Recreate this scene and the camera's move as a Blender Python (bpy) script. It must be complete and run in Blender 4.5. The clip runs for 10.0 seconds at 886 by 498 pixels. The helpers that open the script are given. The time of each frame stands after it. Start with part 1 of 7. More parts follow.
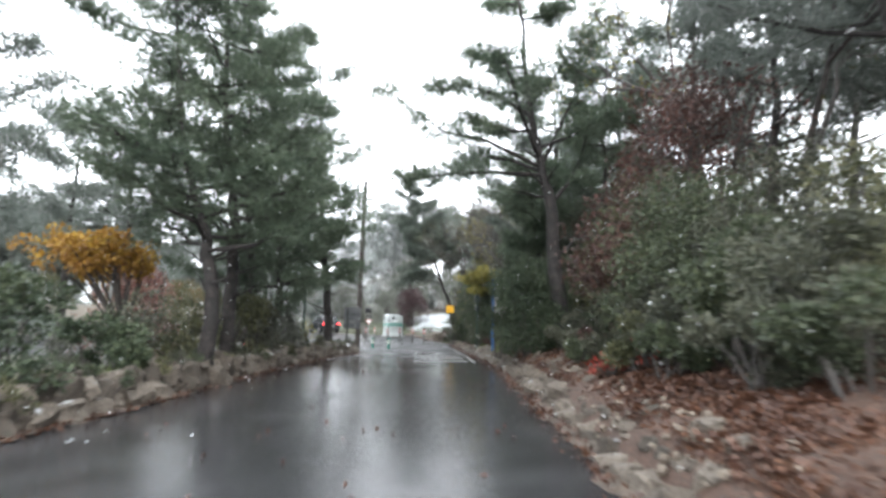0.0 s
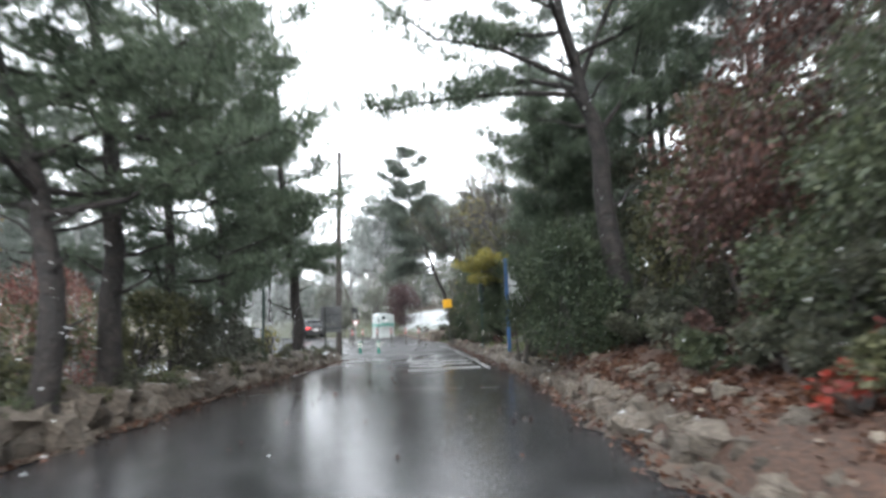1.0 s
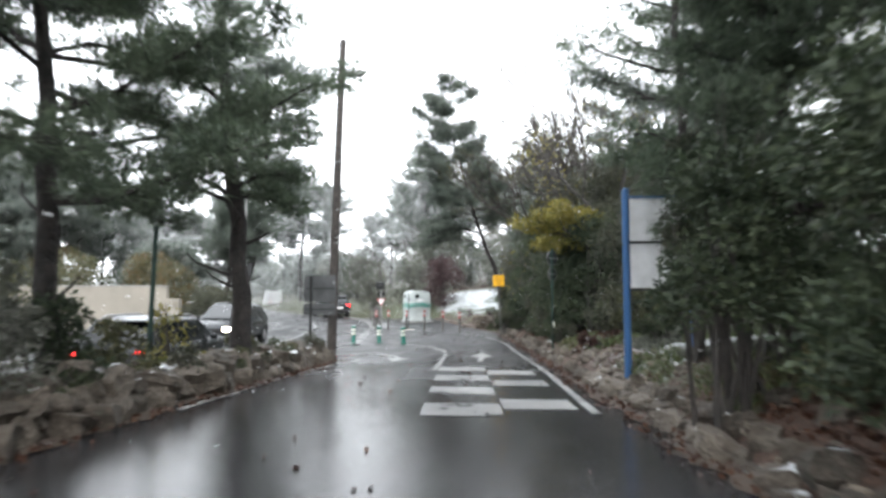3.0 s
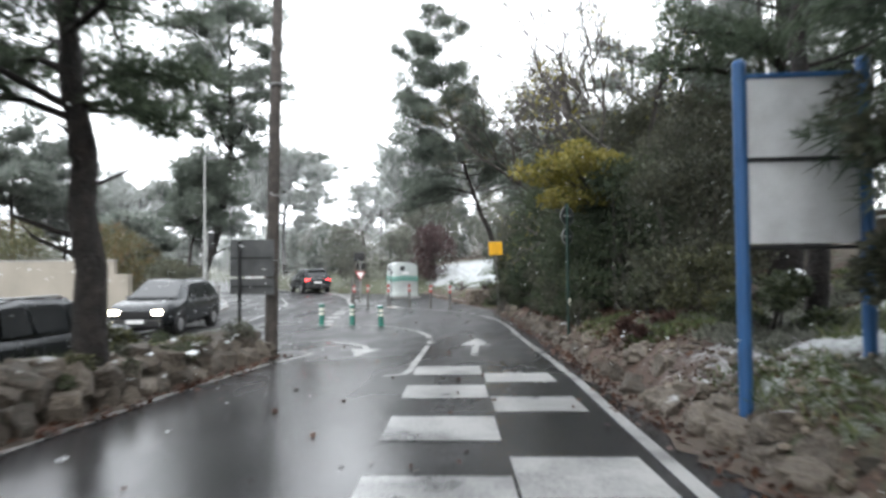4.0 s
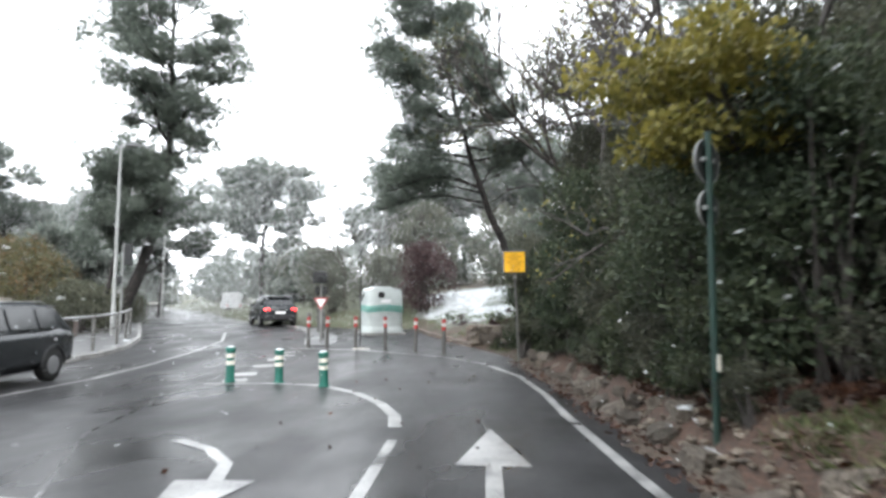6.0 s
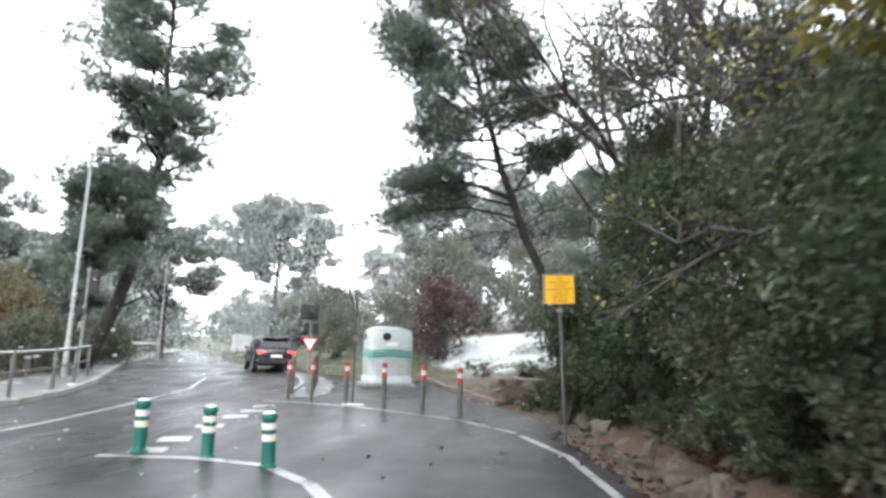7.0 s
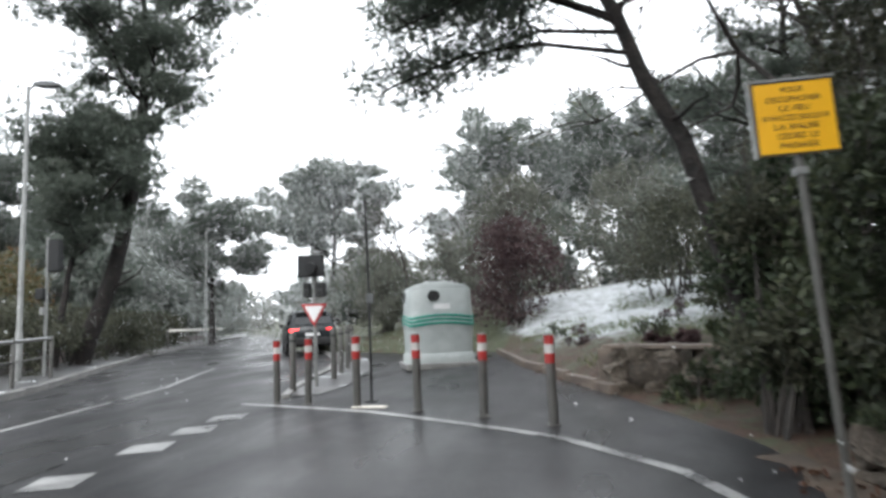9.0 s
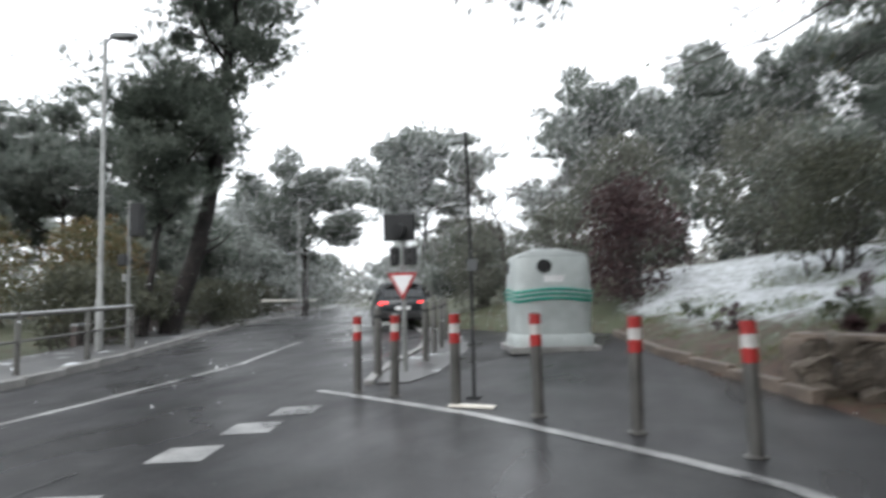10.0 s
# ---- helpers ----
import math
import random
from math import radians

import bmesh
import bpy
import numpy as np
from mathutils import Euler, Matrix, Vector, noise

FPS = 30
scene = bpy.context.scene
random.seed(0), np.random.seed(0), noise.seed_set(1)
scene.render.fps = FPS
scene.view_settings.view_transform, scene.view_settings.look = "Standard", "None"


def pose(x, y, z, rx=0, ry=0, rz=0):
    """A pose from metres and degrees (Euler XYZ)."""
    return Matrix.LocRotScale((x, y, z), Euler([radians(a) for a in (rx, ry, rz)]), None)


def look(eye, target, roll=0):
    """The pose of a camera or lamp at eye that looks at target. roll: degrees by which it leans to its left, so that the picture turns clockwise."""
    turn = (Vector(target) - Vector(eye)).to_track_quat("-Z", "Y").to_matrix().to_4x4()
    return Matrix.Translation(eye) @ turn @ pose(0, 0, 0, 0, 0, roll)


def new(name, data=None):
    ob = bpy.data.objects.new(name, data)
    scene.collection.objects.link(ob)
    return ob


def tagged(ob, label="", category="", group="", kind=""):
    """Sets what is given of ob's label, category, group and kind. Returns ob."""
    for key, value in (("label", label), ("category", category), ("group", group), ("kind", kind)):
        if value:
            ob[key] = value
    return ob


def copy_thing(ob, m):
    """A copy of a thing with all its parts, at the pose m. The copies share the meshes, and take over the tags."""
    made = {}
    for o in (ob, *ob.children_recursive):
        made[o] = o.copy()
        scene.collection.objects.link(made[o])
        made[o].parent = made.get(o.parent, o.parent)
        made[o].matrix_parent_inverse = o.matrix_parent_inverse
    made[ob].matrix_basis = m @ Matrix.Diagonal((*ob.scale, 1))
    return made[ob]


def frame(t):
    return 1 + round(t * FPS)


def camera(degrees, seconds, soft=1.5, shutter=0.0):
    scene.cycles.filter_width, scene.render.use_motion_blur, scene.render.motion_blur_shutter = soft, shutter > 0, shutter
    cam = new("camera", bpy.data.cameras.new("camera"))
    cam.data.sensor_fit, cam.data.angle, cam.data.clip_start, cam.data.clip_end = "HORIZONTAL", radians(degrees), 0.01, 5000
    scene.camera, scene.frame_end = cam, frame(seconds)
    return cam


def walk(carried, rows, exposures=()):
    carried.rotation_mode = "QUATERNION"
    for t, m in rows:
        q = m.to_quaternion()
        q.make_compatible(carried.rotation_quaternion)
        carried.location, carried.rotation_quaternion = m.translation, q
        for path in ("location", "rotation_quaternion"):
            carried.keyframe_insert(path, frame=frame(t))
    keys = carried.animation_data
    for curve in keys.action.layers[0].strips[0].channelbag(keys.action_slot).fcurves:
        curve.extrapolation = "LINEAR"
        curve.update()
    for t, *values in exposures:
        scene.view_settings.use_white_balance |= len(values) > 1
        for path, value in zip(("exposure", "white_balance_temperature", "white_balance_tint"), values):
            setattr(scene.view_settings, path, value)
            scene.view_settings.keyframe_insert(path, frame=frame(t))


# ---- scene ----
cam = camera(72.0, 10.0, soft=3.05, shutter=0.5)
EXPOSURES = [(0.0, 1.90), (0.5, 2.02), (1.0, 1.90), (1.5, 1.78), (2.0, 1.82), (3.5, 1.84), (4.0, 1.68), (5.0, 1.80), (6.5, 1.88), (7.0, 1.94), (7.5, 1.43), (8.0, 1.36), (8.5, 1.21), (9.0, 1.21), (9.5, 1.14), (10.0, 1.0)]
PATH = [
    (0, (1.169, 0.116, 2.126), (1.109, 2.104, 2.343), 1.2),
    (0.5, (0.959, 2.795, 2.106), (0.885, 4.778, 2.358), 0.0),
    (1, (0.761, 5.571, 2.017), (0.738, 7.56, 2.225), -2.1),
    (1.5, (0.736, 7.96, 1.988), (0.659, 9.955, 2.107), -0.8),
    (2, (0.699, 10.263, 1.96), (0.599, 12.256, 2.097), -0.9),
    (3.5, (0.413, 17.0, 1.952), (0.209, 18.984, 2.099), 0.6),
    (4, (0.373, 19.178, 1.894), (0.21, 21.171, 1.952), -0.5),
    (4.5, (0.252, 21.172, 1.842), (0.113, 23.166, 1.911), -0.6),
    (5, (0.158, 23.149, 1.803), (0.034, 25.139, 1.952), 0.0),
    (6.5, (-0.142, 29.386, 1.571), (-0.345, 31.368, 1.750), 1.0),
    (7, (-0.228, 31.426, 1.499), (-0.475, 33.385, 1.822), 1.8),
    (7.5, (-0.295, 33.388, 1.421), (-0.584, 35.357, 1.621), -0.2),
    (8, (-0.405, 35.069, 1.329), (-0.755, 37.033, 1.483), -0.4),
    (8.5, (-0.604, 36.483, 1.306), (-1.007, 38.440, 1.386), -3.4),
    (9, (-0.883, 37.593, 1.329), (-1.360, 39.522, 1.555), -2.3),
    (9.5, (-1.282, 38.580, 1.416), (-1.845, 40.485, 1.650), 0.9),
    (10, (-1.775, 39.542, 1.323), (-2.537, 41.385, 1.476), -1.2),
]
walk(cam, [(t, look(eye, target, roll)) for t, eye, target, roll in PATH], exposures=[(t, stops, 6330 if t < 3 else 6440, 10) for t, stops in EXPOSURES])

# ---- light: a white, overcast winter sky ----
world = bpy.data.worlds.new("world")
scene.world = world
world.use_nodes = True
wn, wl = world.node_tree.nodes, world.node_tree.links
sky = wn.new("ShaderNodeTexSky")
sky.sky_type, sky.sun_disc = "NISHITA", False
sky.sun_elevation, sky.sun_rotation = radians(40), radians(200)
sky.dust_density, sky.air_density = 3.0, 1.0
grey = wn.new("ShaderNodeHueSaturation")
grey.inputs["Saturation"].default_value = 0.08
cloud = wn.new("ShaderNodeMixRGB")
cloud.inputs["Fac"].default_value = 0.75
cloud.inputs["Color2"].default_value = (10.7, 11.2, 11.7, 1)
wl.new(sky.outputs["Color"], grey.inputs["Color"])
wl.new(grey.outputs["Color"], cloud.inputs["Color1"])
wl.new(cloud.outputs["Color"], wn["Background"].inputs["Color"])
wn["Background"].inputs["Strength"].default_value = 0.12
sun = new("sun", bpy.data.lights.new("sun", "SUN"))
sun.data.energy, sun.data.angle, sun.data.color = 0.6, radians(30), (1.0, 0.97, 0.93)
sun.matrix_world = pose(0, 0, 60, 50, 0, 20)


# ---- materials ----
def material(name):
    m = bpy.data.materials.new(name)
    m.use_nodes = True
    return m, m.node_tree.nodes, m.node_tree.links, m.node_tree.nodes["Principled BSDF"]


def ramp_of(nodes, stops):
    r = nodes.new("ShaderNodeValToRGB")
    while len(r.color_ramp.elements) < len(stops):
        r.color_ramp.elements.new(0.5)
    for e, (p, c) in zip(r.color_ramp.elements, stops):
        e.position, e.color = p, (*c, 1)
    return r


def noise_at(nodes, links, where, scale, detail=5.0):
    n = nodes.new("ShaderNodeTexNoise")
    n.inputs["Scale"].default_value, n.inputs["Detail"].default_value = scale, detail
    links.new(where, n.inputs["Vector"])
    return n


def surface(name, stops, scale, rough=(0.6, 0.85), bump=0.3, fine=40.0, metal=0.0, vary=0.0, snow=0.0, place="Object"):
    """A surface with large patches, fine grain and relief; vary: by object; snow: slush that lies on upward faces."""
    m, nodes, links, bsdf = material(name)
    where = nodes.new("ShaderNodeTexCoord").outputs[place]
    big, small = noise_at(nodes, links, where, scale), noise_at(nodes, links, where, fine, 3.0)
    mix = nodes.new("ShaderNodeMath")
    mix.operation = "MULTIPLY_ADD"
    links.new(small.outputs["Fac"], mix.inputs[0])
    mix.inputs[1].default_value = 0.45
    links.new(big.outputs["Fac"], mix.inputs[2])
    less = nodes.new("ShaderNodeMath")
    less.operation = "SUBTRACT"
    links.new(mix.outputs[0], less.inputs[0])
    less.inputs[1].default_value = 0.22
    value = less.outputs[0]
    if vary:
        info = nodes.new("ShaderNodeObjectInfo")
        shift = nodes.new("ShaderNodeMath")
        shift.operation = "MULTIPLY_ADD"
        links.new(info.outputs["Random"], shift.inputs[0])
        shift.inputs[1].default_value = vary
        links.new(value, shift.inputs[2])
        value = shift.outputs[0]
    ramp = ramp_of(nodes, stops)
    links.new(value, ramp.inputs["Fac"])
    colour = ramp.outputs["Color"]
    if snow:
        geo = nodes.new("ShaderNodeNewGeometry")
        split = nodes.new("ShaderNodeSeparateXYZ")
        links.new(geo.outputs["Normal"], split.inputs[0])
        patch = noise_at(nodes, links, geo.outputs["Position"], 1.7, 6.0)
        both = nodes.new("ShaderNodeMath")
        both.operation = "MULTIPLY"
        links.new(split.outputs["Z"], both.inputs[0])
        links.new(patch.outputs["Fac"], both.inputs[1])
        edge = nodes.new("ShaderNodeMapRange")
        edge.inputs["From Min"].default_value, edge.inputs["From Max"].default_value = 0.62 - snow, 0.70 - snow
        links.new(both.outputs[0], edge.inputs["Value"])
        lay = nodes.new("ShaderNodeMixRGB")
        links.new(edge.outputs["Result"], lay.inputs["Fac"])
        links.new(colour, lay.inputs["Color1"])
        lay.inputs["Color2"].default_value = (0.72, 0.75, 0.78, 1)
        colour = lay.outputs["Color"]
    links.new(colour, bsdf.inputs["Base Color"])
    gloss = nodes.new("ShaderNodeMapRange")
    gloss.inputs["To Min"].default_value, gloss.inputs["To Max"].default_value = rough
    links.new(big.outputs["Fac"], gloss.inputs["Value"])
    links.new(gloss.outputs["Result"], bsdf.inputs["Roughness"])
    bsdf.inputs["Metallic"].default_value = metal
    if bump:
        b = nodes.new("ShaderNodeBump")
        b.inputs["Strength"].default_value, b.inputs["Distance"].default_value = bump, 0.02 if bump < 0.9 else 0.07
        links.new(mix.outputs[0], b.inputs["Height"])
        links.new(b.outputs["Normal"], bsdf.inputs["Normal"])
    return m


def leafage(name, stops, through_light=0.3, rough=0.46):
    """Leaves or needles: each one its own shade, with some light through it."""
    m, nodes, links, bsdf = material(name)
    geo = nodes.new("ShaderNodeNewGeometry")
    patch = noise_at(nodes, links, geo.outputs["Position"], 0.9, 3.0)
    mix = nodes.new("ShaderNodeMath")
    mix.operation = "MULTIPLY_ADD"
    links.new(geo.outputs["Random Per Island"], mix.inputs[0])
    mix.inputs[1].default_value = 0.55
    links.new(patch.outputs["Fac"], mix.inputs[2])
    less = nodes.new("ShaderNodeMath")
    less.operation = "SUBTRACT"
    links.new(mix.outputs[0], less.inputs[0])
    less.inputs[1].default_value = 0.27
    ramp = ramp_of(nodes, stops)
    links.new(less.outputs[0], ramp.inputs["Fac"])
    links.new(ramp.outputs["Color"], bsdf.inputs["Base Color"])
    bsdf.inputs["Roughness"].default_value = rough
    bsdf.inputs["Specular IOR Level"].default_value = 0.36
    thin = nodes.new("ShaderNodeBsdfTranslucent")
    links.new(ramp.outputs["Color"], thin.inputs["Color"])
    both = nodes.new("ShaderNodeMixShader")
    both.inputs["Fac"].default_value = through_light
    links.new(bsdf.outputs["BSDF"], both.inputs[1])
    links.new(thin.outputs["BSDF"], both.inputs[2])
    links.new(both.outputs["Shader"], nodes["Material Output"].inputs["Surface"])
    return m


def wet_asphalt(name, low, mid, high, wet, worn, grit_relief, streak, film=0.42, turn=(22.0, 35.0)):
    """Rain-wet tarmac: films of water that mirror the sky between rougher wheel tracks; from wet to worn gloss along the drive."""
    m, nodes, links, bsdf = material(name)
    where = nodes.new("ShaderNodeTexCoord").outputs["Object"]
    drawn = nodes.new("ShaderNodeMapping")
    drawn.inputs["Scale"].default_value = streak
    links.new(where, drawn.inputs["Vector"])
    pool = noise_at(nodes, links, drawn.outputs["Vector"], 0.35, 4.0)
    grain = noise_at(nodes, links, where, 90.0, 2.0)
    stain = noise_at(nodes, links, where, 1.6, 6.0)
    tone = ramp_of(nodes, [(0.3, (low, low, low * 1.06)), (0.55, (mid, mid, mid * 1.05)), (0.75, (high, high, high * 1.04))])
    links.new(stain.outputs["Fac"], tone.inputs["Fac"])
    chips = ramp_of(nodes, [(0.35, (0.55, 0.55, 0.55)), (0.6, (1.0, 1.0, 1.0)), (0.75, (1.7, 1.7, 1.7))])
    links.new(noise_at(nodes, links, where, 55.0, 2.0).outputs["Fac"], chips.inputs["Fac"])
    grit = nodes.new("ShaderNodeMixRGB")
    grit.blend_type = "MULTIPLY"
    grit.inputs["Fac"].default_value = 1.0
    links.new(tone.outputs["Color"], grit.inputs["Color1"])
    links.new(chips.outputs["Color"], grit.inputs["Color2"])
    links.new(grit.outputs["Color"], bsdf.inputs["Base Color"])
    gloss = nodes.new("ShaderNodeMapRange")
    gloss.inputs["From Min"].default_value, gloss.inputs["From Max"].default_value = 0.38, 0.62
    place = nodes.new("ShaderNodeSeparateXYZ")
    links.new(where, place.inputs[0])
    for socket, a, b in (("To Min", wet[0], worn[0]), ("To Max", wet[1], worn[1])):
        along_way = nodes.new("ShaderNodeMapRange")
        along_way.inputs["From Min"].default_value, along_way.inputs["From Max"].default_value = turn
        along_way.inputs["To Min"].default_value, along_way.inputs["To Max"].default_value = a, b
        links.new(place.outputs["Y"], along_way.inputs["Value"])
        links.new(along_way.outputs["Result"], gloss.inputs[socket])
    links.new(pool.outputs["Fac"], gloss.inputs["Value"])
    links.new(gloss.outputs["Result"], bsdf.inputs["Roughness"])
    bsdf.inputs["IOR"].default_value = 1.33
    across = nodes.new("ShaderNodeMapRange")
    across.inputs["From Min"].default_value, across.inputs["From Max"].default_value = -7.0, -2.0
    across.inputs["To Min"].default_value, across.inputs["To Max"].default_value = 0.6 * film, film
    links.new(place.outputs["X"], across.inputs["Value"])
    links.new(across.outputs["Result"], bsdf.inputs["Specular IOR Level"])
    b = nodes.new("ShaderNodeBump")
    b.inputs["Strength"].default_value, b.inputs["Distance"].default_value = grit_relief, 0.006
    links.new(grain.outputs["Fac"], b.inputs["Height"])
    swell = nodes.new("ShaderNodeBump")
    swell.inputs["Strength"].default_value, swell.inputs["Distance"].default_value = 0.10, 0.05
    links.new(stain.outputs["Fac"], swell.inputs["Height"])
    links.new(b.outputs["Normal"], swell.inputs["Normal"])
    links.new(swell.outputs["Normal"], bsdf.inputs["Normal"])
    return m


def earth():
    """Leaf litter and soil, with grass and slushy snow where the two attributes of the ground say so."""
    m, nodes, links, bsdf = material("earth")
    where = nodes.new("ShaderNodeTexCoord").outputs["Object"]
    big, mid, small = (noise_at(nodes, links, where, s, 6.0) for s in (0.7, 4.0, 26.0))
    litter = ramp_of(nodes, [(0.3, (0.021, 0.014, 0.010)), (0.48, (0.046, 0.024, 0.015)), (0.62, (0.080, 0.040, 0.024)), (0.78, (0.105, 0.076, 0.050))])
    links.new(small.outputs["Fac"], litter.inputs["Fac"])
    grass = ramp_of(nodes, [(0.3, (0.026, 0.032, 0.016)), (0.6, (0.06, 0.07, 0.034)), (0.8, (0.11, 0.11, 0.065))])
    links.new(small.outputs["Fac"], grass.inputs["Fac"])

    def amount(name, tex, low, high):
        a = nodes.new("ShaderNodeAttribute")
        a.attribute_name = name
        s = nodes.new("ShaderNodeMath")
        links.new(a.outputs["Fac"], s.inputs[0])
        links.new(tex.outputs[0], s.inputs[1])
        r = nodes.new("ShaderNodeMapRange")
        r.inputs["From Min"].default_value, r.inputs["From Max"].default_value = low, high
        links.new(s.outputs[0], r.inputs["Value"])
        return r.outputs["Result"]

    one = nodes.new("ShaderNodeMixRGB")
    links.new(amount("grass", mid, 0.85, 1.1), one.inputs["Fac"])
    links.new(litter.outputs["Color"], one.inputs["Color1"])
    links.new(grass.outputs["Color"], one.inputs["Color2"])
    two = nodes.new("ShaderNodeMixRGB")
    speck = nodes.new("ShaderNodeMixRGB")
    speck.inputs["Fac"].default_value = 0.5
    links.new(mid.outputs["Fac"], speck.inputs["Color1"])
    links.new(small.outputs["Fac"], speck.inputs["Color2"])
    white = amount("snow", speck, 0.88, 1.20)
    links.new(white, two.inputs["Fac"])
    links.new(one.outputs["Color"], two.inputs["Color1"])
    two.inputs["Color2"].default_value = (0.55, 0.575, 0.595, 1)
    links.new(two.outputs["Color"], bsdf.inputs["Base Color"])
    bsdf.inputs["Roughness"].default_value = 0.75
    b = nodes.new("ShaderNodeBump")
    b.inputs["Strength"].default_value, b.inputs["Distance"].default_value = 0.7, 0.05
    links.new(small.outputs["Fac"], b.inputs["Height"])
    links.new(b.outputs["Normal"], bsdf.inputs["Normal"])
    return m


def plain(name, colour, rough=0.4, metal=0.0, glow=0.0, grime=0.15):
    """Paint, plastic or metal with light grime."""
    dark = tuple(c * (1 - grime) for c in colour)
    m = surface(name, [(0.3, dark), (0.65, colour)], 3.0, (rough, min(1, rough + 0.15)), 0.05, 60.0, metal)
    if glow:
        m.node_tree.nodes["Principled BSDF"].inputs["Emission Color"].default_value = (*colour, 1)
        m.node_tree.nodes["Principled BSDF"].inputs["Emission Strength"].default_value = glow
    return m


ASPHALT, EARTH = wet_asphalt("wet_asphalt", 0.024, 0.038, 0.060, (0.04, 0.18), (0.26, 0.50), 0.22, (1.8, 0.7, 1.0), 0.36), earth()
ASPHALT_WORN = wet_asphalt("worn_wet_asphalt", 0.024, 0.038, 0.060, (0.26, 0.50), (0.26, 0.50), 0.30, (3.2, 0.45, 1.0), 0.34)
PAINT = surface("worn_white_paint", [(0.30, (0.05, 0.05, 0.053)), (0.45, (0.20, 0.20, 0.20)), (0.66, (0.37, 0.37, 0.365))], 1.6, (0.2, 0.4), 0.15, 30.0)
STONE = surface("rubble_stone", [(0.12, (0.020, 0.019, 0.014)), (0.30, (0.044, 0.048, 0.025)), (0.42, (0.036, 0.030, 0.022)), (0.60, (0.064, 0.050, 0.038)), (0.78, (0.100, 0.082, 0.064)), (0.98, (0.17, 0.143, 0.115))], 6.0, (0.5, 0.85), 1.0, 17.0, vary=0.42, snow=0.035)
GRAVEL = surface("broken_stone", [(0.3, (0.05, 0.04, 0.03)), (0.5, (0.10, 0.078, 0.058)), (0.7, (0.19, 0.16, 0.125))], 2.4, (0.5, 0.85), 0.5, 20.0)
CORE = surface("earth_and_mortar", [(0.3, (0.028, 0.022, 0.017)), (0.7, (0.085, 0.062, 0.045))], 4.0, (0.7, 0.9), 0.6, 30.0)
BARK = surface("wet_pine_bark", [(0.25, (0.007, 0.006, 0.006)), (0.5, (0.016, 0.013, 0.012)), (0.8, (0.042, 0.034, 0.030))], 6.0, (0.75, 0.95), 1.0, 22.0)
TWIG = surface("bare_twigs", [(0.3, (0.02, 0.018, 0.016)), (0.7, (0.062, 0.052, 0.046))], 5.0, (0.6, 0.85), 0.3)
POLEWOOD = surface("weathered_pole_wood", [(0.3, (0.024, 0.02, 0.018)), (0.7, (0.075, 0.062, 0.055))], 8.0, (0.55, 0.8), 0.4, 60.0)
NEEDLES = leafage("pine_needles", [(0.1, (0.034, 0.052, 0.036)), (0.5, (0.078, 0.106, 0.068)), (0.9, (0.14, 0.17, 0.115))], 0.42)
# Snow-dusted needles, paled further: the rain haze is put into this colour.
NEEDLES_HAZED = leafage("hazed_frosted_pine_needles", [(0.1, (0.085, 0.105, 0.09)), (0.5, (0.15, 0.172, 0.15)), (0.9, (0.25, 0.265, 0.245))], 0.5)
# Grey needles lightened, the veil of haze being painted into them.
NEEDLES_GREY = leafage("wet_hazed_grey_green_needles", [(0.1, (0.048, 0.062, 0.052)), (0.5, (0.10, 0.122, 0.10)), (0.9, (0.18, 0.20, 0.17))], 0.42)
# Grey leaves: snow dusting near by, haze worked into the colour farther off.
HAZED_FROSTED = leafage("hazed_frosted_grey_leaves", [(0.1, (0.055, 0.06, 0.05)), (0.5, (0.12, 0.125, 0.10)), (0.9, (0.20, 0.20, 0.175))], 0.45)
LAUREL = leafage("laurel_leaves", [(0.1, (0.017, 0.027, 0.016)), (0.5, (0.038, 0.054, 0.029)), (0.9, (0.088, 0.107, 0.058))], 0.25, 0.6)
DARKLEAF = leafage("dark_oak_leaves", [(0.1, (0.027, 0.031, 0.022)), (0.5, (0.065, 0.070, 0.048)), (0.9, (0.138, 0.138, 0.098))], 0.4)
OLIVE = leafage("olive_brown_leaves", [(0.1, (0.03, 0.035, 0.02)), (0.5, (0.075, 0.08, 0.04)), (0.9, (0.15, 0.14, 0.07))])
YELLOW = leafage("yellow_leaves", [(0.05, (0.09, 0.095, 0.022)), (0.4, (0.18, 0.16, 0.037)), (0.9, (0.29, 0.245, 0.055))], 0.35)
AUTUMN = leafage("yellow_green_autumn_leaves", [(0.05, (0.045, 0.05, 0.024)), (0.5, (0.085, 0.085, 0.038)), (0.9, (0.17, 0.088, 0.042))], 0.3)
ORANGE = leafage("orange_leaves", [(0.05, (0.14, 0.06, 0.018)), (0.5, (0.30, 0.16, 0.03)), (0.9, (0.42, 0.28, 0.05))], 0.35)
RUSSET = leafage("russet_leaves", [(0.05, (0.032, 0.02, 0.017)), (0.5, (0.075, 0.041, 0.034)), (0.9, (0.15, 0.075, 0.06))])
SCARLET = leafage("scarlet_leaves", [(0.1, (0.10, 0.018, 0.014)), (0.6, (0.27, 0.04, 0.026))], 0.3)
BRAMBLE = leafage("brown_green_leaves", [(0.1, (0.022, 0.029, 0.018)), (0.5, (0.050, 0.064, 0.036)), (0.9, (0.105, 0.118, 0.064))], 0.3)
PINKISH = leafage("pinkish_brown_leaves", [(0.1, (0.08, 0.035, 0.03)), (0.5, (0.17, 0.08, 0.068)), (0.9, (0.26, 0.15, 0.12))], 0.3)
MAROON = leafage("dull_maroon_leaves", [(0.05, (0.024, 0.014, 0.016)), (0.5, (0.056, 0.032, 0.034)), (0.9, (0.105, 0.066, 0.066))])
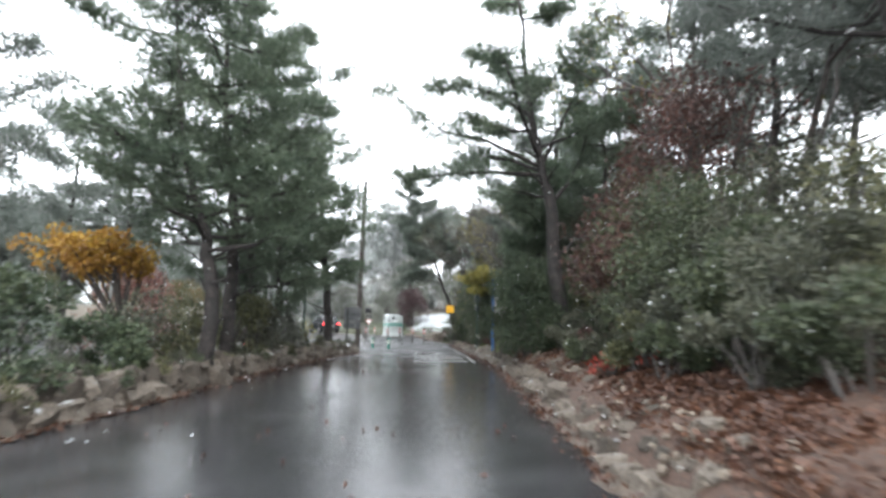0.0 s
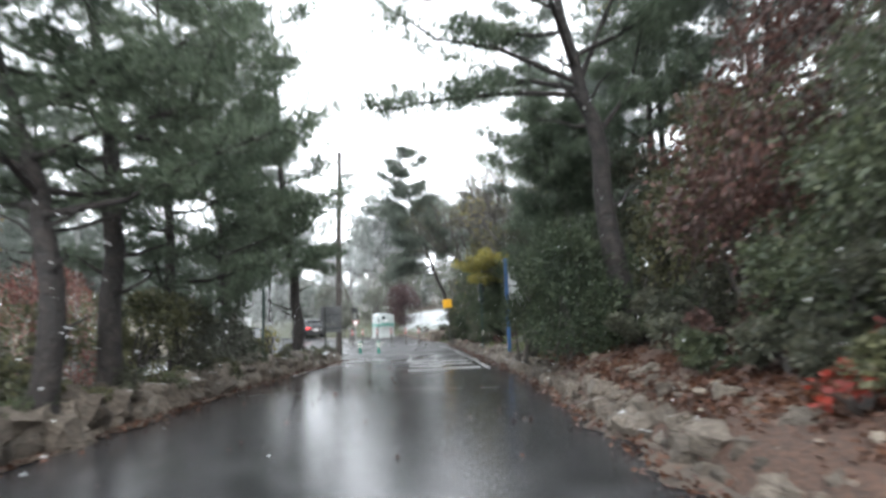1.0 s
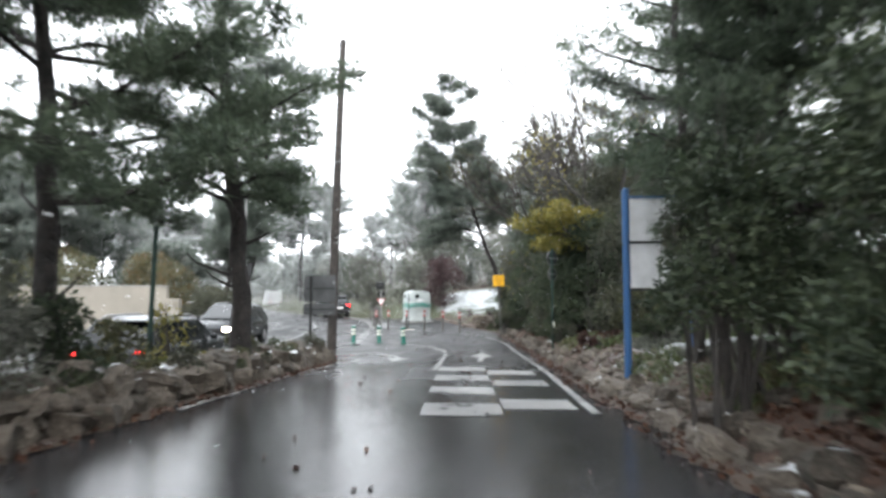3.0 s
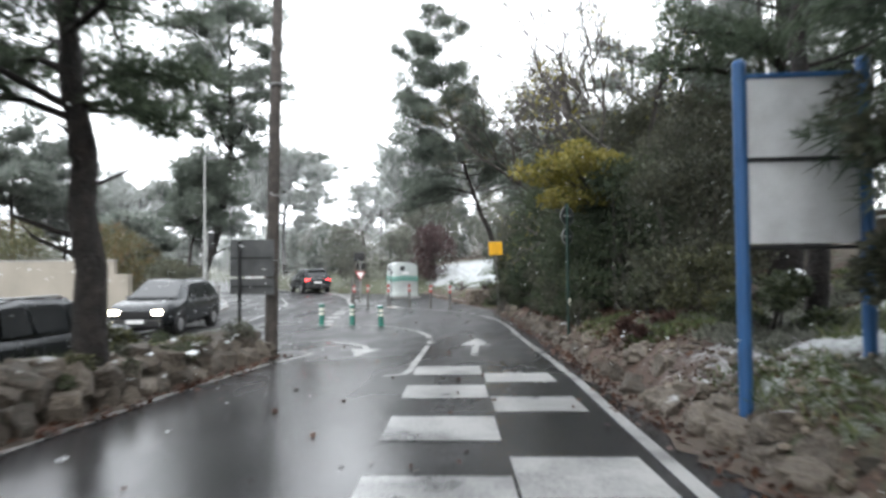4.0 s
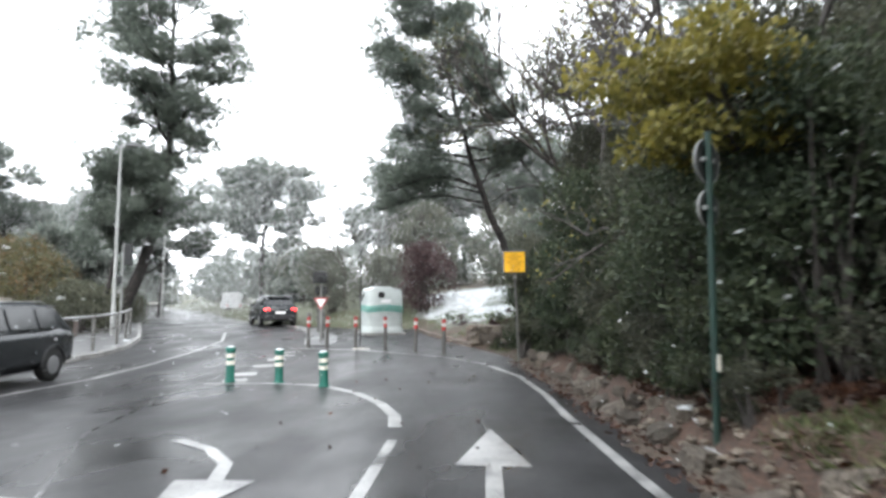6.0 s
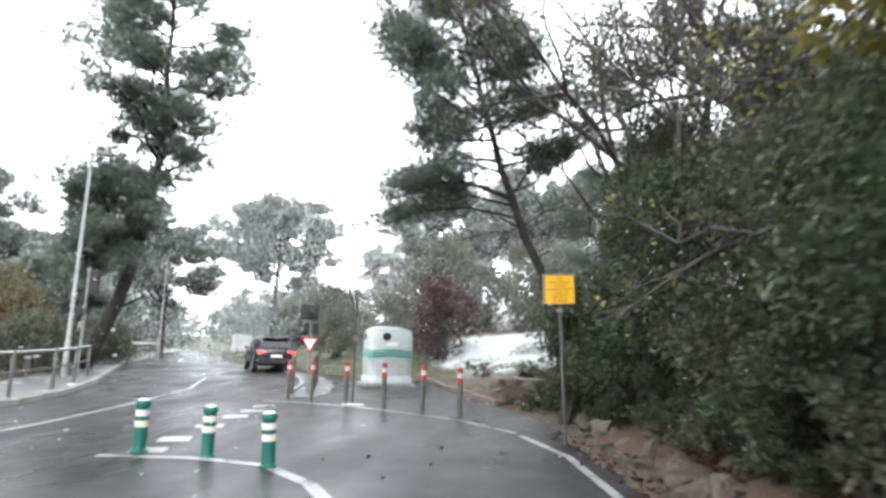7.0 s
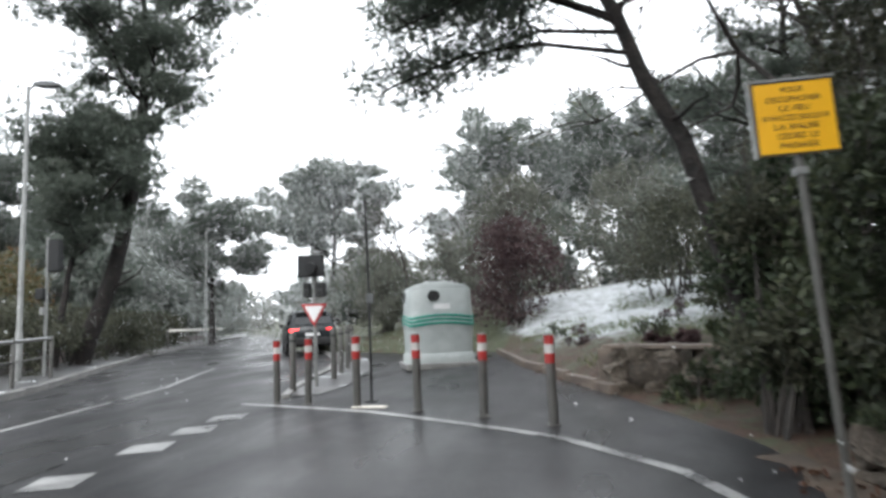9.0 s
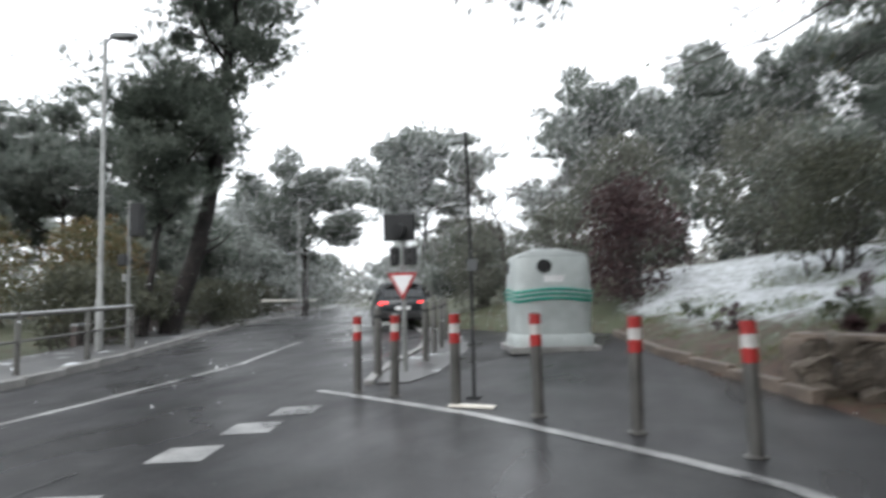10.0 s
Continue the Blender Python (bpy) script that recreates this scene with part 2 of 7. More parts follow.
DRYGRASS = leafage("winter_grass", [(0.1, (0.03, 0.045, 0.016)), (0.5, (0.08, 0.11, 0.04)), (0.9, (0.2, 0.2, 0.1))])
LITTER = leafage("fallen_leaves", [(0.1, (0.024, 0.011, 0.007)), (0.5, (0.056, 0.023, 0.013)), (0.9, (0.105, 0.050, 0.027))], 0.1)
FLAKES = leafage("wet_snowflakes", [(0.2, (0.74, 0.76, 0.78)), (0.8, (0.86, 0.87, 0.88))], 0.5, 0.7)
SNOW = surface("slushy_snow", [(0.3, (0.42, 0.44, 0.46)), (0.65, (0.70, 0.72, 0.74))], 6.0, (0.5, 0.7), 0.5, 40.0)
TAR = plain("tar_seam", (0.012, 0.012, 0.013), 0.2)
BROWN_KERB = surface("mossy_brown_kerb", [(0.3, (0.07, 0.055, 0.045)), (0.7, (0.19, 0.15, 0.12))], 2.5, (0.5, 0.8), 0.5)
KERB = surface("kerb_concrete", [(0.3, (0.15, 0.147, 0.143)), (0.7, (0.32, 0.315, 0.305))], 2.0, (0.35, 0.6), 0.3)
PAVING = surface("wet_pavement", [(0.3, (0.05, 0.05, 0.052)), (0.7, (0.11, 0.11, 0.11))], 1.2, (0.25, 0.5), 0.2, snow=0.006)
RENDER_WALL = surface("cream_wall_render", [(0.3, (0.20, 0.182, 0.152)), (0.7, (0.27, 0.245, 0.208))], 0.6, (0.8, 0.95), 0.2, 30.0)
OLD_RENDER = surface("stained_wall_render", [(0.28, (0.06, 0.058, 0.056)), (0.45, (0.13, 0.118, 0.112)), (0.62, (0.17, 0.135, 0.128)), (0.8, (0.21, 0.205, 0.195))], 1.1, (0.6, 0.9), 0.25, 24.0)
GREEN_PLASTIC = plain("green_plastic", (0.009, 0.115, 0.085), 0.35)
WHITE_BAND = plain("white_reflective_band", (0.78, 0.74, 0.66), 0.3)
RED_BAND = plain("red_reflective_band", (0.34, 0.022, 0.02), 0.4, grime=0.35)
PALE_BAND = plain("dull_white_band", (0.50, 0.49, 0.47), 0.4, grime=0.35)
POST_GREY = plain("grey_painted_steel", (0.115, 0.112, 0.105), 0.38, 0.25, grime=0.4)
GALV = plain("galvanised_steel", (0.27, 0.275, 0.27), 0.45, 0.35, grime=0.35)
DARK_METAL = plain("dark_painted_metal", (0.014, 0.015, 0.016), 0.6)
DARK_GREEN = plain("dark_green_paint", (0.008, 0.036, 0.027), 0.45, grime=0.4)
SIGN_BACK = plain("dark_sign_back", (0.10, 0.105, 0.108), 0.5, 0.2, grime=0.45)
SIGN_DULL = plain("weathered_sign_back", (0.022, 0.025, 0.024), 0.55, 0.2, grime=0.4)
BLUE = plain("blue_paint", (0.025, 0.10, 0.25), 0.4)
BOARD = plain("grey_white_board", (0.66, 0.67, 0.68), 0.6, grime=0.25)
SIGN_YELLOW = plain("yellow_sign_face", (0.80, 0.42, 0.01), 0.35, grime=0.06)
INK = plain("black_lettering", (0.015, 0.013, 0.012), 0.5)
SIGN_RED = plain("red_sign_border", (0.42, 0.02, 0.024), 0.4)
SIGN_WHITE = plain("white_sign_face", (0.78, 0.78, 0.78), 0.35)
BANK_BODY = plain("pale_grey_fibreglass", (0.44, 0.475, 0.465), 0.4, grime=0.2)
BANK_GREEN = plain("green_stripe", (0.01, 0.27, 0.20), 0.35)
CAR_DARK = plain("dark_grey_car_paint", (0.022, 0.025, 0.028), 0.18, 0.3)
CAR_BLACK = plain("black_trim", (0.012, 0.012, 0.013), 0.45)
GLASS_DARK = plain("dark_car_glass", (0.012, 0.014, 0.016), 0.06)
TYRE = plain("tyre_rubber", (0.014, 0.014, 0.014), 0.8)
RIM = plain("alloy_rim", (0.4, 0.4, 0.41), 0.3, 0.8)
TAIL = plain("lit_tail_lamp", (1.0, 0.03, 0.03), 0.3, glow=2.6)
HEAD = plain("lit_headlamp", (1.0, 0.86, 0.6), 0.2, glow=45.0)
LENS = plain("dark_signal_lens", (0.02, 0.02, 0.02), 0.15)


# ---- mesh helpers ----
class Geo:
    """Collects simple solids into one mesh."""

    def __init__(self):
        self.v, self.f = [], []

    def add(self, verts, faces, m=None):
        base = len(self.v)
        self.v += [tuple(m @ Vector(p)) if m else tuple(p) for p in verts]
        self.f += [tuple(base + i for i in f) for f in faces]
        return self

    def box(self, centre, size, m=None, taper=1.0):
        (x, y, z), (a, b, c) = centre, (s / 2 for s in size)
        t = taper
        vs = [(x + i * a * (t if k > 0 else 1), y + j * b * (t if k > 0 else 1), z + k * c) for k in (-1, 1) for j in (-1, 1) for i in (-1, 1)]
        return self.add(vs, [(0, 2, 3, 1), (4, 5, 7, 6), (0, 1, 5, 4), (2, 6, 7, 3), (0, 4, 6, 2), (1, 3, 7, 5)], m)

    def tube(self, pts, radii, n=8, m=None):
        pts = [Vector(p) for p in pts]
        vs, fs = [], []
        for i, p in enumerate(pts):
            way = (pts[min(i + 1, len(pts) - 1)] - pts[max(i - 1, 0)]).normalized()
            u = way.cross(Vector((0.31, 0.95, 0.05)) if abs(way.y) < 0.9 else Vector((1, 0, 0))).normalized()
            w = way.cross(u)
            vs += [p + radii[i] * (u * math.cos(a) + w * math.sin(a)) for a in (2 * math.pi * k / n for k in range(n))]
        for i in range(len(pts) - 1):
            fs += [(i * n + k, i * n + (k + 1) % n, (i + 1) * n + (k + 1) % n, (i + 1) * n + k) for k in range(n)]
        fs += [tuple(range(n - 1, -1, -1)), tuple(range((len(pts) - 1) * n, len(pts) * n))]
        return self.add(vs, fs, m)

    def lathe(self, profile, n=20, m=None):
        """profile: (radius, height) from below to above."""
        vs = [(r * math.cos(2 * math.pi * k / n), r * math.sin(2 * math.pi * k / n), z) for r, z in profile for k in range(n)]
        fs = [(i * n + k, i * n + (k + 1) % n, (i + 1) * n + (k + 1) % n, (i + 1) * n + k) for i in range(len(profile) - 1) for k in range(n)]
        fs += [tuple(range(n - 1, -1, -1)), tuple(range((len(profile) - 1) * n, len(profile) * n))]
        return self.add(vs, fs, m)

    def slab(self, outline, depth, m=None):
        """A flat outline in x, z, thick along y."""
        n = len(outline)
        vs = [(x, -depth / 2, z) for x, z in outline] + [(x, depth / 2, z) for x, z in outline]
        fs = [tuple(range(n)), tuple(range(2 * n - 1, n - 1, -1))] + [(i, n + i, n + (i + 1) % n, (i + 1) % n) for i in range(n)]
        return self.add(vs, fs, m)

    def loft(self, rings, m=None):
        n = len(rings[0])
        vs = [p for r in rings for p in r]
        fs = [(i * n + k, i * n + (k + 1) % n, (i + 1) * n + (k + 1) % n, (i + 1) * n + k) for i in range(len(rings) - 1) for k in range(n)]
        fs += [tuple(range(n - 1, -1, -1)), tuple(range((len(rings) - 1) * n, len(rings) * n))]
        return self.add(vs, fs, m)

    def mesh(self, name, mat, bevel=0.0, smooth=False, segments=2):
        me = bpy.data.meshes.new(name)
        me.from_pydata(self.v, [], self.f)
        bm = bmesh.new()
        bm.from_mesh(me)
        bmesh.ops.recalc_face_normals(bm, faces=bm.faces)
        if bevel:
            sharp = [e for e in bm.edges if len(e.link_faces) == 2 and e.calc_face_angle(0) > 0.5]
            bmesh.ops.bevel(bm, geom=sharp, offset=bevel, segments=segments, profile=0.5, affect="EDGES", clamp_overlap=True)
        for f in bm.faces:
            f.smooth = smooth
        bm.to_mesh(me)
        bm.free()
        if smooth:
            me.set_sharp_from_angle(angle=radians(40))
        me.materials.append(mat)
        return me


def part(name, geo, mat, parent, label="", bevel=0.0, smooth=False, at=None):
    ob = new(name, geo if isinstance(geo, bpy.types.Mesh) else geo.mesh(name, mat, bevel, smooth))
    ob.parent = parent
    if at is not None:
        ob.matrix_basis = at
    return tagged(ob, label)


def thing(name, m, label, category, group=""):
    ob = new(name)
    ob.empty_display_size = 0.2
    ob.matrix_basis = m
    return tagged(ob, label, category, group)


def structure(name, geo, mat, label="", bevel=0.0, smooth=False):
    ob = new(name, geo if isinstance(geo, bpy.types.Mesh) else geo.mesh(name, mat, bevel, smooth))
    return tagged(ob, label, kind="structure")


def raw_mesh(name, verts, sides, mat):
    """Loose polygons of one size, three or four corners each, from an array."""
    me = bpy.data.meshes.new(name)
    n = len(verts)
    me.vertices.add(n)
    me.vertices.foreach_set("co", np.asarray(verts, np.float32).ravel())
    me.loops.add(n)
    me.loops.foreach_set("vertex_index", np.arange(n, dtype=np.int32))
    me.polygons.add(n // sides)
    me.polygons.foreach_set("loop_start", np.arange(0, n, sides, dtype=np.int32))
    me.update(calc_edges=True)
    me.materials.append(mat)
    return me


def unit(a):
    return a / np.maximum(np.linalg.norm(a, axis=1, keepdims=True), 1e-6)


def sprays(centres, radii, per, length, width, rng, up=0.3, flat=False, tuft=1, dome=False):
    """Needles (three corners) or leaves (four corners) spread through ellipsoids, so many from one tuft."""
    per = max(1, per // tuft)
    c, r = np.repeat(np.asarray(centres, float), per, 0), np.repeat(np.asarray(radii, float), per, 0)
    way = unit(rng.normal(size=(len(c), 3)))
    if dome:
        way[:, 2] = np.where(way[:, 2] < 0, way[:, 2] * 0.35, way[:, 2])
    p = c + way * r * rng.uniform(0.25, 1.0, (len(c), 1)) ** (0.4 if dome else 0.6)
    way, p = np.repeat(way, tuft, 0), np.repeat(p, tuft, 0)
    n = len(p)
    out = unit(way * 0.8 + rng.normal(size=(n, 3)) * 0.7 + np.array([0, 0, up]))
    side = unit(np.cross(out, rng.normal(size=(n, 3))))
    ln = length * rng.uniform(0.6, 1.35, (n, 1))
    wd = width * rng.uniform(0.7, 1.3, (n, 1))
    if flat:
        return np.stack([p, p + out * ln * 0.5 + side * wd / 2, p + out * ln, p + out * ln * 0.5 - side * wd / 2], 1).reshape(-1, 3)
    return np.stack([p - side * wd / 2, p + side * wd / 2, p + out * ln], 1).reshape(-1, 3)


# ---- the lie of the land ----
def road_z(x, y):
    """Height of the tarmac: the drive falls to the junction; the main road lies lower beside it."""
    drive = np.interp(y, [-60, 0, 10, 17, 23, 29.4, 33.4, 37, 41, 45, 50, 60, 90, 160], [2.0, 0.76, 0.62, 0.56, 0.43, 0.21, 0.06, -0.03, -0.05, 0.12, 0.30, 0.32, 0.1, 0.0])
    main = np.interp(y, [-60, 0, 20, 28, 34, 40, 45, 50, 60, 90, 160], [-0.9, -0.5, -0.3, -0.2, -0.03, -0.10, 0.02, 0.12, 0.2, 0.1, 0.0])
    return main + (drive - main) * np.clip((np.asarray(x) + 6.5) / 2.6, 0, 1)


def drive_right(y):
    return np.interp(y, [-60, 8, 17, 22, 26, 34, 40, 42.5, 44, 47, 50, 55, 57, 60, 66, 78, 105, 160], [2.8, 2.75, 2.6, 2.4, 2.1, 1.85, 1.35, 0.85, 0.45, -0.9, -2.3, -3.6, -5.5, -11.2, -15.2, -22.6, -36, -69])


def main_left(y):
    return np.interp(y, [-60, 20, 32, 44, 46, 49, 52, 61, 78, 105, 160], [-9.3, -9.3, -10.8, -11.1, -11.6, -13.0, -14.8, -20.2, -29.2, -42.5, -76])


DRIVE_LEFT, ISLAND_LEFT, ISLAND_END = -3.95, -5.5, 31.2


def bank_wall(x):
    """Where the low retaining wall at the foot of the slope runs, y for x."""
    return 47.45 - 0.55 * np.clip(np.asarray(x, float) + 0.7, 0, 4.2)


def land_z(x, y):
    """Height of the soil: banks beside the drive, a snowy slope beyond the bottle bank, verge and pavement to the other side."""
    x, y = np.asarray(x, float), np.asarray(y, float)
    z = road_z(x, y) - 0.06
    d = x - drive_right(y)
    bank = np.interp(d, [0, 0.12, 0.5, 1.2, 2.5, 6, 14, 40, 120], [0.0, 0.22, 0.55, 0.80, 1.0, 1.7, 3.4, 7, 11])
    hill = np.interp(d, [0, 0.15, 1, 3, 7, 12, 20, 40, 120], [0.0, 0.18, 0.40, 0.85, 1.55, 2.1, 2.7, 4.5, 9])
    shelf = np.interp(d, [0, 0.3, 3, 8], [0.0, 0.05, 0.16, 0.9])
    far, rise = np.clip((y - 42.0) / 1.8, 0, 1), np.clip((y - bank_wall(x)) / 0.25, 0, 1)
    z = np.where(d > 0, z + bank * (1 - far) + far * (shelf + (hill - shelf) * rise), z)
    k = main_left(y) - x
    z = np.where(k > 0, road_z(main_left(y), y) - 0.06 + np.interp(k, [0, 2.4, 3.4, 20, 60, 200], [0.0, 0.04, 0.06, 0.15, 2.5, 6.0]) - 0.36 * np.clip((k - 2.6) / 2.5, 0, 1) * np.clip((y - 22) / 8, 0, 1) * np.clip((50.5 - y) / 2, 0, 1), z)
    inside = np.clip((DRIVE_LEFT - 0.25 - x) / 0.15, 0, 1) * np.clip((x - ISLAND_LEFT) / 0.5, 0, 1) * np.clip((ISLAND_END - 0.3 - y) / 0.6, 0, 1)
    z = z + inside * (road_z(-3.0, y) + 0.36 - z)
    return z


def spread_axis(stops):
    out = []
    for (a, b, step) in stops:
        out += list(np.arange(a, b, step))
    return np.array(out + [stops[-1][1]])


def ground_sheet():
    xs = spread_axis([(-900, -100, 80), (-100, -30, 6), (-30, -12, 1.2), (-12, -6.2, 0.6), (-6.2, -3.4, 0.15), (-3.4, 0, 0.4), (0, 5, 0.16), (5, 12, 0.5), (12, 40, 2.5), (40, 100, 10), (100, 900, 80)])
    ys = spread_axis([(-600, -60, 60), (-60, -6, 3), (-6, 60, 0.3), (60, 110, 2), (110, 200, 8), (200, 1200, 80)])
    gx, gy = np.meshgrid(xs, ys)
    d = gx - drive_right(gy)
    rough = np.array([noise.fractal(Vector((a * 0.9, b * 0.9, 0.0)), 0.8, 2.0, 4) for a, b in zip(gx.ravel(), gy.ravel())]).reshape(gx.shape)
    z = land_z(gx, gy)
    off = ((d > 0.1) | (gx < main_left(gy) - 2.5)) & (np.abs(gx) < 90)
    z = z + np.where(off, rough * 0.10, 0)
    rows, cols = gx.shape
    me = bpy.data.meshes.new("ground")
    faces = [(j * cols + i, j * cols + i + 1, (j + 1) * cols + i + 1, (j + 1) * cols + i) for j in range(rows - 1) for i in range(cols - 1)]
    me.from_pydata(np.stack([gx, gy, z], -1).reshape(-1, 3).tolist(), [], faces)
    me.shade_smooth()
    slope = np.clip((gy - bank_wall(gx) - 0.8) / 3.4, 0, 1) * np.clip((d - 0.1) / 1.6, 0, 1) * np.clip((68 - gy) / 8, 0, 1) * np.clip((7.5 - gx) / 2.5, 0, 1) * np.clip((gx + 4.7) / 1.6, 0, 1)
    glade = np.exp(-((gx - 4.2) / 2.2) ** 2 - ((gy - 25.5) / 3.2) ** 2)
    snow = np.clip(0.50 * slope + 0.50 * glade + 0.12 * (d > 0) + 0.22 * (gx < -6), 0, 0.75)
    grass = np.clip(0.40 + 0.22 * slope + 0.22 * glade + 0.2 * (gx < -3.5) - 0.25 * ((gy < 22) & (gx > 0)) - 0.32 * ((gy > 25) & (gy < 43) & (d > 0) & (d < 2.6)), 0, 1)
    for key, values in (("snow", snow), ("grass", grass)):
        me.attributes.new(key, "FLOAT", "POINT").data.foreach_set("value", values.astype(np.float32).ravel())
    me.materials.append(EARTH)
    tagged(new("ground", me), "leaf-littered soil with grass and slushy snow patches", kind="structure")


def strip(name, left, right, y0, y1, step, cols, mat, label, lift=0.0):
    ys = np.linspace(y0, y1, max(2, int((y1 - y0) / step) + 1))
    vs, fs = [], []
    for y in ys:
        a, b = float(left(y)), float(right(y))
        for i in range(cols + 1):
            x = a + (b - a) * i / cols
            vs.append((x, float(y), float(road_z(x, y)) + lift))
    n = cols + 1
    fs = [(j * n + i, j * n + i + 1, (j + 1) * n + i + 1, (j + 1) * n + i) for j in range(len(ys) - 1) for i in range(cols)]
    me = bpy.data.meshes.new(name)
    me.from_pydata(vs, [], fs)
    me.shade_smooth()
    me.materials.append(mat)
    return tagged(new(name, me), label, kind="structure")


ground_sheet()
strip("road_drive", lambda y: DRIVE_LEFT, drive_right, -40, ISLAND_END, 0.5, 14, ASPHALT, "rain-wet dark asphalt drive")
strip("road_main", main_left, lambda y: ISLAND_LEFT, -60, ISLAND_END, 1.0, 10, ASPHALT_WORN, "rain-wet asphalt main road")
strip("road_junction", main_left, drive_right, ISLAND_END, 58, 0.4, 40, ASPHALT, "rain-wet asphalt junction")
strip("road_far", main_left, drive_right, 58, 158, 2.0, 8, ASPHALT_WORN, "rain-wet asphalt main road bending away")
strip("pavement", lambda y: main_left(y) - 2.5, lambda y: main_left(y) - 0.14, -40, 120, 1.0, 4, PAVING, "wet grey pavement with slush", 0.13)


def kerb_line(name, pts, label, stone=1.0, width=0.14, height=0.14, mat=None):
    """A row of kerbstones along a line."""
    holder = tagged(new(name), label, kind="structure")
    me = Geo().box((0, 0, 0), (stone - 0.012, width, height + 0.12)).mesh("kerbstone", mat or KERB, 0.015)
    for (x0, y0), (x1, y1) in zip(pts, pts[1:]):
        run = math.hypot(x1 - x0, y1 - y0)
        n = max(1, round(run / stone))
        for i in range(n):
            f = (i + 0.5) / n
            x, y = x0 + (x1 - x0) * f, y0 + (y1 - y0) * f
            part("kerbstone", me, KERB, holder, at=pose(x, y, float(road_z(x, y)) + height / 2 - 0.06 + 0.004 * (i % 3), 0, 0, math.degrees(math.atan2(y1 - y0, x1 - x0))) @ Matrix.Diagonal((run / n / stone, 1, 1, 1)))
    return holder


def paint(name, pts, width, label, lift=0.007, mat=None):
    """A painted line on the tarmac, following it; pts: (x, y) or (x, y, width)."""
    fine = []
    for a, b in zip(pts, pts[1:]):
        n = max(1, int(math.hypot(b[0] - a[0], b[1] - a[1]) / 0.3))
        wa, wb = (p[2] if len(p) > 2 else width for p in (a, b))
        fine += [(a[0] + (b[0] - a[0]) * i / n, a[1] + (b[1] - a[1]) * i / n, wa + (wb - wa) * i / n) for i in range(n)]
    fine.append((*pts[-1][:2], pts[-1][2] if len(pts[-1]) > 2 else width))
    vs = []
    for i, (x, y, w) in enumerate(fine):
        a, b = fine[max(i - 1, 0)], fine[min(i + 1, len(fine) - 1)]
        way = Vector((b[0] - a[0], b[1] - a[1])).normalized()
        for s in (-0.5, 0, 0.5):
            px, py = x - way.y * w * s, y + way.x * w * s
            vs.append((px, py, float(road_z(px, py)) + lift))
    fs = [(3 * i + k, 3 * i + k + 1, 3 * i + k + 4, 3 * i + k + 3) for i in range(len(fine) - 1) for k in (0, 1)]
    me = bpy.data.meshes.new(name)
    me.from_pydata(vs, [], fs)
    me.materials.append(mat or PAINT)
    return tagged(new(name, me), label, kind="structure")


# ---- road markings ----
paint("road_line_right", [(1.72, 22.8), (1.55, 28), (1.33, 32), (1.08, 35.5), (0.88, 38.5), (0.55, 41.1), (-0.3, 42.95), (-1.3, 44.0), (-2.0, 44.42), (-3.23, 45.05), (-4.25, 45.55), (-6.65, 46.75)], 0.13, "worn white edge line")
paint("road_line_left", [(-3.66, 22.5), (-3.66, 24), (-3.72, 27), (-3.62, 29.5), (-3.38, 31.0), (-3.35, 31.5), (-3.6, 31.75), (-4.2, 31.8)], 0.12, "worn white edge line round the island tip")
paint("road_line_arc", [(-5.9, 39.45), (-4.6, 39.5), (-3.4, 39.2), (-2.5, 38.3), (-1.85, 37.2), (-1.45, 36.1), (-1.3, 35.2)], 0.18, "thick white arc with worn edges")
paint("road_line_dash", [(-1.2, 34.4), (-1.1, 32.0), (-0.98, 28.9), (-1.02, 28.5), (-1.3, 28.3)], 0.12, "short worn white line")
for y0, y1 in ((22.5, 23.5), (24.5, 25.5), (26.55, 27.5), (28.5, 29.5)):
    c = -0.1 - 0.06 * (y0 - 24.5)
    paint("hump_marking", [(c, y0), (c - 0.06, y1)], 1.06, "white block of a chequered hump marking")
for y0, y1 in ((23.1, 24.05), (25.8, 26.7), (27.85, 28.75)):
    c = 0.96 - 0.06 * (y0 - 24.5)
    paint("hump_marking", [(c, y0), (c - 0.06, y1)], 1.0, "white block of a chequered hump marking")
paint("road_arrow_ahead", [(-0.02, 31.2, 0.15), (-0.04, 33.3, 0.15), (-0.04, 33.31, 0.75), (-0.08, 35.2, 0.03)], 0.15, "white straight-ahead arrow")
paint("road_arrow_back", [(-3.65, 34.15, 0.14), (-3.05, 33.72, 0.14), (-2.6, 33.1, 0.14), (-2.42, 32.5, 0.14), (-2.42, 32.49, 0.7), (-2.34, 31.0, 0.03)], 0.15, "white arrow curving towards the drive")
for x, y in ((-5.5, 39.95), (-5.68, 40.95), (-5.8, 42.3), (-5.92, 43.6), (-5.99, 44.55), (-6.08, 45.4)):
    paint("give_way_dash", [(x - 0.22, y - 0.05), (x + 0.24, y + 0.12)], 0.5, "white block of the give-way line")
paint("road_line_centre", [(-8.6, 36), (-8.75, 42), (-9.1, 45), (-9.9, 49), (-11.8, 53.5)], 0.11, "white centre line of the main road")
kerb_line("kerb_left", [(float(main_left(y)) - 0.07, float(y)) for y in (16, 30, 40, 44, 46, 49, 52, 56, 61, 70, 78)], "wet grey kerbstones beside the pavement")
kerb_line("kerb_island", [(-6.12, 47.2), (-6.45, 48.0), (-6.95, 49.7), (-7.5, 52), (-8.9, 55.5), (-11.2, 59.6), (-15.4, 66)], "pale kerbstones behind the posts", height=0.07)
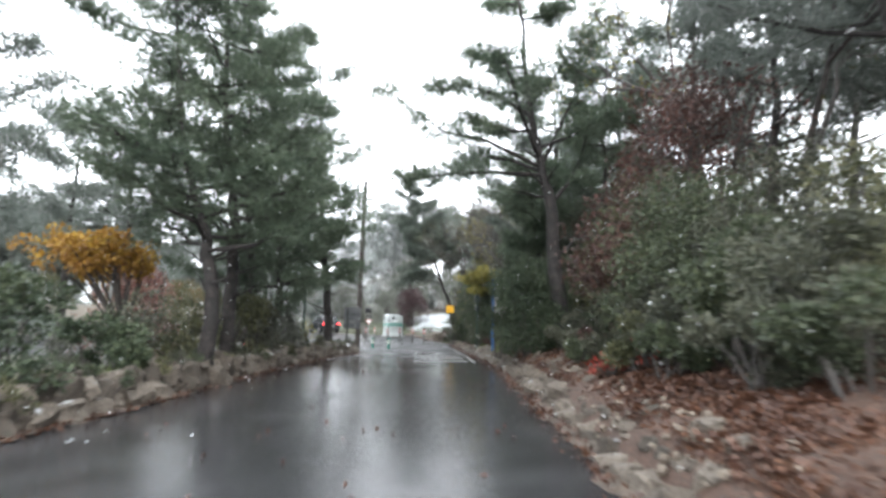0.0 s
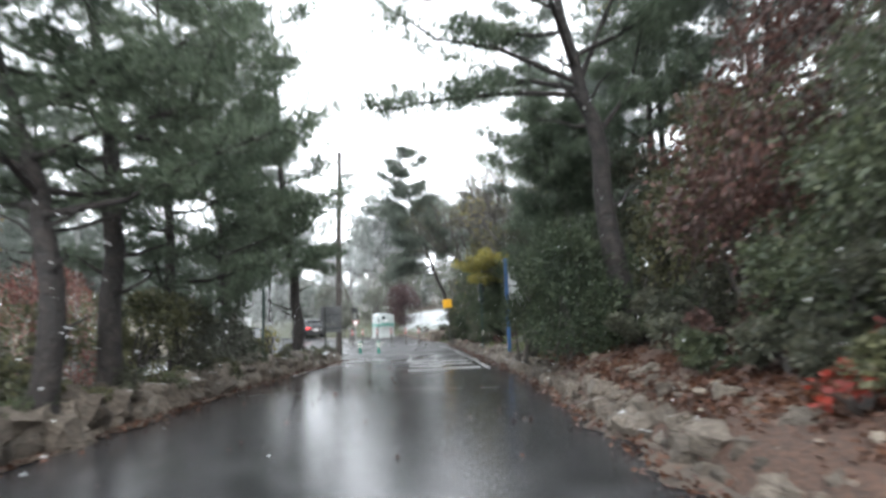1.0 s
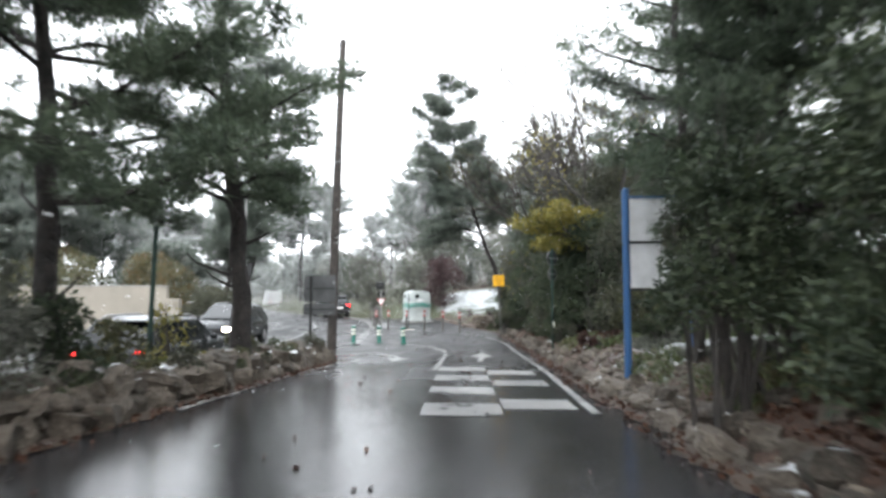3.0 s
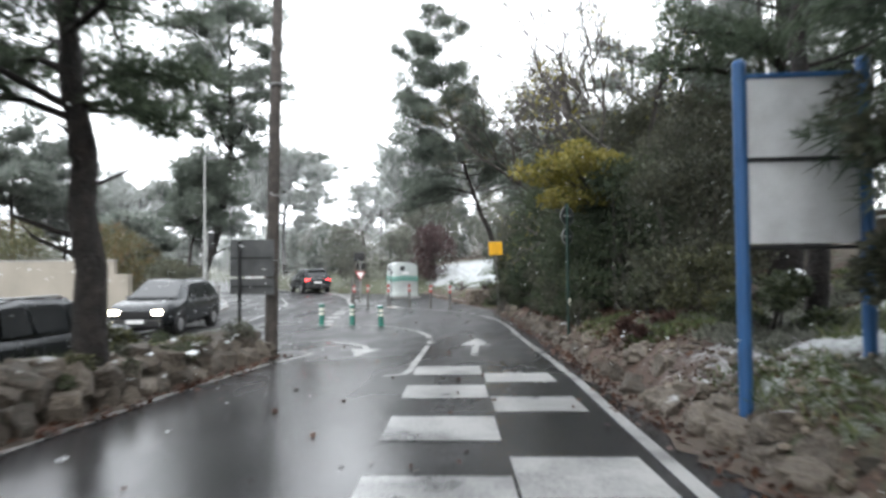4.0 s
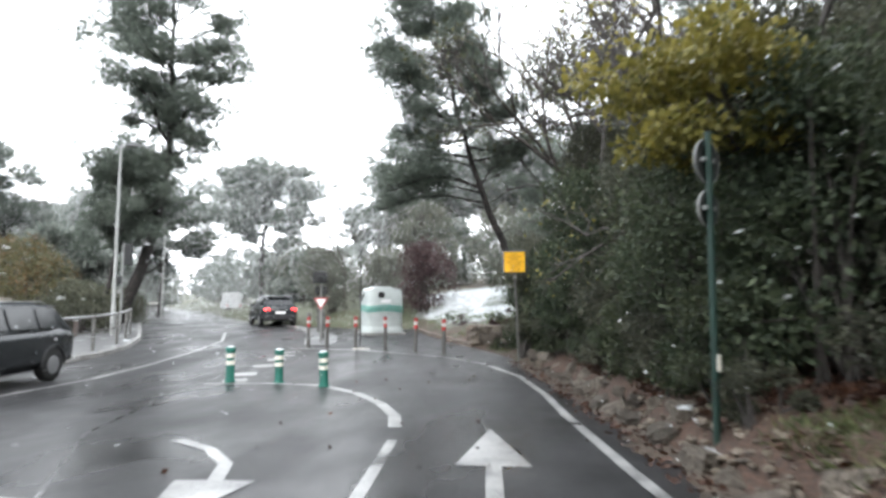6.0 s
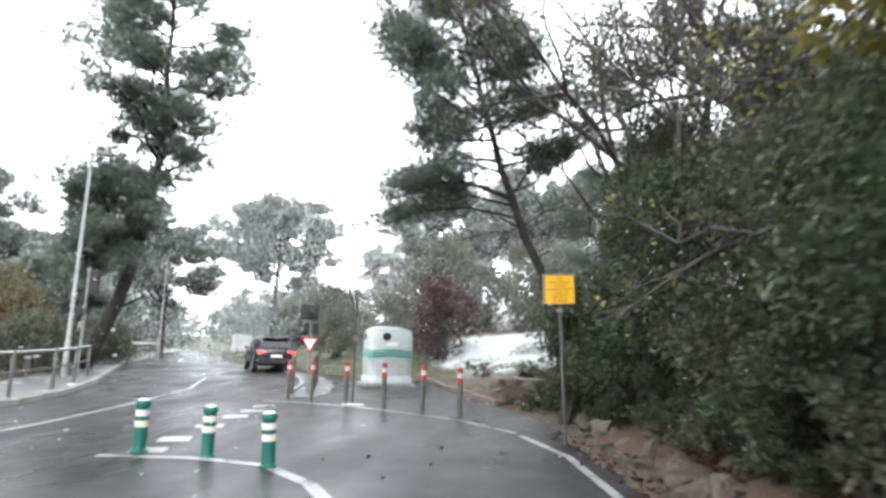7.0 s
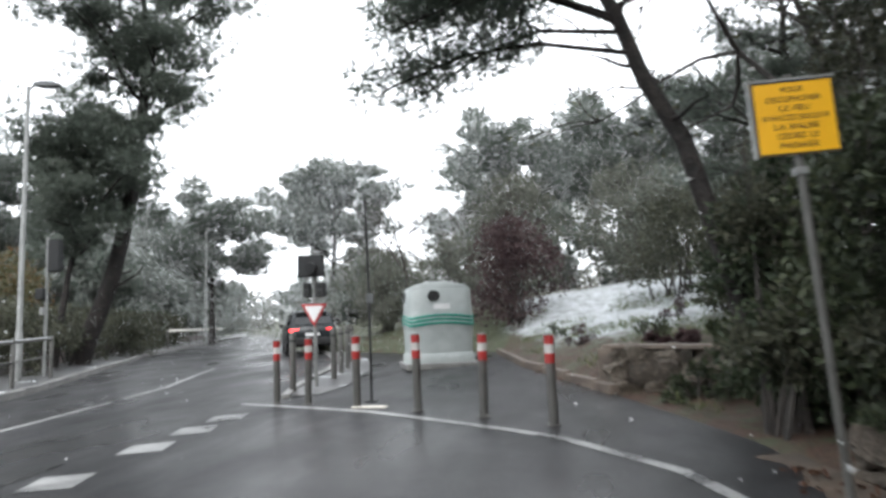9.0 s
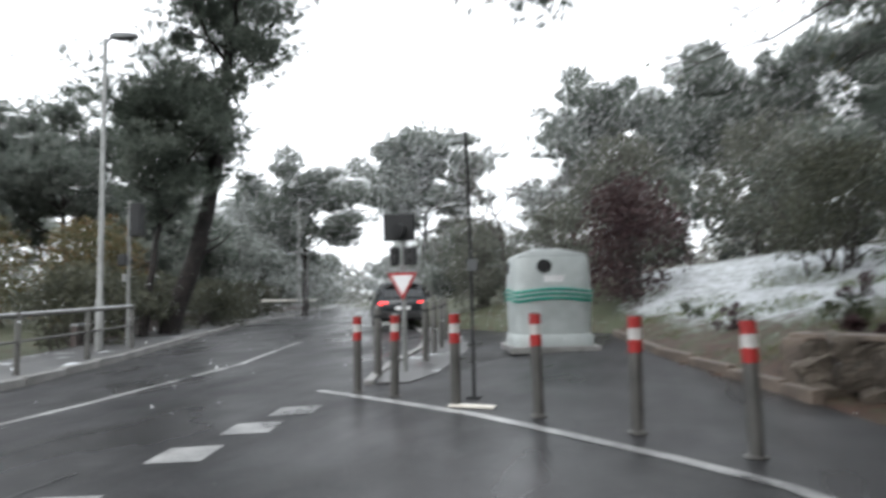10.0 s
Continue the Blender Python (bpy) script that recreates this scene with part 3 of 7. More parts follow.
kerb_line("kerb_bank", [(-0.72, 46.6), (-0.95, 47.1), (-2.35, 50), (-3.6, 54.5)], "low mossy kerb at the foot of the snowy slope", height=0.13, mat=BROWN_KERB)
paint("tar_seam_junction", [(-3.4, 31.6), (-5.0, 34.5), (-5.9, 38.4), (-6.4, 43)], 0.045, "dark tar seam across the junction", 0.004, TAR)
paint("tar_seam_cross", [(-3.9, 17.6), (-1.0, 17.9), (2.4, 17.5)], 0.04, "dark tar seam across the drive", 0.004, TAR)


def forecourt():
    """The paved ground before the garden wall."""
    xs, ys = np.linspace(-38, -13.55, 14), np.linspace(32, 48.3, 9)
    vs = [(float(x), float(y), float(land_z(x, y)) + 0.05) for y in ys for x in xs]
    fs = [(j * 14 + i, j * 14 + i + 1, (j + 1) * 14 + i + 1, (j + 1) * 14 + i) for j in range(8) for i in range(13)]
    me = bpy.data.meshes.new("pavement_forecourt")
    me.from_pydata(vs, [], fs)
    me.materials.append(ASPHALT_WORN)
    tagged(new("pavement_forecourt", me), "wet paved forecourt before the garden wall", kind="structure")


forecourt()


# ---- trees ----
def along(path, t):
    """A point at the share t of a path."""
    f = t * (len(path) - 1)
    i = min(int(f), len(path) - 2)
    return Vector(path[i]).lerp(Vector(path[i + 1]), f - i)


def pine(path, r0, crown, reach, limbs, clump, per, seed, label, needle=(0.19, 0.017), mat=None, dead=4, name="pine_tree", flat=0.55, sweep=None, tuft=9, extra=(), puffs=False):
    """A pine: crown (from, to) as shares of the trunk; reach(t) the limbs' length there; sweep: (x, y) towards which limbs lean."""
    rng = np.random.default_rng(seed)
    base = Vector(path[0])
    pts = [Vector(p) - base for p in path]
    ob = thing(name, pose(*base), label, "tree")
    wood = Geo()
    fine = [along(pts, i / 14) + Vector((*(rng.normal(size=2) * 0.04), 0)) * (i > 0) for i in range(15)]
    wood.tube([fine[0] - Vector((0, 0, 0.4))] + fine, [r0 * 1.25] + [r0 * (1 - 0.86 * (i / 14) ** 0.9) for i in range(15)], 10)
    centres, radii = [], []

    def add_puff(e, size):
        """A rounded pad of foliage, itself lobed."""
        for k in range(5):
            off = Vector(rng.normal(size=3) * np.array([0.5, 0.5, 0.32]) * size)
            lobe = size * rng.uniform(0.5, 0.8)
            centres.append(e + off)
            radii.append((lobe, lobe, lobe * flat))

    def twigs(p, ln, way):
        """Side twigs along a limb, each with its tufts."""
        flat_way = Vector((way.x, way.y, 0)).normalized()
        for s in np.linspace(0.32, 1.0, 7):
            q = along(p, s)
            for turn in (-1, 1):
                a = turn * rng.uniform(0.5, 1.2)
                d = Vector((flat_way.x * math.cos(a) - flat_way.y * math.sin(a), flat_way.x * math.sin(a) + flat_way.y * math.cos(a), rng.uniform(-0.15, 0.45)))
                e = q + d * (0.30 * clump + ln * (0.10 + 0.22 * (1.05 - s))) * rng.uniform(0.6, 1.3)
                wood.tube([q, e], [0.014, 0.005], 4)
                for f in (0.55, 1.0):
                    g = clump * rng.uniform(0.42, 0.75)
                    centres.append(q.lerp(e, f))
                    radii.append((g, g, g * flat))

    for i in range(limbs + dead):
        bare = i >= limbs
        t = crown[0] + (crown[1] - crown[0]) * (i + rng.uniform(0, 1)) / limbs if not bare else rng.uniform(0.35 * crown[0], crown[0])
        start = along(pts, min(t, 1.0))
        a = i * 2.4 + rng.uniform(-0.5, 0.5)
        way = Vector((math.cos(a), math.sin(a), rng.uniform(0.05, 0.55) if not puffs else rng.uniform(0.15, 0.85)))
        if sweep:
            way += Vector((*sweep, 0))
        way = Vector((way.x, way.y, 0)).normalized() + Vector((0, 0, way.z))
        ln = (reach((t - crown[0]) / (crown[1] - crown[0])) * rng.uniform(0.65, 1.2)) if not bare else rng.uniform(0.5, 1.3)
        p = [start, start + way * ln * 0.35 + Vector((0, 0, -0.04 * ln)), start + way * ln * 0.7 + Vector((*(rng.normal(size=2) * 0.1 * ln), 0.02 * ln)), start + way * ln + Vector((0, 0, 0.08 * ln))]
        rr = r0 * 0.30 * (1 - 0.6 * t) * (0.6 if bare else 1) + 0.012
        wood.tube(p, [rr, rr * 0.75, rr * 0.5, rr * 0.22], 6)
        if bare:
            continue
        if puffs:
            for s, size in ((1.0, 1.0), (0.78, 0.8), (0.6, 0.55)):
                e = along(p, s) + Vector(rng.normal(size=3) * np.array([0.35, 0.35, 0.12]) * clump) + Vector((0, 0, 0.25 * clump))
                wood.tube([along(p, s * 0.85), e], [rr * 0.4, 0.012], 5)
                add_puff(e, clump * size * rng.uniform(0.75, 1.2))
            continue
        twigs(p, ln, way)
    for limb in extra:
        p = [Vector(q) - base for q in limb]
        wood.tube(p, [r0 * 0.26, r0 * 0.19, r0 * 0.12, 0.015], 7)
        twigs(p, (p[-1] - p[0]).length * 0.6, p[-1] - p[1])
    centres.append(along(pts, 1.0))
    radii.append((clump * 0.5, clump * 0.5, clump * 0.7))
    part("trunk", wood, BARK, ob, smooth=True)
    part("crown", raw_mesh("crown", sprays(centres, radii, per if puffs else max(tuft, int(per * 0.26)), needle[0], needle[1], rng, tuft=tuft, dome=puffs), 3, mat or NEEDLES), None, ob)
    return ob


def shrub(x, y, width, height, leaves, mat, seed, label, size=(0.12, 0.055), name="shrub", depth=None, clumps=None, z=None, hollow=0.0, category="bush"):
    """A broad-leaved bush: several stems and a crown of leaf clumps with an uneven outline."""
    rng = np.random.default_rng(seed)
    depth = depth or width
    z = float(land_z(x, y)) if z is None else z
    ob = thing(name, pose(x, y, z - 0.05), label, category)
    clumps = clumps or max(7, int(6 * width * height / 2))
    centres, radii, wood = [], [], Geo()
    for i in range(clumps):
        u, a = rng.uniform(0.12 + hollow, 1.0), rng.uniform(0, 2 * math.pi)
        belly = math.sin(math.pi * min(1.0, 0.22 + 0.72 * u)) ** 0.6
        d = rng.uniform(0.2, 1.0) ** 0.5
        c = Vector((math.cos(a) * d * belly * width * 0.42, math.sin(a) * d * belly * depth * 0.42, u * height * 0.92))
        r = rng.uniform(0.16, 0.30) * min(width, height, 3.0)
        centres.append(c)
        radii.append((r, r, r * 0.75))
        if i < 15:
            foot = Vector((rng.normal() * 0.1 * width, rng.normal() * 0.1 * depth, -0.1))
            mid = foot.lerp(c, 0.55) + Vector((0, 0, 0.1 * height))
            wood.tube([foot, mid, c, c + (c - mid) * 0.55 + Vector((0, 0, 0.12 * height * (i % 3)))], [0.018 + 0.006 * height, 0.016, 0.009, 0.003], 5)
    part("branchwork", wood, TWIG, ob, smooth=True)
    part("crown", raw_mesh("crown", sprays(centres, radii, max(20, leaves // clumps), *size, rng, 0.15, True), 4, mat), None, ob)
    return ob


def bare_tree(x, y, height, spread, seed, label, levels=4, name="bare_tree", leaves=0, mat=None, z=None, lean=(0, 0), kids=3, size=(0.12, 0.06), r0=None):
    """A leafless or thinly leaved tree, grown by forking."""
    rng = np.random.default_rng(seed)
    z = float(land_z(x, y)) if z is None else z
    ob = thing(name, pose(x, y, z - 0.05), label, "tree")
    wood, tips = Geo(), []

    def grow(p, way, ln, r, level):
        q = p + way * ln
        mid = p.lerp(q, 0.5) + Vector(rng.normal(size=3) * ln * 0.06)
        wood.tube([p, mid, q], [r, r * 0.85, r * 0.65], 6 if level > 1 else 4)
        if level == 0:
            tips.append(q)
            return
        for k in range(kids):
            turn = Vector(rng.normal(size=3)) * spread
            grow(q, (way + turn + Vector((0, 0, 0.18))).normalized(), ln * rng.uniform(0.58, 0.82), r * 0.62, level - 1)
        if level < levels:
            tips.append(mid)

    grow(Vector((0, 0, 0)), Vector((lean[0], lean[1], 1)).normalized(), height * 0.36, r0 or height * 0.014, levels)
    part("trunk", wood, TWIG, ob, smooth=True)
    if leaves:
        rad = [(0.35, 0.35, 0.25)] * len(tips)
        part("crown", raw_mesh("crown", sprays(tips, rad, max(2, leaves // len(tips)), *size, rng, 0.0, True), 4, mat), None, ob)
    return ob


def lz(x, y, up=0.0):
    return (x, y, float(land_z(x, y)) + up)


# beside the drive
pine([lz(3.98, 17), (3.86, 17, 3.2), (3.64, 17, 5.46), (3.33, 17, 6.4), (2.95, 17, 8.7), (2.7, 17.1, 11.5)], 0.25, (0.62, 1.0), lambda t: 2.3 - 0.8 * t, 7, 0.58, 620, 3, "tall forked pine with wet dark bark and long spreading limbs", dead=6, extra=(
    ((3.35, 17, 6.35), (1.83, 16.9, 7.05), (0.65, 16.8, 7.25), (-0.9, 16.6, 8.3)), ((3.42, 17, 6.1), (2.03, 16.9, 6.15), (0.8, 16.8, 6.05), (-0.4, 16.7, 5.85)),
    ((3.36, 17, 6.3), (3.8, 17.05, 7.3), (4.3, 17.1, 8.4), (4.7, 17.2, 11.2)), ((3.66, 17, 5.3), (4.15, 17.1, 5.9), (4.5, 17.2, 6.6), (4.9, 17.4, 8.0)),
    ((3.1, 17, 7.8), (2.1, 17.4, 8.6), (1.2, 17.8, 9.0), (0.3, 18.2, 9.0)), ((3.4, 17, 6.2), (2.6, 18.0, 6.8), (1.9, 19.0, 7.1), (1.2, 20.0, 7.2)), ((3.3, 17, 6.6), (2.7, 16.0, 7.6), (2.4, 15.0, 8.0), (2.0, 14.0, 8.4))))
pine([lz(-4.4, 26.1), (-4.48, 26.1, 2.4), (-4.7, 26.1, 4.5), (-4.92, 26.1, 6.6), (-5.15, 26.2, 10), (-5.25, 26.2, 14)], 0.21, (0.40, 1.0), lambda t: 2.6 - 1.2 * t, 16, 0.52, 340, 5, "tall pine on the stone-edged verge", dead=7, extra=(((-4.6, 26.1, 3.8), (-5.4, 25.6, 4.3), (-6.3, 25.2, 4.2), (-7.2, 24.8, 4.0)), ((-4.75, 26.1, 4.9), (-4.4, 25.9, 5.2), (-4.1, 25.8, 5.5), (-3.8, 25.7, 5.7)), ((-4.7, 26.1, 4.4), (-5.5, 26.9, 5.0), (-6.3, 27.6, 5.1), (-7.2, 28.3, 4.9)), ((-4.72, 26.1, 4.3), (-4.9, 27.0, 4.6), (-5.1, 28.0, 4.7), (-5.3, 29.0, 4.5)), ((-4.8, 26.1, 5.4), (-5.2, 27.2, 5.8), (-5.7, 28.4, 5.9), (-6.2, 29.6, 5.7)),
    ((-4.66, 26.1, 4.0), (-4.2, 26.2, 4.25), (-3.8, 26.3, 4.3), (-3.4, 26.4, 4.2)), ((-4.64, 26.1, 3.9), (-4.2, 26.0, 3.85), (-3.85, 26.0, 3.75), (-3.45, 25.9, 3.55)),
    ((-4.7, 26.1, 4.3), (-5.2, 26.2, 4.5), (-5.7, 26.3, 4.5), (-6.2, 26.4, 4.3)), ((-4.62, 26.1, 3.7), (-5.1, 25.9, 3.9), (-5.7, 25.7, 3.95), (-6.3, 25.5, 3.7))))
pine([lz(-4.4, 14.8), (-4.4, 14.8, 3.5), (-4.5, 14.8, 5.3), (-4.78, 14.8, 7.6), (-5.0, 14.9, 12)], 0.19, (0.36, 1.0), lambda t: 2.9 - 1.0 * t, 23, 0.58, 400, 7, "straight pine with dark wet trunk on the verge", dead=8)
pine([lz(-4.1, 12.9), (-4.1, 12.9, 2.9), (-4.38, 12.9, 3.9), (-4.85, 12.8, 5.6), (-5.3, 12.7, 9.5)], 0.19, (0.36, 1.0), lambda t: 2.7 - 0.8 * t, 21, 0.58, 400, 9, "crooked pine leaning away from the drive", dead=6)
pine([lz(-5.35, 22.3), (-5.5, 22.3, 3.4), (-5.75, 22.3, 6.0), (-6.0, 22.4, 8.0), (-6.2, 22.4, 12.5)], 0.17, (0.22, 1.0), lambda t: 2.5 - 0.9 * t, 34, 0.58, 520, 11, "bushy pine with low drooping branches on the verge", dead=2, extra=(((-5.6, 22.3, 4.2), (-5.5, 23.2, 4.7), (-5.2, 24.2, 4.8), (-4.8, 25.0, 4.6)), ((-5.7, 22.3, 5.2), (-5.7, 23.4, 5.8), (-5.6, 24.6, 6.0), (-5.3, 25.6, 5.9)), ((-5.5, 22.3, 3.2), (-5.6, 23.2, 3.4), (-5.6, 24.2, 3.4), (-5.4, 24.9, 3.2)), ((-5.8, 22.3, 6.4), (-5.4, 23.3, 7.0), (-5.0, 24.2, 7.2), (-4.6, 24.8, 7.1))))
pine([lz(-5.2, 18.6), (-5.3, 18.6, 4.0), (-5.6, 18.7, 8.0), (-5.8, 18.7, 11.5)], 0.14, (0.12, 1.0), lambda t: 2.1 - 0.8 * t, 32, 0.58, 380, 12, "dense young pine on the verge", dead=0)
pine([lz(0.97, 45.24), (0.24, 45.24, 3.20), (-0.58, 45.24, 5.43), (-1.20, 45.24, 7.53), (-1.70, 45.24, 9.30), (-2.41, 45.24, 12.49)], 0.135, (0.42, 1.0), lambda t: 2.5 - 1.45 * t, 38, 0.54, 430, 13, "tall pine leaning over the snowy slope", sweep=(-0.22, 0.0), mat=NEEDLES_GREY, dead=5, extra=(
    ((-0.99, 45.24, 6.78), (-1.91, 45.08, 7.28), (-2.75, 44.91, 7.87), (-3.67, 44.82, 8.88)), ((-1.41, 45.24, 8.29), (-2.16, 45.33, 8.88), (-2.92, 45.50, 9.46), (-3.59, 45.66, 10.30)),
    ((-0.90, 45.24, 6.44), (-0.31, 45.08, 6.86), (0.06, 44.99, 7.11), (0.53, 44.82, 7.28)), ((-0.42, 45.24, 5.01), (-0.06, 45.33, 5.60), (0.27, 45.41, 5.94), (0.61, 45.50, 6.19)),
    ((-0.38, 45.24, 4.93), (-1.24, 44.82, 5.18), (-1.99, 44.49, 5.18), (-2.75, 44.15, 5.01)),
    ((-0.22, 45.24, 4.5), (-1.38, 45.0, 4.7), (-2.28, 44.8, 4.6), (-3.28, 44.7, 4.25)), ((-0.34, 45.24, 4.8), (-1.38, 45.5, 5.1), (-2.18, 45.7, 5.0), (-3.08, 45.9, 4.6)),
    ((-0.40, 45.24, 5.0), (-1.28, 44.7, 5.2), (-1.98, 44.3, 5.1), (-2.78, 44.0, 4.7)), ((-0.62, 45.24, 5.6), (-1.48, 45.4, 5.9), (-2.28, 45.5, 5.8), (-3.18, 45.5, 5.4))))
pine([lz(5.8, 31.05), (5.9, 31.05, 5), (6.0, 31.05, 9), (5.9, 31.05, 13)], 0.31, (0.45, 1.0), lambda t: 3.4 - 1.3 * t, 22, 0.7, 420, 15, "stout pine standing back from the drive", dead=6, extra=(
    ((5.9, 31.05, 4.9), (5.2, 30.9, 5.35), (4.4, 30.7, 5.5), (3.4, 30.5, 5.45)), ((5.9, 31.05, 5.5), (5.3, 30.7, 5.9), (4.6, 30.3, 6.0), (3.7, 29.9, 5.9)),
    ((5.9, 31.05, 5.2), (5.5, 30.4, 5.5), (5.1, 29.7, 5.5), (4.6, 29.1, 5.3)), ((5.9, 31.05, 5.0), (6.4, 30.7, 5.4), (6.9, 30.4, 5.5), (7.5, 30.1, 5.4))))
pine([lz(4.35, 22.8), (4.2, 22.7, 3.0), (4.0, 22.6, 4.6), (3.8, 22.5, 6.0), (3.7, 22.4, 7.4)], 0.14, (0.10, 1.0), lambda t: 1.6 - 0.7 * t, 36, 0.62, 300, 16, "dark bushy pine crowding the notice board", dead=0)
pine([(-17.6, 54.5, 0.3), (-16.4, 54.5, 2.8), (-15.5, 54.5, 6.4), (-15.25, 54.5, 9.8), (-15.35, 54.5, 13.3), (-15.3, 54.5, 17.6)], 0.33, (0.50, 1.0), lambda t: 1.5 + 1.5 * math.sin(3.0 * t), 29, 1.1, 450, 17, "tall pine with a slanting trunk beside the pavement", needle=(0.20, 0.026), mat=NEEDLES_GREY, dead=5, puffs=True, flat=0.9)
pine([(-17.6, 53.5, 0.3), (-17.3, 53.6, 3.0), (-16.7, 53.7, 5.4), (-16.2, 53.8, 7.6)], 0.13, (0.42, 1.0), lambda t: 1.9 - 0.8 * t, 17, 0.95, 400, 19, "low dense pine beside the taller one", needle=(0.22, 0.028), mat=NEEDLES_GREY, dead=2, puffs=True, flat=0.9)

pine([lz(4.1, 26.6), (3.95, 26.5, 4.0), (3.85, 26.4, 7.0), (3.8, 26.3, 10.0), (3.9, 26.2, 12.5)], 0.13, (0.34, 1.0), lambda t: 1.9 - 0.9 * t, 15, 0.5, 280, 116, "slim airy pine behind the notice board", mat=NEEDLES_GREY, dead=5)

pine([lz(6.4, 21.5), (6.3, 21.5, 4.2), (6.2, 21.5, 8.0), (6.3, 21.5, 11.5)], 0.17, (0.32, 1.0), lambda t: 2.4 - 1.0 * t, 26, 0.6, 380, 118, "dense pine up the wooded bank", dead=5)
pine([lz(3.7, 51.5), (3.6, 51.5, 4.0), (3.4, 51.5, 7.0), (3.45, 51.5, 10.4)], 0.16, (0.28, 1.0), lambda t: 2.5 - 0.9 * t, 26, 0.62, 330, 117, "dense grey-green pine on the slope", mat=NEEDLES_GREY, dead=4)

# behind, on the wooded side, the needles paled to hold the rain haze
wood_pine = pine([lz(8.6, 20.2), (8.7, 20.2, 6), (8.9, 20.2, 10), (9.0, 20, 14.5)], 0.24, (0.40, 1.0), lambda t: 3.2 - 1.2 * t, 15, 0.8, 200, 21, "pine in the wood beside the drive", needle=(0.30, 0.04), mat=NEEDLES_HAZED, tuft=6)
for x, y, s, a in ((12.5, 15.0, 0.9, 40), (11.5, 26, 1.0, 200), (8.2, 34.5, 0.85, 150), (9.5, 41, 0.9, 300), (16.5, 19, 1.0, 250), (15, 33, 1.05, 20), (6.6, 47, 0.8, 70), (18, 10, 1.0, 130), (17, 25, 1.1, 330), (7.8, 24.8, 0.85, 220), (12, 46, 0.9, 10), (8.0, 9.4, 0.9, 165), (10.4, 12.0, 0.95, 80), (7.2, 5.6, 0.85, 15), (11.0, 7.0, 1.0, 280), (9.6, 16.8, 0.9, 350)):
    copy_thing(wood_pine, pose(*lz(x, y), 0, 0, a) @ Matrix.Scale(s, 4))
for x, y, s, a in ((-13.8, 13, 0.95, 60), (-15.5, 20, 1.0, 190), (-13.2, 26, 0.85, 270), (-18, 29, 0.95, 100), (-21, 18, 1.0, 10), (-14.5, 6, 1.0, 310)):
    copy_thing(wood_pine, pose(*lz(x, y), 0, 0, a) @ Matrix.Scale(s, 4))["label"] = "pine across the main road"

# far pines with rounded crowns, haze put into their needle colour
far_pine = pine([lz(-24.6, 91), (-24.9, 91, 5), (-24.6, 91, 9.5), (-24.8, 91, 13.6)], 0.36, (0.40, 1.0), lambda t: 2.6 + 2.9 * math.sin(2.9 * min(1, t + 0.05)), 20, 1.6, 300, 23, "broad umbrella pine far along the road", needle=(0.40, 0.085), mat=NEEDLES_HAZED, tuft=5, dead=4, puffs=True, flat=0.85)
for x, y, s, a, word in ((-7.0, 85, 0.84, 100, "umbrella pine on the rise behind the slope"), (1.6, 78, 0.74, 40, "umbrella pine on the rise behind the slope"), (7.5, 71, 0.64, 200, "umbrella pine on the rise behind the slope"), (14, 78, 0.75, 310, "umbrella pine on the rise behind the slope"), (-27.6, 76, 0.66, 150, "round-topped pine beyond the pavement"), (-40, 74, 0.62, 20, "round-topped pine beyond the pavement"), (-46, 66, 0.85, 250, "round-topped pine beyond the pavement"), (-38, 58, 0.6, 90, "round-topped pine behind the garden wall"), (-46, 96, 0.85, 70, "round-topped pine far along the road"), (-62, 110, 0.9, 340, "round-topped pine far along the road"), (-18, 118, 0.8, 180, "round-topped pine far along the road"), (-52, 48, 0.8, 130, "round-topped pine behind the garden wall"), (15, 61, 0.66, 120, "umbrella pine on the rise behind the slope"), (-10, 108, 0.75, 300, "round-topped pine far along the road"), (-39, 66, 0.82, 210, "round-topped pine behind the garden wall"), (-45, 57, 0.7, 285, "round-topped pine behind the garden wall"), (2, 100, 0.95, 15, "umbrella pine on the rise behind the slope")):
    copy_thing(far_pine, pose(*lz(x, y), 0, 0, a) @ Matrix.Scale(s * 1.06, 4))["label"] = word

# ---- bushes ----
shrub(3.3, 17.9, 2.4, 2.7, 26000, LAUREL, 31, "grey-green evergreen bush on the stony bank", (0.085, 0.036), depth=3.4, clumps=44)
shrub(2.75, 20.9, 1.5, 2.7, 9000, LAUREL, 38, "grey-green evergreen bush overhanging the stony bank", (0.085, 0.036), depth=1.8, clumps=24, hollow=0.32)
shrub(3.7, 21.9, 1.6, 1.7, 6000, DARKLEAF, 45, "dark evergreen undergrowth beside the notice board", (0.085, 0.036))
shrub(4.8, 13.6, 2.8, 3.5, 4800, RUSSET, 32, "russet-leaved shrub above the rubble bank", (0.10, 0.06), hollow=0.25)
shrub(5.9, 13.0, 3.2, 6.2, 4500, RUSSET, 46, "tall russet-leaved tree above the rubble bank", (0.10, 0.06), hollow=0.4, category="tree", name="russet_tree")
shrub(5.2, 10.6, 3.2, 3.2, 14000, BRAMBLE, 33, "dark evergreen thicket above the rubble bank", (0.08, 0.036))
shrub(7.6, 11.4, 4.0, 3.6, 7000, DARKLEAF, 41, "dark evergreen thicket in the wood", (0.12, 0.055))
shrub(7.8, 15.6, 4.0, 3.6, 9000, DARKLEAF, 42, "dark evergreen thicket in the wood", (0.12, 0.055))
shrub(7.4, 19.2, 3.6, 5.4, 9500, OLIVE, 43, "olive-green thicket in the wood", (0.12, 0.055))
shrub(6.4, 6.8, 3.4, 2.6, 8000, OLIVE, 44, "olive-green thicket above the bank", (0.10, 0.045))
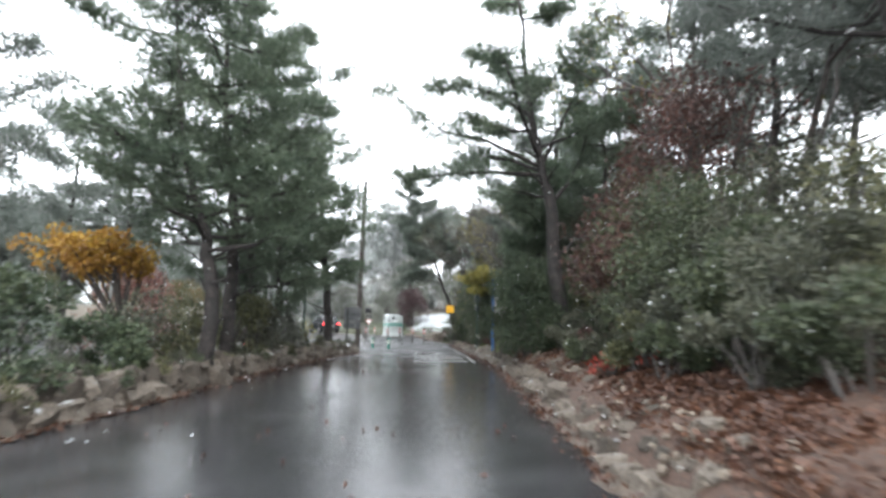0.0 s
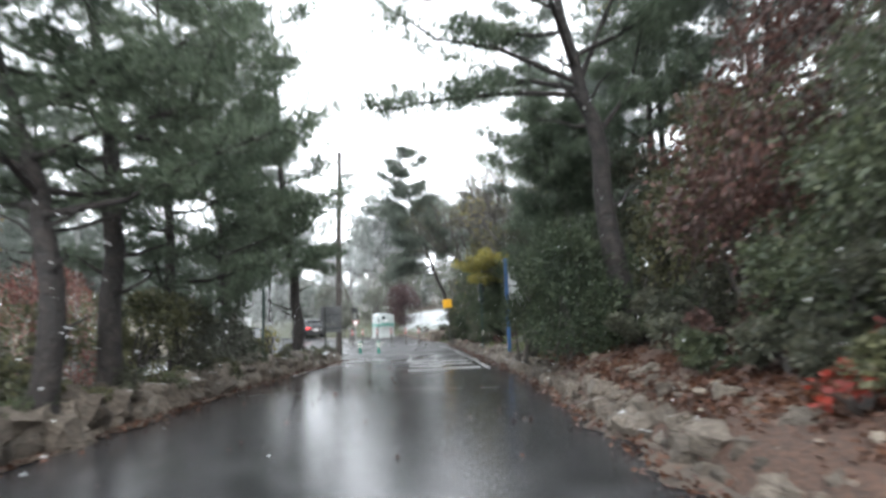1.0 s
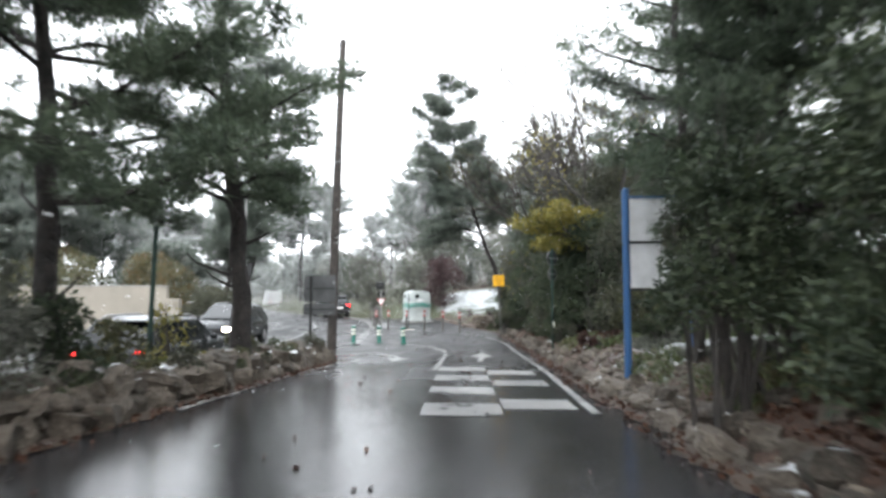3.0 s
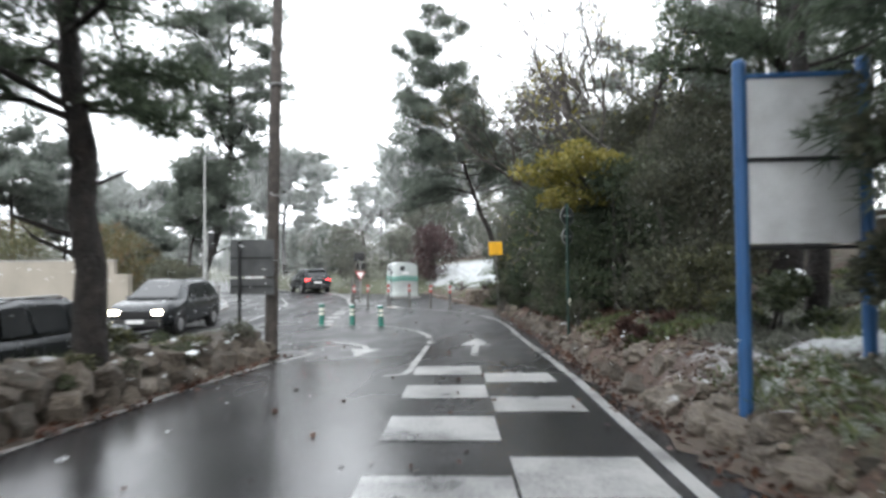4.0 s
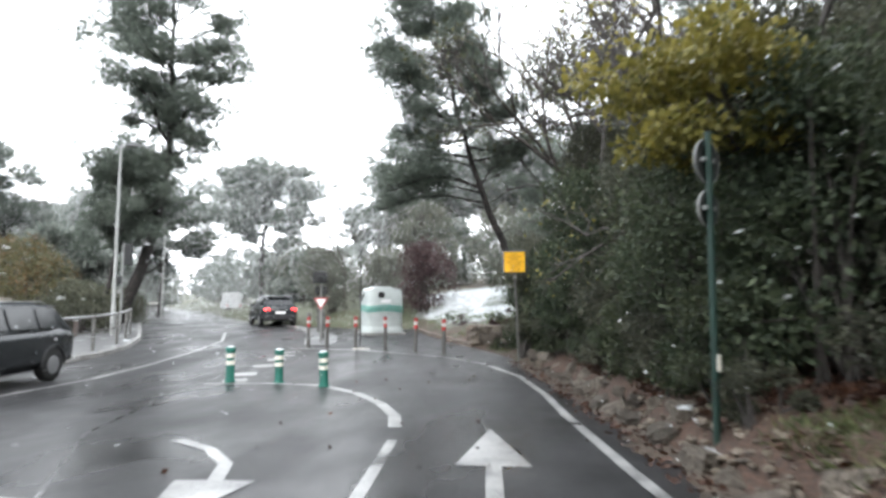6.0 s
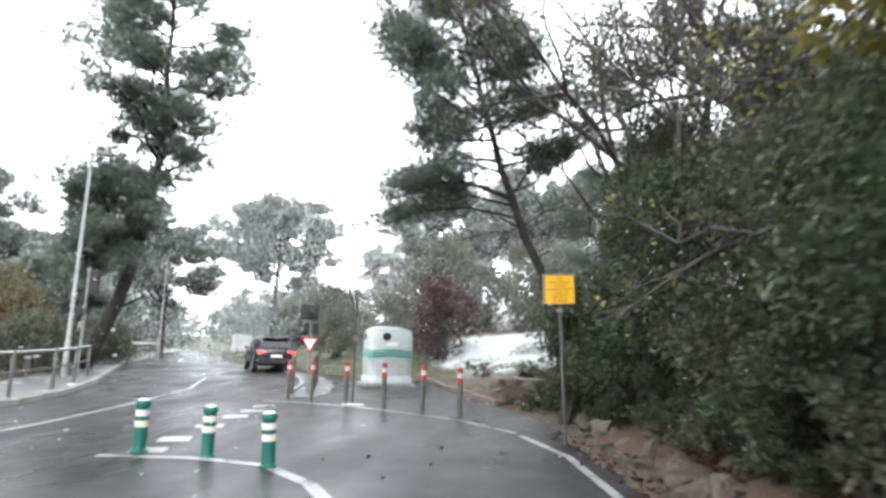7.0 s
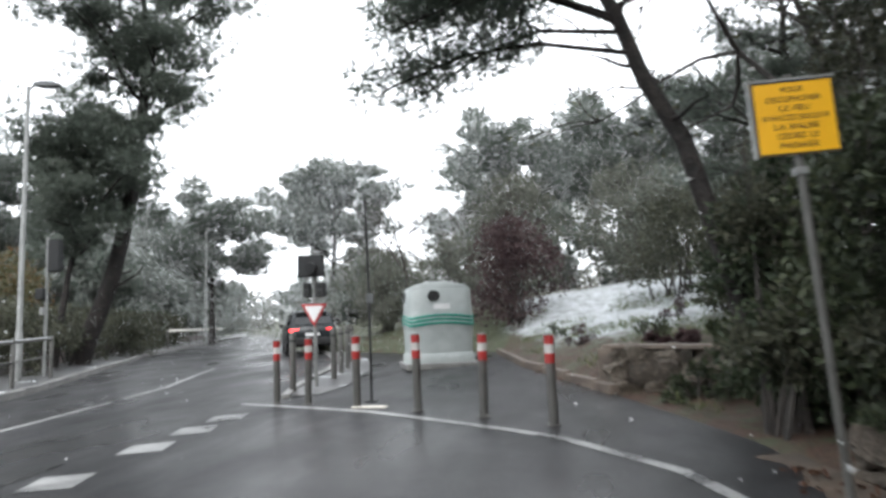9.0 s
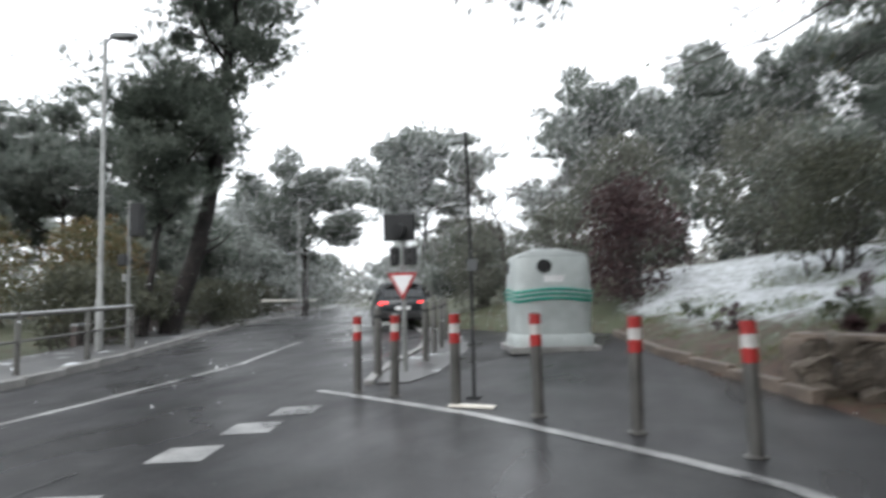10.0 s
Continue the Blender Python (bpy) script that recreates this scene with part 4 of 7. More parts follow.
shrub(5.9, 15.4, 3.0, 3.6, 9000, OLIVE, 34, "tall thin-leaved shrub under the pines", (0.12, 0.055), hollow=0.2)
shrub(3.25, 23.45, 1.2, 3.3, 5000, DARKLEAF, 39, "dark evergreen shrub half hiding the notice board", (0.09, 0.04))
shrub(4.3, 22.6, 2.2, 2.8, 6000, DARKLEAF, 35, "dark evergreen shrub at the foot of a pine", (0.10, 0.045))
shrub(6.0, 21.4, 3.0, 5.0, 8000, DARKLEAF, 36, "dark evergreen shrub under the pines", (0.14, 0.06))
shrub(5.6, 19.0, 3.0, 3.6, 7000, OLIVE, 37, "olive-green shrub under the pines", (0.13, 0.06))
hedge = ((4.2, 31.4, 2.6, 3.2, DARKLEAF), (3.6, 33.9, 2.6, 3.6, LAUREL), (3.1, 36.6, 2.8, 3.6, BRAMBLE), (2.9, 39.2, 2.8, 4.0, DARKLEAF), (2.2, 41.6, 2.4, 4.2, LAUREL), (1.75, 43.8, 2.0, 3.2, BRAMBLE), (1.3, 45.3, 1.7, 2.7, LAUREL), (1.25, 44.75, 1.7, 3.3, LAUREL), (0.85, 44.3, 1.3, 2.7, DARKLEAF), (3.9, 41.4, 3.0, 6.4, DARKLEAF), (4.9, 38.2, 3.2, 6.2, DARKLEAF), (5.2, 34.8, 3.2, 4.6, DARKLEAF), (3.2, 45.2, 3.0, 7.2, DARKLEAF), (5.6, 44.4, 3.6, 7.6, DARKLEAF), (7.4, 40, 4.0, 6.5, DARKLEAF), (8.6, 37.5, 3.0, 2.0, OLIVE))
for i, (x, y, w, h, mat) in enumerate(hedge):
    shrub(x, y, w, h, int(2100 * w * h / 1.6), mat, 50 + i, "dense dark-green hedge shrub above the stony edge" if mat is LAUREL else "straggling brown-green hedge shrub above the stony edge" if mat is BRAMBLE else "tall dark evergreen oak behind the hedge" if mat is DARKLEAF else "olive-green tree behind the hedge", (0.10, 0.048), clumps=int(5 * w * h))


def spreading_tree(x, y, trunk, centre, size, leaves, mat, seed, label, leaf, name="yellow_tree"):
    """A small tree whose thin crown spreads flat above its neighbours."""
    rng = np.random.default_rng(seed)
    z = float(land_z(x, y))
    ob = thing(name, pose(x, y, z - 0.05), label, "tree")
    wood, centres = Geo(), []
    fork = Vector((0.1, 0, trunk))
    wood.tube([(0, 0, 0), (0.08, 0.03, trunk * 0.5), fork], [0.09, 0.08, 0.07], 8)
    for i in range(26):
        off = Vector(rng.normal(size=3))
        off = off.normalized() * rng.uniform(0.3, 1.0) ** 0.5
        tip = Vector(centre) - Vector((x, y, z - 0.05)) + Vector((off.x * size[0], off.y * size[1], off.z * size[2]))
        mid = fork.lerp(tip, 0.5) + Vector((*(rng.normal(size=2) * 0.15), 0.15))
        wood.tube([fork, mid, tip], [0.035, 0.02, 0.007], 5)
        centres += [tip, mid.lerp(tip, 0.6)]
    part("trunk", wood, TWIG, ob, smooth=True)
    part("crown", raw_mesh("crown", sprays(centres, [(0.34, 0.34, 0.2)] * len(centres), leaves // len(centres), *leaf, rng, 0.0, True), 4, mat), None, ob)
    return ob


shrub(2.75, 35.1, 2.3, 3.5, 12000, LAUREL, 47, "dark green bush under the yellow tree", (0.07, 0.034), clumps=36)
spreading_tree(3.1, 34.9, 2.4, (2.5, 34.6, 4.1), (1.45, 1.1, 0.82), 5600, YELLOW, 70, "small tree with yellow autumn leaves above the hedge", (0.12, 0.075))
spreading_tree(-6.7, 14.1, 2.0, (-7.35, 14.0, 3.45), (1.3, 1.5, 0.42), 4200, ORANGE, 93, "small tree with flat layers of orange-yellow leaves", (0.11, 0.075), "orange_tree")
bare_tree(3.7, 37.4, 5.6, 0.55, 71, "thin tree with a few yellow-green leaves", 4, "young_tree", 180, YELLOW, lean=(-0.1, 0.0), size=(0.10, 0.06))
bare_tree(3.4, 42.8, 8.8, 0.5, 72, "leafy thin-branched tree rising behind the hedge", 5, "young_tree", 1700, OLIVE, lean=(-0.1, 0.1))
bare_tree(4.4, 41.0, 10.4, 0.45, 172, "tall leafy thin-branched tree behind the hedge", 5, "young_tree", 2600, OLIVE, lean=(-0.05, 0.0))
bare_tree(2.6, 47.2, 7.6, 0.5, 73, "thin-branched tree beside the slope", 5, "young_tree", 450, OLIVE)
bare_tree(-9.0, 63.5, 6.0, 0.55, 74, "leafless pale-branched tree beside the road", 5)
bare_tree(-6.6, 66, 5.6, 0.55, 75, "leafless pale-branched tree beside the road", 5)
bare_tree(6.5, 12.5, 5.6, 0.5, 76, "thin tree with dull red leaves in the wood", 4, "young_tree", 1300, RUSSET)
bare_tree(6.9, 14.4, 9.5, 0.42, 79, "tall thin tree with dark crooked stems in the wood", 5, "young_tree", 700, YELLOW, kids=2, r0=0.13, size=(0.10, 0.06))
bare_tree(8.3, 12.8, 9.0, 0.42, 179, "tall thin tree with dark crooked stems in the wood", 5, "young_tree", 400, OLIVE, kids=2, r0=0.13)
bare_tree(4.7, 36.4, 7.6, 0.5, 77, "dark-branched tree with the last yellow-green leaves", 5, "young_tree", 500, YELLOW, size=(0.11, 0.07))
bare_tree(4.3, 46.0, 11.5, 0.55, 174, "tall fine-branched tree behind the hedge", 6, "young_tree", 600, OLIVE, lean=(-0.05, 0.0))
bare_tree(6.8, 44.6, 12.0, 0.55, 175, "tall fine-branched tree behind the hedge", 6, "young_tree", 600, OLIVE, lean=(-0.03, 0.0))
bare_tree(4.9, 40.6, 8.0, 0.5, 78, "dark leafless tree behind the hedge", 5, "young_tree")
shrub(-3.4, 57.8, 3.3, 3.3, 6500, MAROON, 80, "dull maroon-brown shrub at the top of the snowy slope", (0.14, 0.07), depth=3.6)
for i, (x, y) in enumerate(((-1.2, 50.6), (0.1, 49.2), (0.8, 51.8), (-1.9, 53.4), (1.9, 48.4))):
    shrub(x, y, 0.8, 0.4, 420, (MAROON, BRAMBLE)[i % 2], 280 + i, "small dry brush poking through the snow", (0.07, 0.03))
shrub(1.6, 50.2, 2.2, 1.9, 5000, DARKLEAF, 180, "dark evergreen shrub on the slope", (0.10, 0.05))
shrub(3.4, 49.4, 3.2, 3.6, 9000, DARKLEAF, 181, "dark evergreen shrub on the slope", (0.11, 0.05))
shrub(3.2, 53.2, 3.2, 3.2, 8000, DARKLEAF, 182, "dark evergreen shrub on the slope", (0.11, 0.05))
shrub(0.3, 46.25, 1.0, 0.5, 1100, BRAMBLE, 184, "low straggling growth against the retaining wall", (0.08, 0.035))
shrub(0.2, 47.9, 2.2, 0.3, 2200, MAROON, 183, "dry brown brush behind the coping", (0.09, 0.035))
shrub(1.4, 47.3, 2.0, 0.35, 2200, BRAMBLE, 185, "dry brown brush behind the coping", (0.09, 0.035))
# The pale grey-leaved bushes here have haze put into their colour.
shrub(-6.2, 60.5, 3.8, 3.0, 6000, HAZED_FROSTED, 81, "olive-brown shrub behind the bottle bank", (0.13, 0.06))
shrub(-8.9, 60.6, 2.6, 2.4, 4000, HAZED_FROSTED, 82, "olive-brown shrub beside the bend", (0.13, 0.06))
shrub(0.8, 62, 5.5, 4.8, 6000, HAZED_FROSTED, 83, "grey-green shrub at the top of the slope", (0.16, 0.08))
shrub(1.5, 56.8, 3.4, 3.1, 8000, DARKLEAF, 183, "dark evergreen shrub on the slope", (0.11, 0.05))
shrub(5.2, 58, 5.0, 4.5, 6000, DARKLEAF, 84, "dark evergreen shrub at the top of the slope", (0.16, 0.08))
shrub(-11.5, 68.5, 5.0, 4.0, 5000, HAZED_FROSTED, 85, "grey-green shrub on the inside of the bend", (0.16, 0.08))
shrub(-4.5, 67, 6.0, 6.0, 6000, HAZED_FROSTED, 86, "grey-green trees behind the slope", (0.2, 0.1))
shrub(-16, 78, 7.0, 5.0, 5000, HAZED_FROSTED, 87, "grey-green bushes along the far road", (0.22, 0.11))
shrub(-25.2, 57.8, 4.6, 4.9, 5000, AUTUMN, 88, "yellow and orange-leaved tree behind the pavement", (0.15, 0.10), hollow=0.2)
shrub(-22.5, 55.5, 4.5, 3.9, 5000, AUTUMN, 89, "yellow-green garden hedge behind the railing", (0.15, 0.08))
shrub(-28.5, 54.0, 5.0, 4.6, 5000, OLIVE, 90, "yellow-green garden hedge behind the wall", (0.15, 0.08))
shrub(-32, 57, 5.5, 5.4, 4500, AUTUMN, 91, "orange and green garden tree behind the wall", (0.16, 0.1))
shrub(-36, 53, 6.0, 5.0, 5000, OLIVE, 92, "green garden tree behind the wall", (0.18, 0.1))
shrub(-11.6, 24, 3.6, 4.2, 6000, PINKISH, 94, "pinkish-brown hedge tree across the main road", (0.12, 0.07))
shrub(-11.4, 20.5, 3.0, 2.2, 4000, HAZED_FROSTED, 96, "snow-dusted hedge across the main road", (0.12, 0.06))
shrub(-11.5, 27.6, 3.0, 2.0, 4000, HAZED_FROSTED, 97, "snow-dusted hedge across the main road", (0.12, 0.06))
shrub(-13, 29.5, 4.0, 3.0, 5000, OLIVE, 95, "olive-green hedge across the main road", (0.14, 0.07))
for i, (x, y) in enumerate(((-16.7, 50.9), (-18.3, 53.2), (-19.4, 55.8), (-20.3, 58.4), (-22.4, 61.8), (-24.6, 65.3), (-26.8, 69), (-29.2, 72.8), (-31.8, 77))):
    shrub(x, y, 3.4, 2.2, 5200, DARKLEAF, 100 + i, "dark clipped hedge behind the pavement", (0.13, 0.06), depth=4.2)
# Distance haze is painted into the pale needles of these trees.
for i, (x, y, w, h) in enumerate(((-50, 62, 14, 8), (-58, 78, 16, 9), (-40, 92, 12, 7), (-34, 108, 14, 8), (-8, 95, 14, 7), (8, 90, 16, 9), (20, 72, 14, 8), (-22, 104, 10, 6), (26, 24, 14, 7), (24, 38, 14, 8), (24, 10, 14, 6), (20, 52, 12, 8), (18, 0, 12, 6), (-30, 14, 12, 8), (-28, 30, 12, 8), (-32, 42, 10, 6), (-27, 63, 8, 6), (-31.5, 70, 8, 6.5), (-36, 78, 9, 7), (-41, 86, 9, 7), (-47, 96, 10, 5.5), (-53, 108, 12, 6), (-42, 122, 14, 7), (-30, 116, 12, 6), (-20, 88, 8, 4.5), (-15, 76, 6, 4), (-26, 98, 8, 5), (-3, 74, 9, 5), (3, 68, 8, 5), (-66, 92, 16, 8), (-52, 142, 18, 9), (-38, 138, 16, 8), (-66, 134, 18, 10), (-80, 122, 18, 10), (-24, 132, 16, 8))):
    shrub(x, y, w, h, 9000 if -45 < x < -26 and 60 < y < 90 else 4500, NEEDLES_HAZED, 120 + i, "distant grey-green trees closing the view", (0.45, 0.2), name="distant_trees", clumps=40, category="trees")


def far_woods():
    """The grey-green woods that close the view all round, haze put into their leaf colour."""
    rng = np.random.default_rng(300)
    centres, radii = [], []
    for i in range(420):
        a = rng.uniform(-1.25, 0.9)
        d = rng.uniform(105, 150)
        x, y = d * math.sin(a), 40 + d * math.cos(a)
        top = 6 + 4.5 * noise.noise(Vector((a * 9, 3.0, 0.5)))
        if main_left(y) - 3 < x < drive_right(y) + 3 and y < 150:
            continue
        for z in np.arange(0.8, max(2.5, top), 2.0):
            r = rng.uniform(1.6, 2.8)
            centres.append((x + rng.normal() * 1.5, y + rng.normal() * 1.5, float(land_z(x, y)) * 0.6 + z))
            radii.append((r * 1.3, r * 1.3, r))
    tagged(new("far_woods", raw_mesh("far_woods", sprays(centres, radii, 32, 0.9, 0.55, rng, 0.1, True), 4, HAZED_FROSTED)), "hazy grey-green woods far behind", "woods", kind="stuff")


far_woods()

# low growth hanging over the stones on the bank
for i, (y, d, w, h, mat) in enumerate(((26.4, 1.5, 1.2, 0.7, BRAMBLE), (28.6, 1.9, 1.1, 0.6, OLIVE), (31.2, 1.9, 1.3, 0.9, BRAMBLE), (32.6, 1.9, 1.3, 1.0, DARKLEAF), (34.6, 1.05, 1.3, 1.0, BRAMBLE), (36.0, 1.05, 1.4, 1.2, DARKLEAF), (37.4, 1.0, 1.4, 1.1, BRAMBLE), (38.8, 1.0, 1.4, 1.2, DARKLEAF), (40.1, 0.95, 1.3, 1.1, DARKLEAF), (41.4, 0.95, 1.2, 1.0, BRAMBLE), (43.0, 1.0, 1.2, 0.9, DARKLEAF))):
    shrub(float(drive_right(y)) + d - 0.2 * (y > 31), y, w + 0.35 * (y > 31), h + 0.3 * (y > 31), int(2600 * w), mat, 210 + i, "low straggling growth hanging over the stony bank", (0.075, 0.036))

for i, y in enumerate(np.arange(33.2, 43.2, 0.95)):
    shrub(float(drive_right(y)) + 0.55, float(y), 0.95, 0.55 + 0.2 * (i % 3), 1500, (DARKLEAF, BRAMBLE, LAUREL)[i % 3], 340 + i, "wet creeping growth over the stony edge", (0.06, 0.03))

# low growth on the verge
for i, (x, y, w, h, mat, n) in enumerate(((-4.9, 10.4, 1.4, 1.2, LAUREL, 2500), (-5.0, 16.6, 1.8, 2.0, OLIVE, 3200), (-4.9, 18.0, 1.5, 1.6, DARKLEAF, 2400), (-5.0, 20.4, 1.8, 1.7, HAZED_FROSTED, 2400), (-5.0, 19.2, 1.5, 1.4, HAZED_FROSTED, 1700), (-5.1, 14.0, 1.6, 1.6, OLIVE, 2400), (-4.9, 23.0, 1.2, 0.9, OLIVE, 900), (-4.9, 24.4, 1.1, 1.0, YELLOW, 260), (-4.9, 21.7, 1.3, 1.1, LAUREL, 1200), (-5.0, 27.3, 0.9, 0.5, OLIVE, 500), (-4.6, 8.0, 1.6, 1.6, LAUREL, 1900), (-5.2, 11.7, 1.8, 2.0, DARKLEAF, 2200))):
    shrub(x, y, w, h, n, mat, 140 + i, "low straggling shrub behind the verge stones", (0.10, 0.05), hollow=0.1)


place = np.random.default_rng(91)
for i, y in enumerate(np.linspace(6.5, 29.5, 24)):
    w = float(place.uniform(0.7, 1.1))
    shrub(-4.25 + float(place.normal() * 0.06), float(y + place.normal() * 0.3), w, float(place.uniform(0.35, 0.6)), 700, (BRAMBLE, OLIVE, DARKLEAF)[i % 3], 230 + i, "trailing weeds growing over the verge stones", (0.06, 0.03), depth=1.3, z=float(road_z(-3.9, y)) + 0.28)


# ---- street furniture ----
def spot(x, y, dz=0.0, *turn):
    return pose(x, y, float(road_z(x, y)) + dz, *turn)


def green_bollard():
    ob = thing("green_bollard", spot(-5.52, 39.8) @ Matrix.Diagonal((0.95, 0.95, 0.925, 1)), "green plastic bollard with two white reflective bands", "bollard", "bollards on the white arc")
    part("body", Geo().lathe([(0.125, 0.0), (0.125, 0.035), (0.1, 0.045), (0.095, 0.06), (0.095, 0.66), (0.088, 0.665), (0.088, 0.68), (0.108, 0.69), (0.112, 0.74), (0.098, 0.775), (0.05, 0.79)], 24), GREEN_PLASTIC, ob, smooth=True)
    for z in (0.385, 0.545):
        part("reflective_band", Geo().lathe([(0.0975, z), (0.0975, z + 0.095)], 24), WHITE_BAND, ob, "white reflective band", smooth=True)
    part("snow_cap", Geo().lathe([(0.085, 0.782), (0.07, 0.797), (0.03, 0.806)], 16), SNOW, ob, "thin cap of wet snow", smooth=True)
    return ob


bollard = green_bollard()
copy_thing(bollard, spot(-4.42, 39.64, 0, 0, 0, 50) @ Matrix.Diagonal((0.95, 0.95, 0.925, 1)))
copy_thing(bollard, spot(-3.32, 39.1, 0, 0, -2.5, 20) @ Matrix.Diagonal((0.95, 0.95, 0.925, 1)))


def banded_post():
    ob = thing("steel_post", spot(-5.96, 46.63), "grey steel post with red and white bands", "post", "posts across the closed lane")
    part("post", Geo().lathe([(0.055, -0.05), (0.055, 0.68)], 18), POST_GREY, ob, smooth=True)
    for z, h, mat, word in ((0.68, 0.11, RED_BAND, "red reflective band"), (0.79, 0.10, PALE_BAND, "white reflective band"), (0.89, 0.10, RED_BAND, "red reflective band")):
        part("band", Geo().lathe([(0.058, z), (0.058, z + h)], 18), mat, ob, word, smooth=True)
    part("cap", Geo().lathe([(0.056, 0.99), (0.045, 1.005), (0.02, 1.012)], 18), POST_GREY, ob, smooth=True)
    part("base_ring", Geo().lathe([(0.085, 0.0), (0.085, 0.012), (0.06, 0.02)], 18), POST_GREY, ob)
    return ob


post = banded_post()
for x, y, a in ((-5.27, 46.34, 1), (-4.22, 45.73, 0), (-3.25, 45.46, -1), (-2.30, 45.07, 1), (-1.43, 44.60, -2)):
    copy_thing(post, spot(x, y, 0, 0, a, 40 * a))
plate = thing("base_plate", spot(-4.03, 45.70, 0.004), "thin white steel plate at a post's foot", "plate")
part("plate", Geo().box((0, 0, 0.012), (0.5, 0.12, 0.022)), WHITE_BAND, plate, bevel=0.004)


def grey_post():
    ob = thing("grey_bollard", spot(-6.35, 47.9, 0.06), "plain dark grey steel bollard behind the kerb", "bollard", "grey bollards along the kerb")
    part("post", Geo().lathe([(0.06, -0.1), (0.06, 1.0), (0.05, 1.03), (0.02, 1.045)], 16), POST_GREY, ob, smooth=True)
    part("collar", Geo().lathe([(0.066, 0.86), (0.066, 0.90)], 16), DARK_METAL, ob)
    return ob


grey = grey_post()
for x, y in ((-6.35, 49.7), (-6.75, 51.0), (-7.1, 52.2), (-7.9, 54.4)):
    copy_thing(grey, spot(x, y, 0.06))
thin = thing("thin_pole", spot(-4.18, 46.2), "thin dark metal pole beside the posts", "pole")
part("pole", Geo().tube([(0, 0, -0.05), (0, 0, 1.6), (-0.03, 0, 3.1)], [0.02, 0.018, 0.015], 8), DARK_METAL, thin, smooth=True)
part("foot", Geo().box((0, 0, 0.01), (0.14, 0.14, 0.02)), DARK_METAL, thin)
part("tag", Geo().box((0.02, -0.02, 1.52), (0.12, 0.01, 0.14)), SIGN_BACK, thin, "small dull metal plate", bevel=0.003)


def signal():
    ob = thing("traffic_signal", spot(-5.99, 48.11, 0.11, 0, 0, 10), "pale pole with dark signal heads above a give-way sign", "traffic signal")
    part("pole", Geo().tube([(0, 0, -0.05), (0, 0, 2.42)], [0.04, 0.035], 14), GALV, ob, smooth=True)
    head = part("backplate", Geo().box((-0.05, -0.05, 2.18), (0.50, 0.10, 0.42)), DARK_METAL, ob, "dark square signal housing", bevel=0.02)
    part("lens", Geo().lathe([(0.09, 0), (0.085, 0.02)], 18, pose(-0.02, -0.10, 2.12, 90)), LENS, head)
    part("visor", Geo().tube([(-0.02, -0.10, 2.14), (-0.02, -0.24, 2.12)], [0.105, 0.10], 16), DARK_METAL, head)
    for x, s in ((-0.13, 0.13), (0.12, 0.19)):
        box = part("signal_head", Geo().box((x, -0.02, 1.73), (s, 0.16, 0.28)), DARK_METAL, ob, "small dark signal head", bevel=0.02)
        for z in (1.8, 1.66):
            part("lens", Geo().lathe([(0.045, 0), (0.04, 0.015)], 14, pose(x, -0.10, z, 90)), LENS, box)
    tri = [(-0.24, 1.47), (0.24, 1.47), (0, 1.05)]
    sign = part("give_way_sign", Geo().slab(tri, 0.02, pose(0, -0.07, 0)), SIGN_RED, ob, "red-bordered white triangle pointing down", bevel=0.004)
    part("sign_face", Geo().slab([(-0.175, 1.432), (0.175, 1.432), (0, 1.125)], 0.006, pose(0, -0.084, 0)), SIGN_WHITE, sign)
    part("bracket", Geo().box((0, -0.035, 1.36), (0.12, 0.05, 0.04)), GALV, sign)
    return ob


signal()


